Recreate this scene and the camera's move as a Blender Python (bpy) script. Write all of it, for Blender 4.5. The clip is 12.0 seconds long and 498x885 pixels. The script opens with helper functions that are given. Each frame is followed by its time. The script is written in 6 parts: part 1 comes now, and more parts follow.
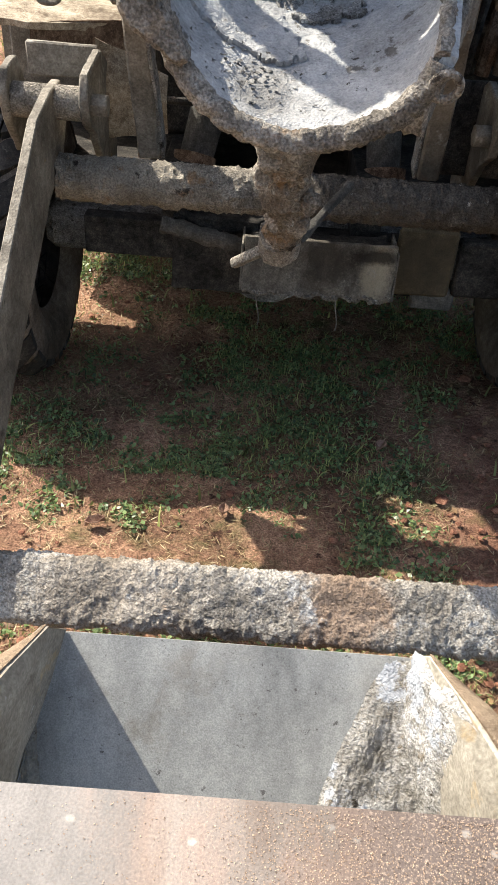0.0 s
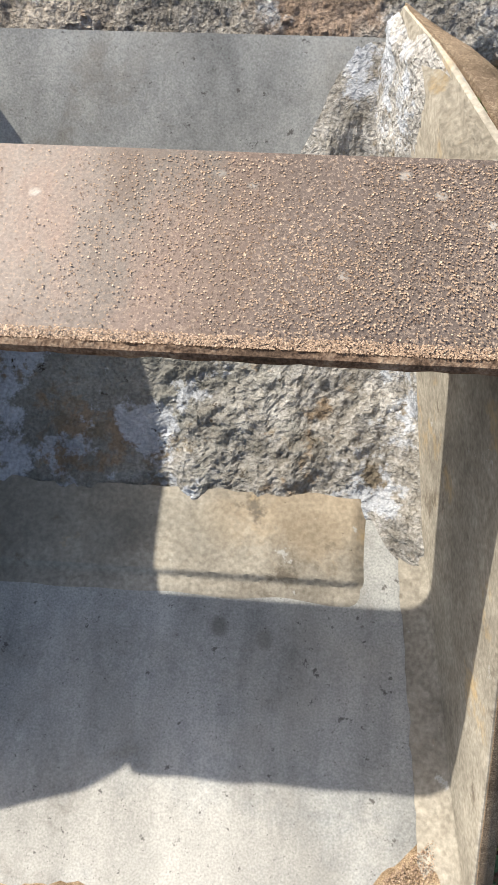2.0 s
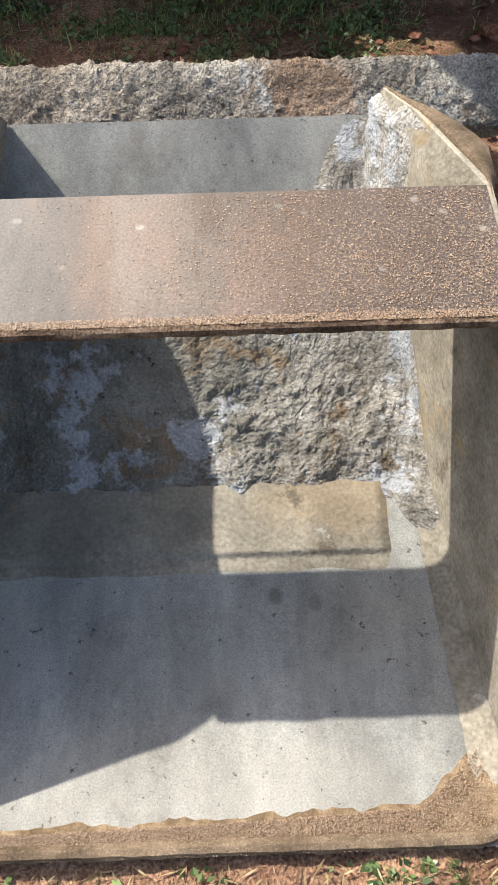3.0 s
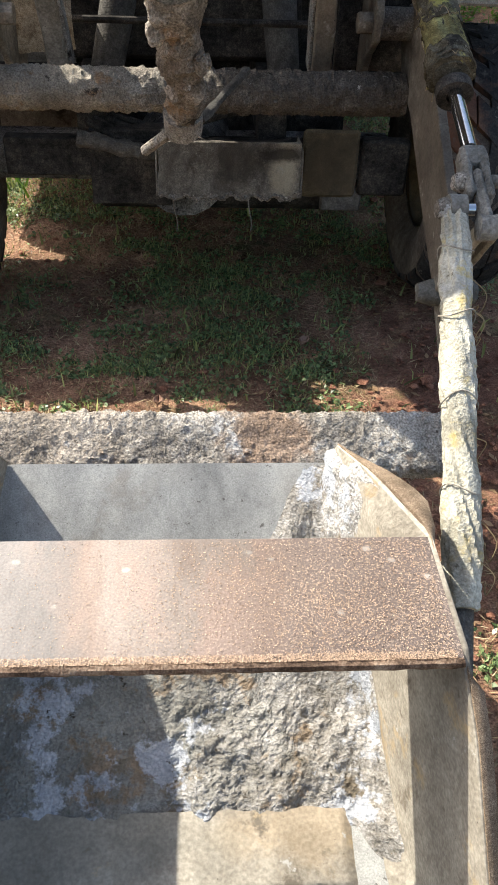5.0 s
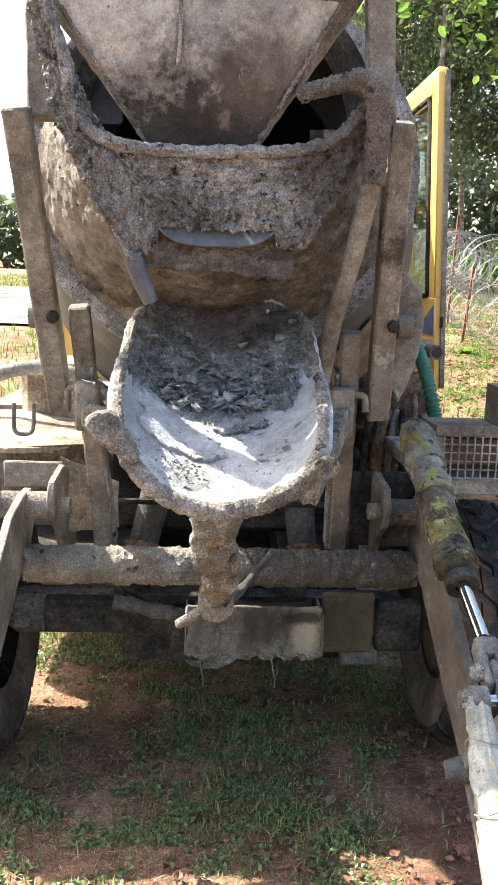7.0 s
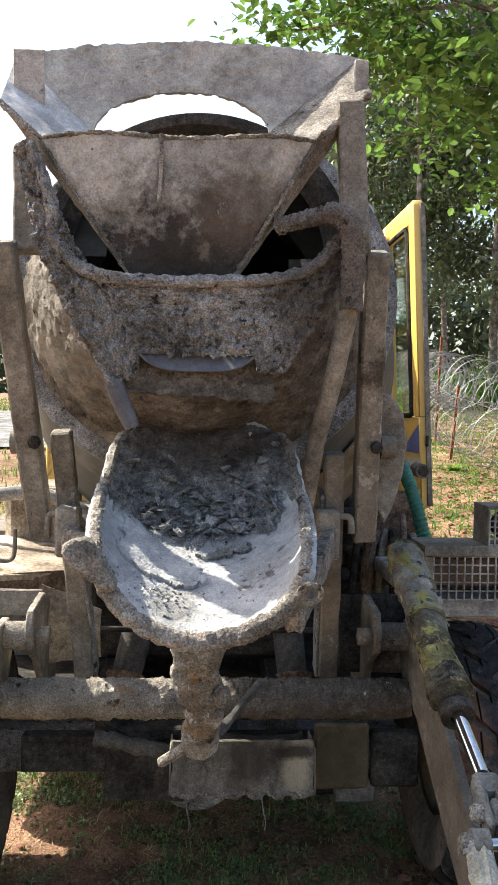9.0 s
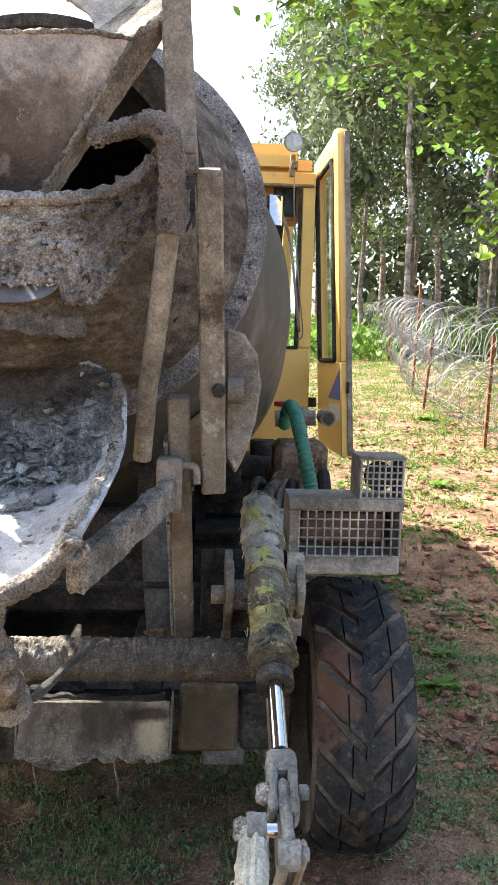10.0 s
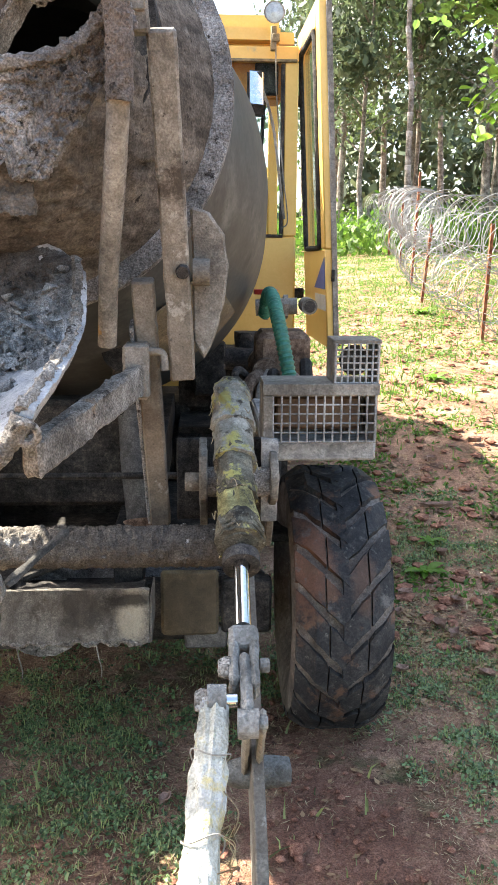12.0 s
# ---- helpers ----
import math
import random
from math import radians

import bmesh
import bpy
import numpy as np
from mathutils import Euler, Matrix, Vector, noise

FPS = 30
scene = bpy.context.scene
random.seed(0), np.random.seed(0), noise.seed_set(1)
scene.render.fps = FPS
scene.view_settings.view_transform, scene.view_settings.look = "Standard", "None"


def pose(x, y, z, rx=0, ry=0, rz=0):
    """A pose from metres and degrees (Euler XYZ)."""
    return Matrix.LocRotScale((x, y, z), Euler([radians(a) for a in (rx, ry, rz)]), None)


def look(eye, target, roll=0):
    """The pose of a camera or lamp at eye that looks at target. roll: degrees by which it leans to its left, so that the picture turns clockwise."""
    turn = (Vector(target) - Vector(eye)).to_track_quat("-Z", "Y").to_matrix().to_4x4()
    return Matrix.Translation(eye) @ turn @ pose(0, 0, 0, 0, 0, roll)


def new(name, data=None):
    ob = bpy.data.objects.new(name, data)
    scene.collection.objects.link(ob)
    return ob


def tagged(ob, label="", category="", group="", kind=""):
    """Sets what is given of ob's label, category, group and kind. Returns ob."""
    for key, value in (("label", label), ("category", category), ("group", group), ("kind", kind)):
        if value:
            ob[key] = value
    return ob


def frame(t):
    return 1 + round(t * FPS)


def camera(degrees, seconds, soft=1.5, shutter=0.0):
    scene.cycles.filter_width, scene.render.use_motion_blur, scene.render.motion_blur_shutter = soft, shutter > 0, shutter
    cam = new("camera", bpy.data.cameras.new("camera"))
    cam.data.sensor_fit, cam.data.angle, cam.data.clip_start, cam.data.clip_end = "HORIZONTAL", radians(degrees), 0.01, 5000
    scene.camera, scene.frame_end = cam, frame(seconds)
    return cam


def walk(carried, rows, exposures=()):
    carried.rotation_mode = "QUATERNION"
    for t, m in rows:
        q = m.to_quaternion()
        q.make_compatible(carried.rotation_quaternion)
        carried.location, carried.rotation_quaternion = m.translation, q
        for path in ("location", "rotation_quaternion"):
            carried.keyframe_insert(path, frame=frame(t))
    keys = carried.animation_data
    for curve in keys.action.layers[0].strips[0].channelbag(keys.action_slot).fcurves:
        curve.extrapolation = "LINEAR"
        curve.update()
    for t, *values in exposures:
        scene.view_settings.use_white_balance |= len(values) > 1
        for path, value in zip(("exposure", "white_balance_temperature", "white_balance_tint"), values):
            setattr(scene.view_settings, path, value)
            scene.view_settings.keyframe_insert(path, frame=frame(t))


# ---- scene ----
cam = camera(33.5, 12.0, soft=1.1)
PATH = [
    (0, (0.149, 0.07, 1.749), (0.159, 1.649, 0.522), 4.7),
    (0.5, (0.233, 0.104, 1.474), (0.243, 1.433, -0.02), 3.8),
    (1, (0.254, 0.164, 1.297), (0.277, 1.196, -0.417), 4.4),
    (1.5, (0.354, 0.147, 1.287), (0.333, 1.145, -0.446), 2.2),
    (2, (0.411, 0.033, 1.276), (0.281, 0.906, -0.519), -4.3),
    (2.5, (0.325, -0.18, 1.353), (0.287, 0.794, -0.393), -3.1),
    (2.7, (0.285, -0.225, 1.385), (0.275, 0.796, -0.335), -2.5),
    (4.3, (0.216, -0.26, 1.491), (0.286, 1.081, 0.009), 1.6),
    (4.5, (0.226, -0.265, 1.506), (0.308, 1.131, 0.076), 1.9),
    (5, (0.234, -0.272, 1.569), (0.353, 1.306, 0.346), 2.4),
    (5.5, (0.21, -0.279, 1.645), (0.329, 1.478, 0.698), 2.3),
    (6, (0.199, -0.286, 1.696), (0.316, 1.551, 0.914), 2.1),
    (6.5, (0.188, -0.289, 1.746), (0.282, 1.634, 1.205), 1.8),
    (7, (0.173, -0.297, 1.779), (0.262, 1.669, 1.422), 1.8),
    (7.2, (0.172, -0.3, 1.79), (0.258, 1.675, 1.49), 1.8),
    (8.8, (0.16, -0.289, 1.803), (0.263, 1.707, 1.737), 0.9),
    (9, (0.2, -0.266, 1.787), (0.302, 1.73, 1.716), 1.0),
    (9.5, (0.435, -0.151, 1.769), (0.536, 1.841, 1.63), 1.0),
    (10, (0.662, -0.073, 1.772), (0.772, 1.914, 1.577), 1.6),
    (10.5, (0.767, -0.046, 1.785), (0.881, 1.939, 1.563), 1.8),
    (11, (0.799, -0.037, 1.792), (0.913, 1.948, 1.567), 1.0),
    (11.5, (0.79, -0.035, 1.797), (0.898, 1.949, 1.571), 0.4),
    (12, (0.757, -0.044, 1.721), (0.862, 1.906, 1.292), 0.4),
]
walk(cam, [(t, look(eye, target, roll)) for t, eye, target, roll in PATH],
     [(0, 0.88), (0.5, 0.8), (1.0, 0.55), (2.0, 0.45), (2.5, 0.35), (4.3, 0.7), (5.5, 1.18), (6.5, 1.63), (7.2, 1.88), (9, 1.25), (9.2, 1.6), (9.5, 1.8), (10.5, 2.1), (11.5, 2.13), (12, 2.35)])

# ---- light ----
SUN_TO = Vector((-0.775, 0.53, 1.0)).normalized()
world = bpy.data.worlds.new("sky")
scene.world = world
world.use_nodes = True
wn = world.node_tree.nodes
sky = wn.new("ShaderNodeTexSky")
sky.sky_type, sky.sun_disc = "NISHITA", False
sky.sun_elevation = math.asin(SUN_TO.z)
sky.sun_rotation = math.atan2(SUN_TO.x, SUN_TO.y)
sky.dust_density, sky.air_density = 4.0, 1.2
world.node_tree.links.new(sky.outputs[0], wn["Background"].inputs[0])
wn["Background"].inputs[1].default_value = 0.13
sun_data = bpy.data.lights.new("sun", "SUN")
sun_data.energy, sun_data.angle, sun_data.color = 5.0, radians(0.6), (1.0, 0.93, 0.80)
sun = new("sun", sun_data)
sun.matrix_world = look((0, 0, 30), Vector((0, 0, 30)) - SUN_TO)


# ---- materials ----
def material(name, stops, scale=6.0, rough=0.8, bump=0.3, fine=60.0, metal=0.0, spots=None, rnd=0.0, fine_mix=0.5, dist=0.02, grit=0.0, patches=(), mottle=None, across=None, stretch=None):
    """A surface with a colour ramp over coarse and fine noise, optional blotches of a second colour, and bump."""
    m = bpy.data.materials.new(name)
    m.use_nodes = True
    n, l = m.node_tree.nodes, m.node_tree.links
    b = n["Principled BSDF"]
    b.inputs["Roughness"].default_value, b.inputs["Metallic"].default_value = rough, metal
    if rough > 0.7:
        b.inputs["Specular IOR Level"].default_value = 0.2
    co = n.new("ShaderNodeTexCoord")
    big = n.new("ShaderNodeTexNoise")
    big.inputs["Scale"].default_value, big.inputs["Detail"].default_value = scale, 6
    big.inputs["Roughness"].default_value = 0.65
    small = n.new("ShaderNodeTexNoise")
    small.inputs["Scale"].default_value, small.inputs["Detail"].default_value = fine, 5
    small.inputs["Roughness"].default_value = 0.7
    for t in (big, small):
        l.new(co.outputs["Object"], t.inputs["Vector"])
    if stretch:
        drawn = n.new("ShaderNodeMapping")
        drawn.inputs["Scale"].default_value = stretch
        l.new(co.outputs["Object"], drawn.inputs["Vector"])
        l.new(drawn.outputs[0], big.inputs["Vector"])
    split = n.new("ShaderNodeSeparateXYZ")
    l.new(co.outputs["Object"], split.inputs[0])
    mix = n.new("ShaderNodeMix")
    mix.inputs[0].default_value = fine_mix
    l.new(big.outputs["Fac"], mix.inputs[2])
    l.new(small.outputs["Fac"], mix.inputs[3])
    grain = n.new("ShaderNodeTexNoise")
    grain.inputs["Scale"].default_value, grain.inputs["Detail"].default_value = fine * 4.5, 3
    l.new(co.outputs["Object"], grain.inputs["Vector"])
    both = n.new("ShaderNodeMix")
    both.inputs[0].default_value = 0.22
    l.new(mix.outputs[0], both.inputs[2])
    l.new(grain.outputs["Fac"], both.inputs[3])
    high = n.new("ShaderNodeMix")
    high.inputs[0].default_value = 0.27
    l.new(mix.outputs[0], high.inputs[2])
    l.new(grain.outputs["Fac"], high.inputs[3])
    mix = n.new("ShaderNodeMapRange")
    mix.inputs[1].default_value, mix.inputs[2].default_value = 0.31, 0.69
    l.new(both.outputs[0], mix.inputs[0])
    ramp = n.new("ShaderNodeValToRGB")
    els = ramp.color_ramp.elements
    while len(els) < len(stops):
        els.new(0.5)
    for e, (pos, col) in zip(els, stops):
        e.position, e.color = pos, (*col, 1)
    l.new(mix.outputs[0], ramp.inputs[0])
    colour = ramp.outputs[0]
    if across:
        lo, hi, bands = across
        sway = n.new("ShaderNodeMath")
        sway.operation = "MULTIPLY_ADD"
        sway.inputs[1].default_value = 0.60
        l.new(big.outputs["Fac"], sway.inputs[0])
        l.new(split.outputs[0], sway.inputs[2])
        reach = n.new("ShaderNodeMapRange")
        reach.inputs[1].default_value, reach.inputs[2].default_value = lo + 0.30, hi + 0.30
        l.new(sway.outputs[0], reach.inputs[0])
        tint = n.new("ShaderNodeValToRGB")
        els = tint.color_ramp.elements
        while len(els) < len(bands):
            els.new(0.5)
        for e, (pos, col) in zip(els, bands):
            e.position, e.color = pos, (*col, 1)
        l.new(reach.outputs[0], tint.inputs[0])
        colour = tint.outputs[0]
    for at, size, col, amount in patches:
        rag = n.new("ShaderNodeTexNoise")
        rag.inputs["Scale"].default_value, rag.inputs["Detail"].default_value = 11.0, 10
        rag.inputs["Roughness"].default_value = 0.76
        l.new(co.outputs["Object"], rag.inputs["Vector"])
        sub = n.new("ShaderNodeVectorMath")
        sub.operation = "SUBTRACT"
        sub.inputs[1].default_value = at
        div = n.new("ShaderNodeVectorMath")
        div.operation = "DIVIDE"
        div.inputs[1].default_value = size
        far = n.new("ShaderNodeVectorMath")
        far.operation = "LENGTH"
        l.new(co.outputs["Object"], sub.inputs[0])
        l.new(sub.outputs[0], div.inputs[0])
        l.new(div.outputs[0], far.inputs[0])
        edge = n.new("ShaderNodeMath")
        edge.operation = "MULTIPLY_ADD"
        edge.inputs[1].default_value = 2.6
        l.new(rag.outputs["Fac"], edge.inputs[0])
        l.new(far.outputs["Value"], edge.inputs[2])
        mr = n.new("ShaderNodeMapRange")
        mr.inputs[1].default_value, mr.inputs[2].default_value = 2.45, 1.85
        mr.inputs[3].default_value, mr.inputs[4].default_value = 0.0, amount
        l.new(edge.outputs[0], mr.inputs[0])
        mc = n.new("ShaderNodeMix")
        mc.data_type = "RGBA"
        l.new(mr.outputs[0], mc.inputs[0])
        l.new(colour, mc.inputs[6])
        mc.inputs[7].default_value = (*col, 1)
        colour = mc.outputs[2]
    for k, (col, sc, lo, hi, *span) in enumerate(spots or ()):
        sp = n.new("ShaderNodeTexNoise")
        sp.inputs["Scale"].default_value, sp.inputs["Detail"].default_value = sc, 7
        sp.inputs["Roughness"].default_value = 0.7
        off = n.new("ShaderNodeVectorMath")
        off.inputs[1].default_value = (3.1 * k + 1.7, 5.3 * k, 2.2 * k)
        l.new(co.outputs["Object"], off.inputs[0])
        l.new(off.outputs[0], sp.inputs["Vector"])
        mr = n.new("ShaderNodeMapRange")
        mr.inputs[1].default_value, mr.inputs[2].default_value = lo, hi
        l.new(sp.outputs["Fac"], mr.inputs[0])
        if span:
            along = n.new("ShaderNodeMapRange")
            along.inputs[1].default_value, along.inputs[2].default_value = span[0]
            l.new(split.outputs[0], along.inputs[0])
            l.new(along.outputs[0], mr.inputs[4])
        mc = n.new("ShaderNodeMix")
        mc.data_type = "RGBA"
        l.new(mr.outputs[0], mc.inputs[0])
        l.new(colour, mc.inputs[6])
        mc.inputs[7].default_value = (*col, 1)
        colour = mc.outputs[2]
    if rnd:
        isl = n.new("ShaderNodeNewGeometry")
        hs = n.new("ShaderNodeHueSaturation")
        v = n.new("ShaderNodeMapRange")
        v.inputs[3].default_value, v.inputs[4].default_value = 1 - rnd, 1 + rnd
        h = n.new("ShaderNodeMapRange")
        h.inputs[3].default_value, h.inputs[4].default_value = 0.5 - rnd * 0.06, 0.5 + rnd * 0.06
        l.new(isl.outputs["Random Per Island"], v.inputs[0])
        l.new(isl.outputs["Random Per Island"], h.inputs[0])
        l.new(v.outputs[0], hs.inputs["Value"])
        l.new(h.outputs[0], hs.inputs["Hue"])
        l.new(colour, hs.inputs["Color"])
        colour = hs.outputs[0]
    if rough > 0.6:
        amount = mottle if mottle is not None else 0.32 if grit else 0.12
        speck = n.new("ShaderNodeMapRange")
        speck.inputs[1].default_value, speck.inputs[2].default_value = 0.33, 0.67
        speck.inputs[3].default_value, speck.inputs[4].default_value = 1 - amount, 1 + amount
        l.new(grain.outputs["Fac"], speck.inputs[0])
        cloud = n.new("ShaderNodeMapRange")
        cloud.inputs[1].default_value, cloud.inputs[2].default_value = 0.35, 0.65
        cloud.inputs[3].default_value, cloud.inputs[4].default_value = 0.70, 1.26
        l.new(big.outputs["Fac"], cloud.inputs[0])
        times = n.new("ShaderNodeMath")
        times.operation = "MULTIPLY"
        l.new(speck.outputs[0], times.inputs[0])
        l.new(cloud.outputs[0], times.inputs[1])
        tone = n.new("ShaderNodeHueSaturation")
        l.new(times.outputs[0], tone.inputs["Value"])
        l.new(colour, tone.inputs["Color"])
        colour = tone.outputs[0]
    l.new(colour, b.inputs["Base Color"])
    if bump:
        bp = n.new("ShaderNodeBump")
        bp.inputs["Strength"].default_value, bp.inputs["Distance"].default_value = bump, dist * 0.9
        l.new(high.outputs[0], bp.inputs["Height"])
        if grit:
            cell = n.new("ShaderNodeTexVoronoi")
            cell.inputs["Scale"].default_value = grit
            l.new(co.outputs["Object"], cell.inputs["Vector"])
            warp = n.new("ShaderNodeMix")
            warp.data_type = "VECTOR"
            warp.inputs[0].default_value = 0.03
            l.new(co.outputs["Object"], warp.inputs[4])
            l.new(small.outputs["Color"], warp.inputs[5])
            l.new(warp.outputs[1], cell.inputs["Vector"])
            b2 = n.new("ShaderNodeBump")
            b2.invert = True
            b2.inputs["Strength"].default_value, b2.inputs["Distance"].default_value = 0.7, 0.65 / grit
            l.new(cell.outputs["Distance"], b2.inputs["Height"])
            l.new(bp.outputs[0], b2.inputs["Normal"])
            bp = b2
        l.new(bp.outputs[0], b.inputs["Normal"])
    return m


def leaf_material(name, a, b2, trans=0.35, rough=0.55):
    """Foliage: colour varies leaf by leaf, some light passes through."""
    m = bpy.data.materials.new(name)
    m.use_nodes = True
    n, l = m.node_tree.nodes, m.node_tree.links
    out, b = n["Material Output"], n["Principled BSDF"]
    b.inputs["Roughness"].default_value = rough
    isl = n.new("ShaderNodeNewGeometry")
    ramp = n.new("ShaderNodeValToRGB")
    ramp.color_ramp.elements[0].color, ramp.color_ramp.elements[1].color = (*a, 1), (*b2, 1)
    l.new(isl.outputs["Random Per Island"], ramp.inputs[0])
    l.new(ramp.outputs[0], b.inputs["Base Color"])
    tr = n.new("ShaderNodeBsdfTranslucent")
    l.new(ramp.outputs[0], tr.inputs["Color"])
    mx = n.new("ShaderNodeMixShader")
    mx.inputs[0].default_value = trans
    l.new(b.outputs[0], mx.inputs[1])
    l.new(tr.outputs[0], mx.inputs[2])
    l.new(mx.outputs[0], out.inputs["Surface"])
    return m


def glass_material(name, tint=(0.8, 0.9, 0.9)):
    m = bpy.data.materials.new(name)
    m.use_nodes = True
    b = m.node_tree.nodes["Principled BSDF"]
    b.inputs["Base Color"].default_value = (*tint, 1)
    b.inputs["Transmission Weight"].default_value, b.inputs["Roughness"].default_value, b.inputs["IOR"].default_value = 1.0, 0.03, 1.1
    return m


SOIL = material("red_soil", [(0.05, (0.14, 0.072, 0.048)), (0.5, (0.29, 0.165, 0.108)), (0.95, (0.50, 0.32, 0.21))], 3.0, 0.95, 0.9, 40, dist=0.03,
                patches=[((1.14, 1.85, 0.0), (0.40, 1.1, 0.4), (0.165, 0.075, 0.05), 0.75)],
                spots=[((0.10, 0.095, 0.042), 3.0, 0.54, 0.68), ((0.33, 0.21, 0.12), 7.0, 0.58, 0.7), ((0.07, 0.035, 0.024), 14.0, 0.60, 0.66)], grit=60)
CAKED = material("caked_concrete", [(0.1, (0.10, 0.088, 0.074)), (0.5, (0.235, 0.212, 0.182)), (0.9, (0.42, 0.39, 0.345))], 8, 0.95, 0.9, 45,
                 # Pale crust and sunlight share the tube's left patch; right half is darker.
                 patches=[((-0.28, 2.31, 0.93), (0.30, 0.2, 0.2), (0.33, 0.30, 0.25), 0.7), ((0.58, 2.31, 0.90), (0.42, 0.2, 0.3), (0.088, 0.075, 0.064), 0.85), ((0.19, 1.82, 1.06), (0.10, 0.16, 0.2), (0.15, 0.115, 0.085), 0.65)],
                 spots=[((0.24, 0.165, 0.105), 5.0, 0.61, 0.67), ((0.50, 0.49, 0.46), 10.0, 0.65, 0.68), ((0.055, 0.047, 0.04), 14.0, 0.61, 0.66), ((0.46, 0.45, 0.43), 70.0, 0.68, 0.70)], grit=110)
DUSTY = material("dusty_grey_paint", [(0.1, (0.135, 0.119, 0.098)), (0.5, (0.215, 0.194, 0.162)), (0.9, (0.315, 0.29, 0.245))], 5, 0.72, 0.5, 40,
                 # Right-hand arm, posts and bracket are darker and browner than the left ones.
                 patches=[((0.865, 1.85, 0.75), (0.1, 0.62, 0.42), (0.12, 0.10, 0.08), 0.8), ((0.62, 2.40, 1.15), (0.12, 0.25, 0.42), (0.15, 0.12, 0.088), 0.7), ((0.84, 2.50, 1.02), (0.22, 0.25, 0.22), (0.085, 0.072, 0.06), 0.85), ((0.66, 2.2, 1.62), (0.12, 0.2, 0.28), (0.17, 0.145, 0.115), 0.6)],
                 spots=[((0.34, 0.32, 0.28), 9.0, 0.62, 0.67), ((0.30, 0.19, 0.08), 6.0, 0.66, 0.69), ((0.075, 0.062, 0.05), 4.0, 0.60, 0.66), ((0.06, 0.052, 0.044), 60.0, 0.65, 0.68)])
MUDDY = material("dark_caked_cement", [(0.1, (0.10, 0.096, 0.09)), (0.5, (0.235, 0.227, 0.216)), (0.9, (0.41, 0.40, 0.385))], 6, 0.95, 0.9, 45,
                 # The collector's right end and the elbow pipe are browner and darker.
                 patches=[((0.50, 1.90, 2.05), (0.16, 0.2, 0.22), (0.15, 0.125, 0.105), 0.6), ((0.56, 1.86, 2.22), (0.10, 0.12, 0.16), (0.16, 0.125, 0.10), 0.7)],
                 spots=[((0.20, 0.15, 0.105), 3.0, 0.64, 0.72), ((0.36, 0.35, 0.33), 30.0, 0.64, 0.68), ((0.045, 0.04, 0.036), 24.0, 0.58, 0.64)], grit=70)
CLAYEY = material("smeared_grey_cement", [(0.1, (0.12, 0.115, 0.10)), (0.5, (0.19, 0.183, 0.165)), (0.9, (0.28, 0.272, 0.25))], 9, 0.95, 0.9, 40,
                  spots=[((0.33, 0.32, 0.29), 9.0, 0.60, 0.66), ((0.05, 0.045, 0.04), 26.0, 0.63, 0.67)])
BRIGHT = material("pale_dry_cement", [(0.1, (0.29, 0.292, 0.292)), (0.5, (0.385, 0.387, 0.387)), (0.9, (0.47, 0.468, 0.46))], 6, 0.95, 0.9, 45,
                  patches=[((0.13, 1.60, 1.33), (0.07, 0.09, 0.2), (0.20, 0.195, 0.185), 0.75)],
                  spots=[((0.30, 0.316, 0.34), 3.0, 0.54, 0.68), ((0.15, 0.14, 0.128), 14.0, 0.61, 0.65), ((0.07, 0.063, 0.055), 40.0, 0.63, 0.655)])
STEEL = material("scoured_steel", [(0.1, (0.245, 0.25, 0.248)), (0.5, (0.305, 0.312, 0.305)), (0.9, (0.375, 0.378, 0.365))], 2.5, 0.62, 0.3, 70, metal=0.15, dist=0.006, mottle=0.14, stretch=(2.2, 0.8, 1.0),
                 # The sunlit strip behind the lip is also painted paler and creamier.
                 patches=[((0.16, 0.02, 0.0), (0.45, 0.10, 0.1), (0.42, 0.40, 0.36), 0.55), ((-0.24, 0.16, 0.0), (0.10, 0.14, 0.1), (0.25, 0.19, 0.16), 0.6), ((0.30, 0.33, 0.0), (0.014, 0.02, 0.1), (0.15, 0.145, 0.135), 0.8), ((0.37, 0.315, 0.0), (0.012, 0.014, 0.1), (0.17, 0.165, 0.155), 0.7)],
                 spots=[((0.21, 0.205, 0.19), 6.0, 0.58, 0.76), ((0.37, 0.365, 0.34), 3.0, 0.52, 0.70), ((0.20, 0.185, 0.16), 4.0, 0.57, 0.70), ((0.12, 0.115, 0.11), 48.0, 0.63, 0.66), ((0.17, 0.165, 0.155), 150.0, 0.61, 0.68)])
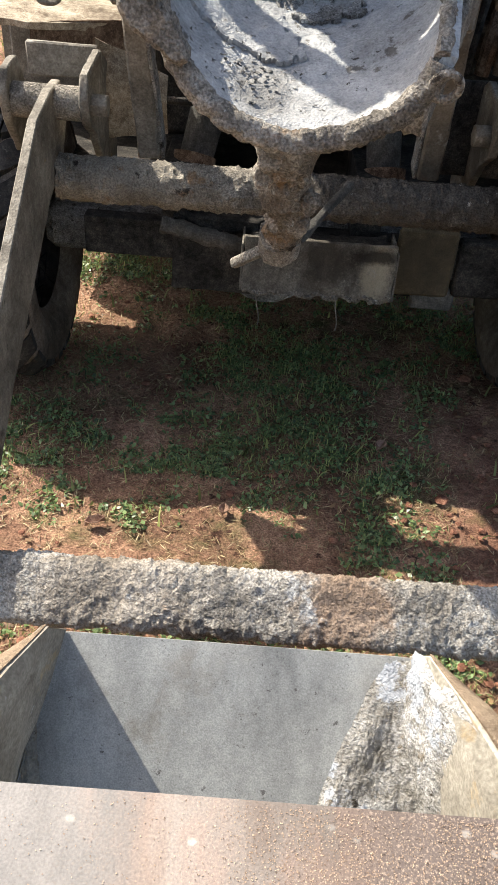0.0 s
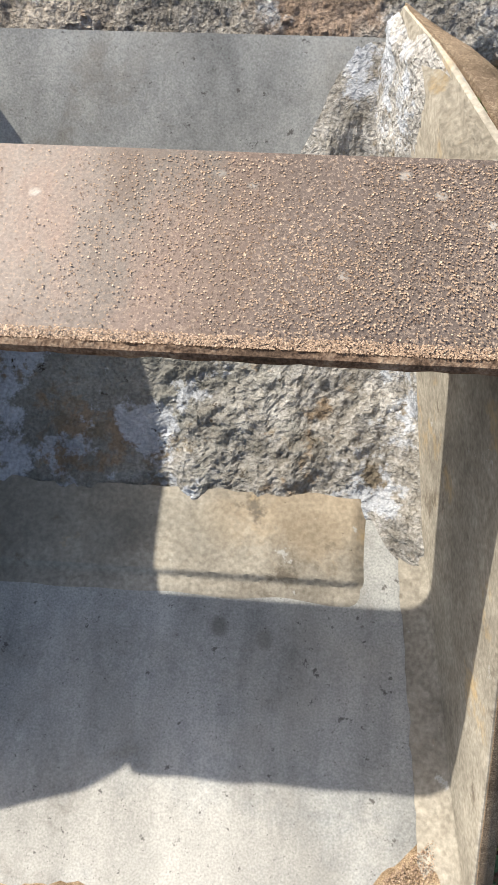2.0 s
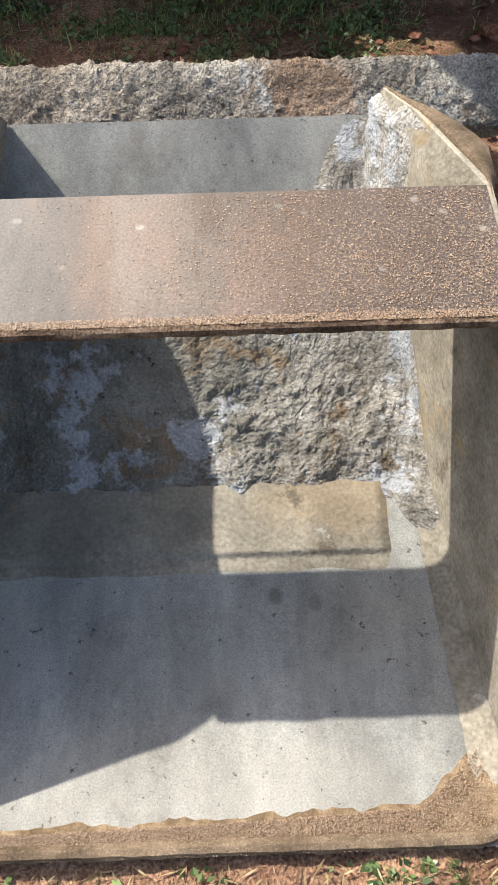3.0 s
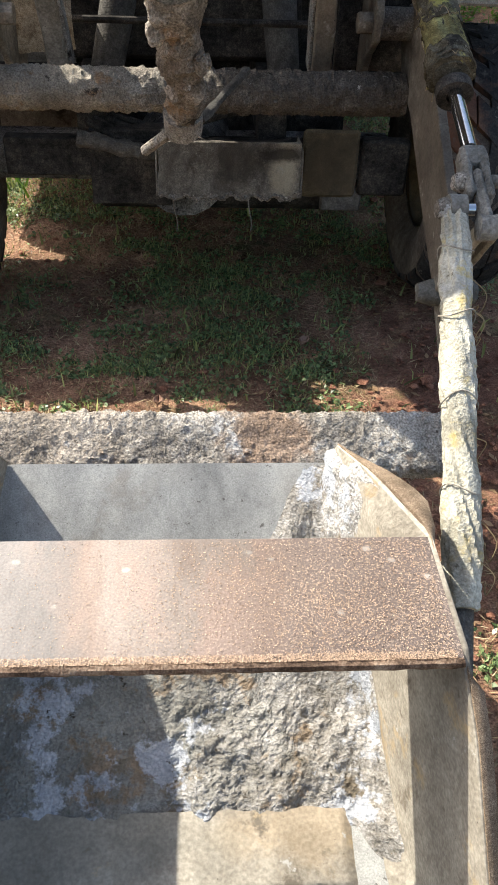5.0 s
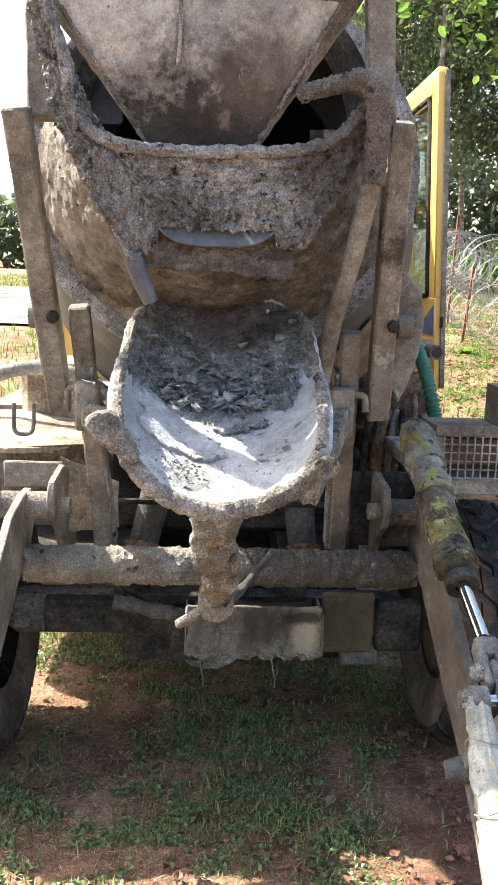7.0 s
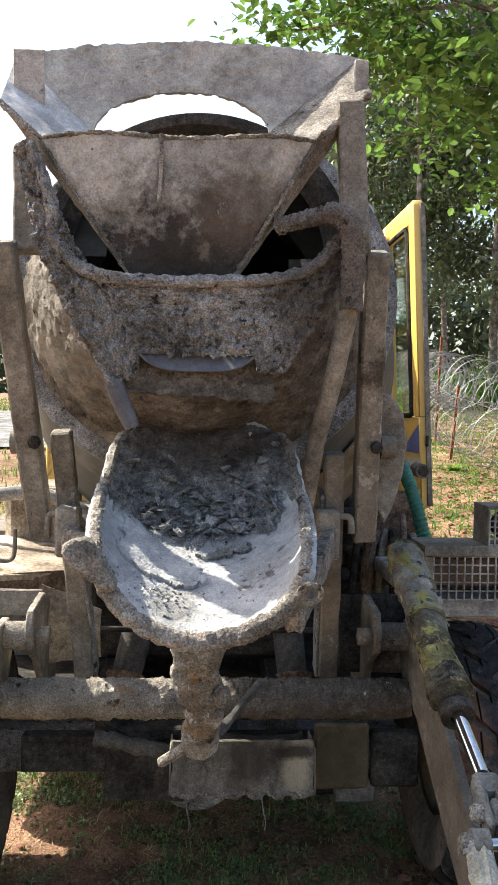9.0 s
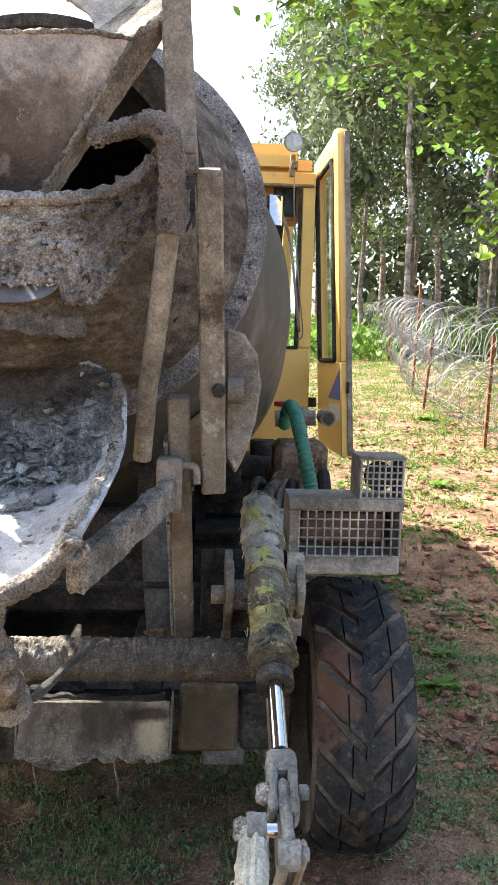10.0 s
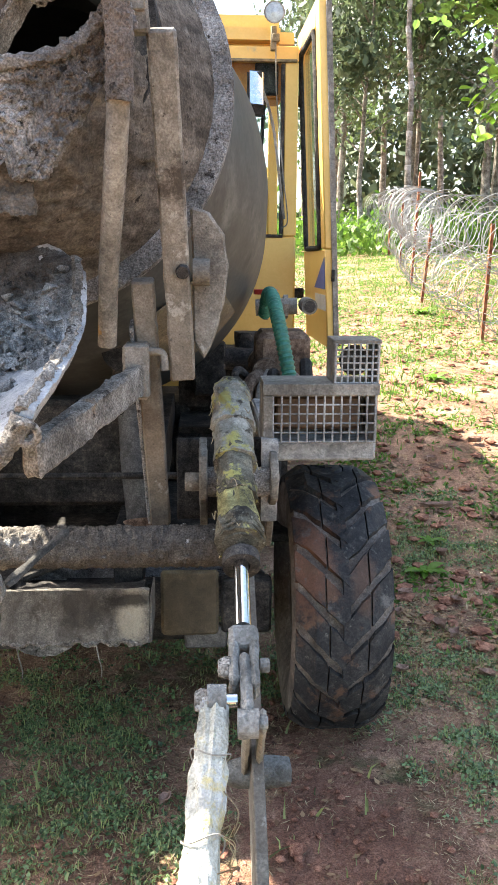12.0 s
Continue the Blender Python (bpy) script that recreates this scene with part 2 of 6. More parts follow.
RUSTY = material("rust_dusted_plate", [(0.1, (0.10, 0.08, 0.07)), (0.9, (0.22, 0.18, 0.16))], 2.6, 0.92, 0.5, 55, stretch=(2.6, 0.8, 1.0),
                 across=(-0.30, 0.62, [(0.0, (0.25, 0.24, 0.235)), (0.30, (0.235, 0.22, 0.21)), (0.42, (0.25, 0.198, 0.17)), (0.52, (0.235, 0.205, 0.185)), (0.60, (0.225, 0.172, 0.148)), (0.72, (0.15, 0.12, 0.107)), (1.0, (0.115, 0.094, 0.086))]),
                 patches=[((x, y, 0.63), (0.005 + 0.012 * (y - 0.45), 0.006, 0.05), (0.37, 0.35, 0.325), 0.75) for x, y in ((0.31, 0.655), (0.345, 0.64), (0.50, 0.66), (0.535, 0.635), (0.585, 0.60), (0.44, 0.53), (0.12, 0.62), (-0.05, 0.64), (0.02, 0.55), (-0.16, 0.60))],
                 spots=[((0.33, 0.26, 0.21), 230.0, 0.53, 0.60, (-0.15, 0.35)), ((0.052, 0.038, 0.032), 250.0, 0.57, 0.63, (0.05, 0.45)), ((0.46, 0.37, 0.30), 330.0, 0.60, 0.66, (-0.1, 0.3))], dist=0.006, mottle=0.12)
RIMGRIT = material("gritty_rim", [(0.1, (0.17, 0.12, 0.08)), (0.5, (0.27, 0.20, 0.14)), (0.9, (0.40, 0.31, 0.22))], 12, 0.95, 0.8, 150, dist=0.006,
                   spots=[((0.44, 0.35, 0.25), 240.0, 0.55, 0.62), ((0.10, 0.07, 0.048), 230.0, 0.60, 0.66)], grit=300)
YELLOW = material("yellow_paint", [(0.1, (0.70, 0.43, 0.10)), (0.9, (0.80, 0.52, 0.15))], 2, 0.35, 0.03, 20,
                  spots=[((0.45, 0.33, 0.17), 5.0, 0.66, 0.76), ((0.30, 0.19, 0.10), 40.0, 0.70, 0.72)])
RUBBER = material("tyre_rubber", [(0.1, (0.018, 0.018, 0.02)), (0.5, (0.035, 0.034, 0.034)), (0.9, (0.07, 0.065, 0.06))], 5, 0.75, 0.4, 40,
                  patches=[((1.10, 2.5, 0.74), (0.09, 0.3, 0.15), (0.17, 0.085, 0.055), 0.85), ((1.27, 2.5, 0.70), (0.05, 0.3, 0.09), (0.14, 0.085, 0.06), 0.6)],
                  spots=[((0.13, 0.075, 0.05), 6.0, 0.56, 0.64), ((0.13, 0.12, 0.108), 11.0, 0.58, 0.68), ((0.16, 0.15, 0.135), 40.0, 0.62, 0.68)])
TYREMUD = material("muddy_groove", [(0.1, (0.075, 0.06, 0.05)), (0.5, (0.14, 0.115, 0.096)), (0.9, (0.25, 0.215, 0.18))], 6, 0.95, 0.6, 50)
PALEBARK = material("pale_bark_band", [(0.1, (0.22, 0.21, 0.185)), (0.9, (0.42, 0.41, 0.385))], 6, 0.95, 0.4, 30)
DRUM = material("drum_paint", [(0.1, (0.035, 0.036, 0.034)), (0.5, (0.06, 0.061, 0.056)), (0.9, (0.10, 0.10, 0.09))], 2.0, 0.58, 0.08, 12,
                spots=[((0.15, 0.148, 0.135), 3.5, 0.56, 0.72), ((0.03, 0.03, 0.028), 5.0, 0.58, 0.70)])
DARK = material("oily_dark_metal", [(0.3, (0.015, 0.014, 0.013)), (0.6, (0.05, 0.045, 0.04)), (0.8, (0.10, 0.085, 0.07))], 9, 0.8, 0.4, 60)
WRAP = material("cloth_wrap", [(0.1, (0.27, 0.25, 0.19)), (0.5, (0.43, 0.415, 0.345)), (0.9, (0.56, 0.55, 0.48))], 8, 0.95, 0.8, 45, dist=0.02,
                spots=[((0.36, 0.37, 0.36), 6.0, 0.55, 0.65), ((0.46, 0.38, 0.18), 8.0, 0.57, 0.65), ((0.14, 0.125, 0.09), 26.0, 0.61, 0.66)])
CRUST = material("cement_crust", [(0.1, (0.16, 0.145, 0.12)), (0.4, (0.27, 0.255, 0.23)), (0.62, (0.36, 0.35, 0.335)), (0.9, (0.45, 0.445, 0.435))], 7, 0.95, 0.8, 40,
                 # Shade over the crust's left half is put into the colour.
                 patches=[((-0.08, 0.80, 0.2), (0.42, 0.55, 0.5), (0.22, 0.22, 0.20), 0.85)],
                 spots=[((0.27, 0.21, 0.15), 5.0, 0.55, 0.60), ((0.43, 0.455, 0.50), 6.5, 0.54, 0.58), ((0.20, 0.17, 0.13), 8.0, 0.58, 0.63), ((0.32, 0.19, 0.10), 7.0, 0.66, 0.69), ((0.07, 0.058, 0.045), 26.0, 0.64, 0.67)], grit=130, mottle=0.16)
SANDY = material("brown_sand", [(0.1, (0.22, 0.145, 0.085)), (0.5, (0.36, 0.26, 0.165)), (0.9, (0.52, 0.41, 0.29))], 30, 0.95, 0.8, 200, dist=0.006, grit=330)
STEEL_TAN = material("tan_dusty_steel", [(0.1, (0.21, 0.185, 0.15)), (0.5, (0.30, 0.275, 0.23)), (0.9, (0.40, 0.37, 0.315))], 3, 0.85, 0.4, 30, dist=0.01,
                     # The grout's left part carries the same painted shade as the crust.
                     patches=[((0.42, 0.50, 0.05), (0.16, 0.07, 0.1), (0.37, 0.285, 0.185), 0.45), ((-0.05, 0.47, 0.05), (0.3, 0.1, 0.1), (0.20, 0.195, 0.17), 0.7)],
                     spots=[((0.40, 0.31, 0.19), 6.0, 0.58, 0.66), ((0.16, 0.138, 0.11), 9.0, 0.60, 0.67), ((0.42, 0.41, 0.385), 14.0, 0.64, 0.67), ((0.10, 0.085, 0.07), 70.0, 0.68, 0.71)])
BROWNCAKE = material("brown_cement_streaks", [(0.1, (0.042, 0.035, 0.028)), (0.45, (0.105, 0.09, 0.073)), (0.9, (0.22, 0.19, 0.155))], 6, 0.95, 0.9, 34, stretch=(1.0, 1.0, 3.0),
                     # Sunlight on the bowl's left flank is put into the colour.
                     patches=[((-0.26, 2.12, 2.02), (0.24, 0.35, 0.40), (0.25, 0.228, 0.195), 0.75)],
                     spots=[((0.30, 0.27, 0.23), 4.0, 0.58, 0.7), ((0.028, 0.024, 0.02), 26.0, 0.60, 0.66)])
WHITEDUST = material("white_dust_on_steel", [(0.1, (0.30, 0.29, 0.28)), (0.5, (0.46, 0.46, 0.46)), (0.9, (0.64, 0.65, 0.66))], 6, 0.9, 0.5, 70)
STONY = material("stony_concrete", [(0.1, (0.18, 0.163, 0.14)), (0.45, (0.325, 0.30, 0.265)), (0.9, (0.49, 0.475, 0.445))], 6, 0.95, 0.9, 45,
                 patches=[((0.40, 1.29, 0.36), (0.11, 0.2, 0.2), (0.30, 0.20, 0.135), 0.75), ((-0.10, 1.29, 0.36), (0.20, 0.2, 0.2), (0.34, 0.29, 0.235), 0.6)],
                 spots=[((0.33, 0.24, 0.17), 4.0, 0.58, 0.66), ((0.48, 0.485, 0.49), 5.0, 0.58, 0.64), ((0.11, 0.095, 0.08), 36.0, 0.64, 0.68)], grit=90)
# Stains on the tray, with the shade under the machine also painted in.
TRAYGRIME_SHADE = material("grimy_shaded_tray", [(0.1, (0.07, 0.062, 0.052)), (0.5, (0.14, 0.127, 0.108)), (0.9, (0.27, 0.25, 0.215))], 5, 0.9, 0.5, 60,
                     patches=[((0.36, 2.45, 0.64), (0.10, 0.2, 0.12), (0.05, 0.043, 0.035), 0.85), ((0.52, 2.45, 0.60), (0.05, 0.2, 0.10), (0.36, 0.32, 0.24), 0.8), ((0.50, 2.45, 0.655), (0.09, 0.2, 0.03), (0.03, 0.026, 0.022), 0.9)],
                     spots=[((0.08, 0.068, 0.055), 7.0, 0.58, 0.66), ((0.34, 0.32, 0.27), 12.0, 0.62, 0.67)], stretch=(1.6, 1.0, 0.5))
# Dark copy of the muddy steel: shade under the machine is in the colour.
SHADEMUD = material("shaded_muddy_steel", [(0.1, (0.045, 0.042, 0.038)), (0.5, (0.095, 0.09, 0.082)), (0.9, (0.18, 0.17, 0.155))], 6, 0.9, 0.6, 45)
GREYLUMP = material("grey_cement_lump", [(0.1, (0.11, 0.107, 0.102)), (0.5, (0.255, 0.25, 0.24)), (0.9, (0.44, 0.435, 0.423))], 16, 0.95, 0.9, 60,
                    patches=[((0.20, 2.17, 1.72), (0.32, 0.11, 0.2), (0.085, 0.07, 0.058), 0.85), ((0.0, 1.98, 1.66), (0.10, 0.12, 0.12), (0.09, 0.072, 0.06), 0.8)],
                    spots=[((0.19, 0.125, 0.08), 6.0, 0.63, 0.68), ((0.32, 0.32, 0.31), 22.0, 0.66, 0.69), ((0.025, 0.025, 0.025), 30.0, 0.62, 0.66)], grit=130, rnd=0.3)
PALELUMP = material("pale_cement_lump", [(0.1, (0.20, 0.20, 0.195)), (0.5, (0.30, 0.298, 0.288)), (0.9, (0.42, 0.415, 0.40))], 16, 0.95, 0.9, 60, grit=130, rnd=0.2)
SACKING = material("mossy_sacking", [(0.1, (0.04, 0.035, 0.026)), (0.5, (0.095, 0.085, 0.062)), (0.9, (0.21, 0.195, 0.145))], 10, 0.95, 0.7, 70, dist=0.012,
                   spots=[((0.34, 0.31, 0.10), 13.0, 0.57, 0.63), ((0.03, 0.026, 0.02), 11.0, 0.54, 0.60), ((0.28, 0.26, 0.21), 24.0, 0.62, 0.66)])
SACKPALE = material("pale_mossy_sacking", [(0.1, (0.12, 0.113, 0.088)), (0.5, (0.225, 0.216, 0.178)), (0.9, (0.38, 0.37, 0.32))], 10, 0.95, 0.9, 60, dist=0.012,
                    spots=[((0.33, 0.30, 0.10), 9.0, 0.55, 0.61), ((0.055, 0.048, 0.036), 14.0, 0.57, 0.62)])
SACKMOSS = material("yellow_moss_on_sacking", [(0.1, (0.07, 0.06, 0.035)), (0.5, (0.19, 0.17, 0.075)), (0.9, (0.36, 0.335, 0.15))], 14, 0.95, 0.9, 70, dist=0.012,
                    spots=[((0.05, 0.044, 0.034), 12.0, 0.54, 0.60), ((0.40, 0.37, 0.15), 18.0, 0.60, 0.64)])
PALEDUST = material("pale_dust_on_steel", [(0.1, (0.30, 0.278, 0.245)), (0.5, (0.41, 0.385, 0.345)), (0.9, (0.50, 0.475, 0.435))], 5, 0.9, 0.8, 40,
                    # The front sheet turns darker over its lower half.
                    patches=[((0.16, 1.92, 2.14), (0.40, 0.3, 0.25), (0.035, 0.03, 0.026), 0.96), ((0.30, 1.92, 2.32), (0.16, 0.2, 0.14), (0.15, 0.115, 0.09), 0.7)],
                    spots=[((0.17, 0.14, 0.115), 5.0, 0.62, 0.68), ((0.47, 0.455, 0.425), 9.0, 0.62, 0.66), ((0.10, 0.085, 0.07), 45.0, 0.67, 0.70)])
YELLOW_DUSTY = material("dusty_yellow_paint", [(0.1, (0.10, 0.078, 0.05)), (0.5, (0.185, 0.147, 0.09)), (0.9, (0.30, 0.235, 0.14))], 5, 0.75, 0.3, 60,
                        # Shade under the machine is put into the guard panel's colour.
                        patches=[((0.70, 2.64, 0.56), (0.16, 0.1, 0.18), (0.085, 0.068, 0.046), 0.8)],
                        spots=[((0.20, 0.17, 0.13), 4.0, 0.54, 0.68)])
RUSTBROWN = material("rusty_brown_metal", [(0.3, (0.07, 0.045, 0.03)), (0.5, (0.15, 0.10, 0.07)), (0.7, (0.24, 0.18, 0.13))], 10, 0.85, 0.5, 70)
DUSTY_PALE = material("pale_grey_dusty_metal", [(0.3, (0.20, 0.20, 0.19)), (0.5, (0.33, 0.32, 0.30)), (0.7, (0.45, 0.44, 0.41))], 8, 0.85, 0.4, 80)
TANDUST = material("tan_dust_layer", [(0.3, (0.20, 0.155, 0.115)), (0.5, (0.34, 0.285, 0.215)), (0.7, (0.48, 0.425, 0.34))], 6, 0.95, 0.5, 70,
                   spots=[((0.18, 0.14, 0.10), 5.0, 0.56, 0.68)])
BROWNLENS = material("brown_lens", [(0.3, (0.09, 0.05, 0.03)), (0.7, (0.16, 0.10, 0.06))], 8, 0.5, 0.1, 40)
REDPAINT = material("red_paint", [(0.3, (0.45, 0.03, 0.02)), (0.7, (0.60, 0.06, 0.04))], 8, 0.5, 0.1, 40)
GREENHOSE = material("green_ribbed_plastic", [(0.3, (0.02, 0.11, 0.075)), (0.7, (0.04, 0.19, 0.13))], 8, 0.5, 0.1, 40)
ORANGE = material("orange_lining", [(0.3, (0.42, 0.15, 0.02)), (0.7, (0.55, 0.22, 0.04))], 6, 0.6, 0.1, 40)
BLUE = material("blue_vinyl", [(0.3, (0.06, 0.09, 0.30)), (0.7, (0.10, 0.14, 0.38))], 8, 0.5, 0.05, 40)
WHITEMARK = material("pale_vinyl", [(0.3, (0.50, 0.50, 0.50)), (0.7, (0.66, 0.66, 0.64))], 8, 0.5, 0.05, 40)
WIRE = material("galvanised_wire", [(0.1, (0.19, 0.20, 0.20)), (0.9, (0.31, 0.32, 0.32))], 8, 0.55, 0, 40, metal=0.3)
POST_RED = material("rusty_post", [(0.3, (0.16, 0.06, 0.035)), (0.7, (0.30, 0.13, 0.07))], 8, 0.85, 0.3, 60)
GRAVEL = material("grey_gravel", [(0.3, (0.12, 0.118, 0.115)), (0.5, (0.19, 0.187, 0.183)), (0.7, (0.27, 0.265, 0.26))], 3, 0.95, 0.7, 25)
CLOD = material("red_clod", [(0.3, (0.13, 0.055, 0.035)), (0.5, (0.22, 0.10, 0.065)), (0.7, (0.33, 0.17, 0.11))], 20, 0.95, 0.6, 70)
DEADLEAF = material("dead_leaf", [(0.1, (0.15, 0.085, 0.058)), (0.5, (0.26, 0.16, 0.115)), (0.9, (0.40, 0.27, 0.20))], 20, 0.85, 0.4, 90)
GLASS = glass_material("window_glass")
STEEL_BLUE = material("dull_blue_steel", [(0.3, (0.07, 0.072, 0.085)), (0.7, (0.13, 0.135, 0.15))], 8, 0.6, 0.1, 40)
LAMPGLASS = material("dusty_lamp_glass", [(0.3, (0.30, 0.31, 0.31)), (0.7, (0.46, 0.47, 0.46))], 20, 0.25, 0.0, 40, metal=0.4)
CHROME = material("chrome", [(0.3, (0.55, 0.58, 0.6)), (0.7, (0.7, 0.72, 0.75))], 5, 0.12, 0, 40, metal=1.0)
BARK = material("bark", [(0.3, (0.10, 0.085, 0.065)), (0.55, (0.22, 0.20, 0.17)), (0.75, (0.36, 0.34, 0.30))], 5, 0.95, 0.8, 30)
LEAF_DARK = leaf_material("leaf_dark", (0.034, 0.062, 0.026), (0.115, 0.165, 0.07), 0.4)
WOOD_LIGHT = leaf_material("leaf_sunny", (0.05, 0.095, 0.025), (0.15, 0.225, 0.07), 0.45)
LEAF_LIGHT = leaf_material("leaf_light", (0.05, 0.12, 0.015), (0.16, 0.28, 0.04), 0.5)
GRASS = leaf_material("grass_blade", (0.035, 0.045, 0.016), (0.43, 0.46, 0.16), 0.3)
CLOVER = leaf_material("clover_leaf", (0.03, 0.06, 0.02), (0.27, 0.38, 0.15), 0.25, 0.38)
SANDGRAIN = leaf_material("sand_grain", (0.16, 0.10, 0.065), (0.50, 0.36, 0.25), 0.0)
LITTER = leaf_material("fallen_leaf", (0.10, 0.05, 0.03), (0.42, 0.27, 0.14), 0.25)
LEAF_BROAD = leaf_material("leaf_broad", (0.028, 0.068, 0.015), (0.16, 0.29, 0.06), 0.5)
SPRIG = leaf_material("bright_sprig", (0.10, 0.22, 0.02), (0.22, 0.38, 0.05), 0.5)
# Distance haze is put into the colour: a paler, greyer green.
FAR_LEAF = leaf_material("far_leaf", (0.06, 0.088, 0.05), (0.135, 0.18, 0.09), 0.4)
STRAW = leaf_material("dry_grass", (0.13, 0.085, 0.04), (0.52, 0.41, 0.23), 0.2)


# ---- mesh helpers ----
def link_mesh(name, bm, mat, smooth=True):
    me = bpy.data.meshes.new(name)
    bm.to_mesh(me)
    bm.free()
    me.materials.append(mat)
    if smooth:
        me.shade_smooth()
        me.set_sharp_from_angle(angle=radians(38))
    return new(name, me)


def part(name, bm, mat, parent=None, label=""):
    ob = link_mesh(name, bm, mat)
    if parent is not None:
        ob.parent = parent
    if label:
        ob["label"] = label
    return ob


def thing(name, label, category, group="", kind=""):
    return tagged(new(name), label, category, group, kind)


def bevel(bm, w=0.004, seg=1):
    if w:
        bmesh.ops.bevel(bm, geom=[e for e in bm.edges if e.is_manifold and e.calc_face_angle(0) > 0.5], offset=w, segments=seg, affect="EDGES", clamp_overlap=True)
    return bm


def box(lo, hi, w=0.004, m=None):
    bm = bmesh.new()
    lo, hi = Vector(lo), Vector(hi)
    bmesh.ops.create_cube(bm, size=1, matrix=Matrix.Translation((lo + hi) / 2) @ Matrix.Diagonal((*(hi - lo), 1)))
    bevel(bm, w)
    if m is not None:
        bm.transform(m)
    return bm


def beam(a, b, sx, sy, up=(0, 0, 1), w=0.004):
    """A bar of section sx by sy from a to b."""
    a, b = Vector(a), Vector(b)
    d = (b - a).normalized()
    side = d.cross(Vector(up)).normalized()
    top = side.cross(d)
    m = Matrix((side, top, d)).transposed().to_4x4()
    m.translation = (a + b) / 2
    h = (b - a).length / 2
    return box((-sx / 2, -sy / 2, -h), (sx / 2, sy / 2, h), w, m)


def prism(poly, x0, x1, w=0.004, skew=None):
    """A plate whose outline poly is in (y, z), between x0 and x1; skew(x, y, z) may move its corners."""
    bm = bmesh.new()
    va = [bm.verts.new((x0, y, z)) for y, z in poly]
    vb = [bm.verts.new((x1, y, z)) for y, z in poly]
    bm.faces.new(va)
    bm.faces.new(vb[::-1])
    for i in range(len(poly)):
        j = (i + 1) % len(poly)
        bm.faces.new((va[i], vb[i], vb[j], va[j]))
    bmesh.ops.recalc_face_normals(bm, faces=bm.faces)
    if skew:
        for v in bm.verts:
            v.co = Vector(skew(*v.co))
    return bevel(bm, w)


def sweep(points, radius, seg=12, cap=True, squash=1.0):
    """A round bar along points; radius is one number or one for each point."""
    bm = bmesh.new()
    pts = [Vector(p) for p in points]
    rad = radius if isinstance(radius, (list, tuple)) else [radius] * len(pts)
    rings, side = [], None
    for i, p in enumerate(pts):
        d = (pts[min(i + 1, len(pts) - 1)] - pts[max(i - 1, 0)]).normalized()
        if side is None:
            side = d.orthogonal().normalized()
        side = (side - d * side.dot(d)).normalized()
        up = d.cross(side)
        rings.append([bm.verts.new(p + rad[i] * (math.cos(a) * side + squash * math.sin(a) * up)) for a in [2 * math.pi * k / seg for k in range(seg)]])
    for r0, r1 in zip(rings, rings[1:]):
        for k in range(seg):
            bm.faces.new((r0[k], r0[(k + 1) % seg], r1[(k + 1) % seg], r1[k]))
    if cap:
        bm.faces.new(rings[0][::-1])
        bm.faces.new(rings[-1])
    bmesh.ops.recalc_face_normals(bm, faces=bm.faces)
    return bm


def lathe(profile, m, seg=48):
    """Turns (along, radius) points round the local z axis of m."""
    bm = bmesh.new()
    rings = [[bm.verts.new(m @ Vector((r * math.cos(2 * math.pi * k / seg), r * math.sin(2 * math.pi * k / seg), z))) for k in range(seg)] for z, r in profile]
    for r0, r1 in zip(rings, rings[1:]):
        for k in range(seg):
            bm.faces.new((r0[k], r0[(k + 1) % seg], r1[(k + 1) % seg], r1[k]))
    return bm


def surface(fn, nu, nv, thick=0.0, away=None):
    """A sheet fn(u, v) over the unit square, given a thickness along -normal."""
    bm = bmesh.new()
    g = [[bm.verts.new(fn(u / nu, v / nv)) for v in range(nv + 1)] for u in range(nu + 1)]
    for u in range(nu):
        for v in range(nv):
            bm.faces.new((g[u][v], g[u + 1][v], g[u + 1][v + 1], g[u][v + 1]))
    bm.normal_update()
    if away is not None and sum(f.normal.dot(Vector(away)) for f in bm.faces) < 0:
        bmesh.ops.reverse_faces(bm, faces=bm.faces)
        bm.normal_update()
    if thick:
        bmesh.ops.solidify(bm, geom=bm.faces[:] + bm.edges[:] + bm.verts[:], thickness=thick)
        bmesh.ops.recalc_face_normals(bm, faces=bm.faces)
    return bm


def slab(fn, nu, nv, shift):
    """A sheet fn(u, v) with a second skin set off by shift, closed all round."""
    bm = bmesh.new()
    shift = Vector(shift)
    near = [[bm.verts.new(fn(u / nu, v / nv)) for v in range(nv + 1)] for u in range(nu + 1)]
    back = [[bm.verts.new(p.co + shift) for p in row] for row in near]
    for u in range(nu):
        for v in range(nv):
            bm.faces.new((near[u][v], near[u + 1][v], near[u + 1][v + 1], near[u][v + 1]))
            bm.faces.new((back[u][v], back[u][v + 1], back[u + 1][v + 1], back[u + 1][v]))
    for u in range(nu):
        for v in (0, nv):
            bm.faces.new((near[u][v], near[u + 1][v], back[u + 1][v], back[u][v]))
    for v in range(nv):
        for u in (0, nu):
            bm.faces.new((near[u][v], near[u][v + 1], back[u][v + 1], back[u][v]))
    bmesh.ops.recalc_face_normals(bm, faces=bm.faces)
    return bm


def lumpy(bm, amp, size, length=0.0, seed=0.0):
    """Breaks long edges and pushes the skin in and out, for caked or worn surfaces."""
    if length:
        for _ in range(5):
            long_edges = [e for e in bm.edges if e.calc_length() > length]
            if not long_edges:
                break
            bmesh.ops.subdivide_edges(bm, edges=long_edges, cuts=1, use_grid_fill=True)
        bmesh.ops.triangulate(bm, faces=[f for f in bm.faces if len(f.verts) > 4])
    bm.normal_update()
    for v in bm.verts:
        q = v.co / size + Vector((seed, seed * 1.7, -seed))
        d = noise.fractal(q, 0.6, 2.1, 4) * 0.7 + 0.5 * noise.noise(q * 3.1)
        v.co += v.normal * d * amp
    return bm


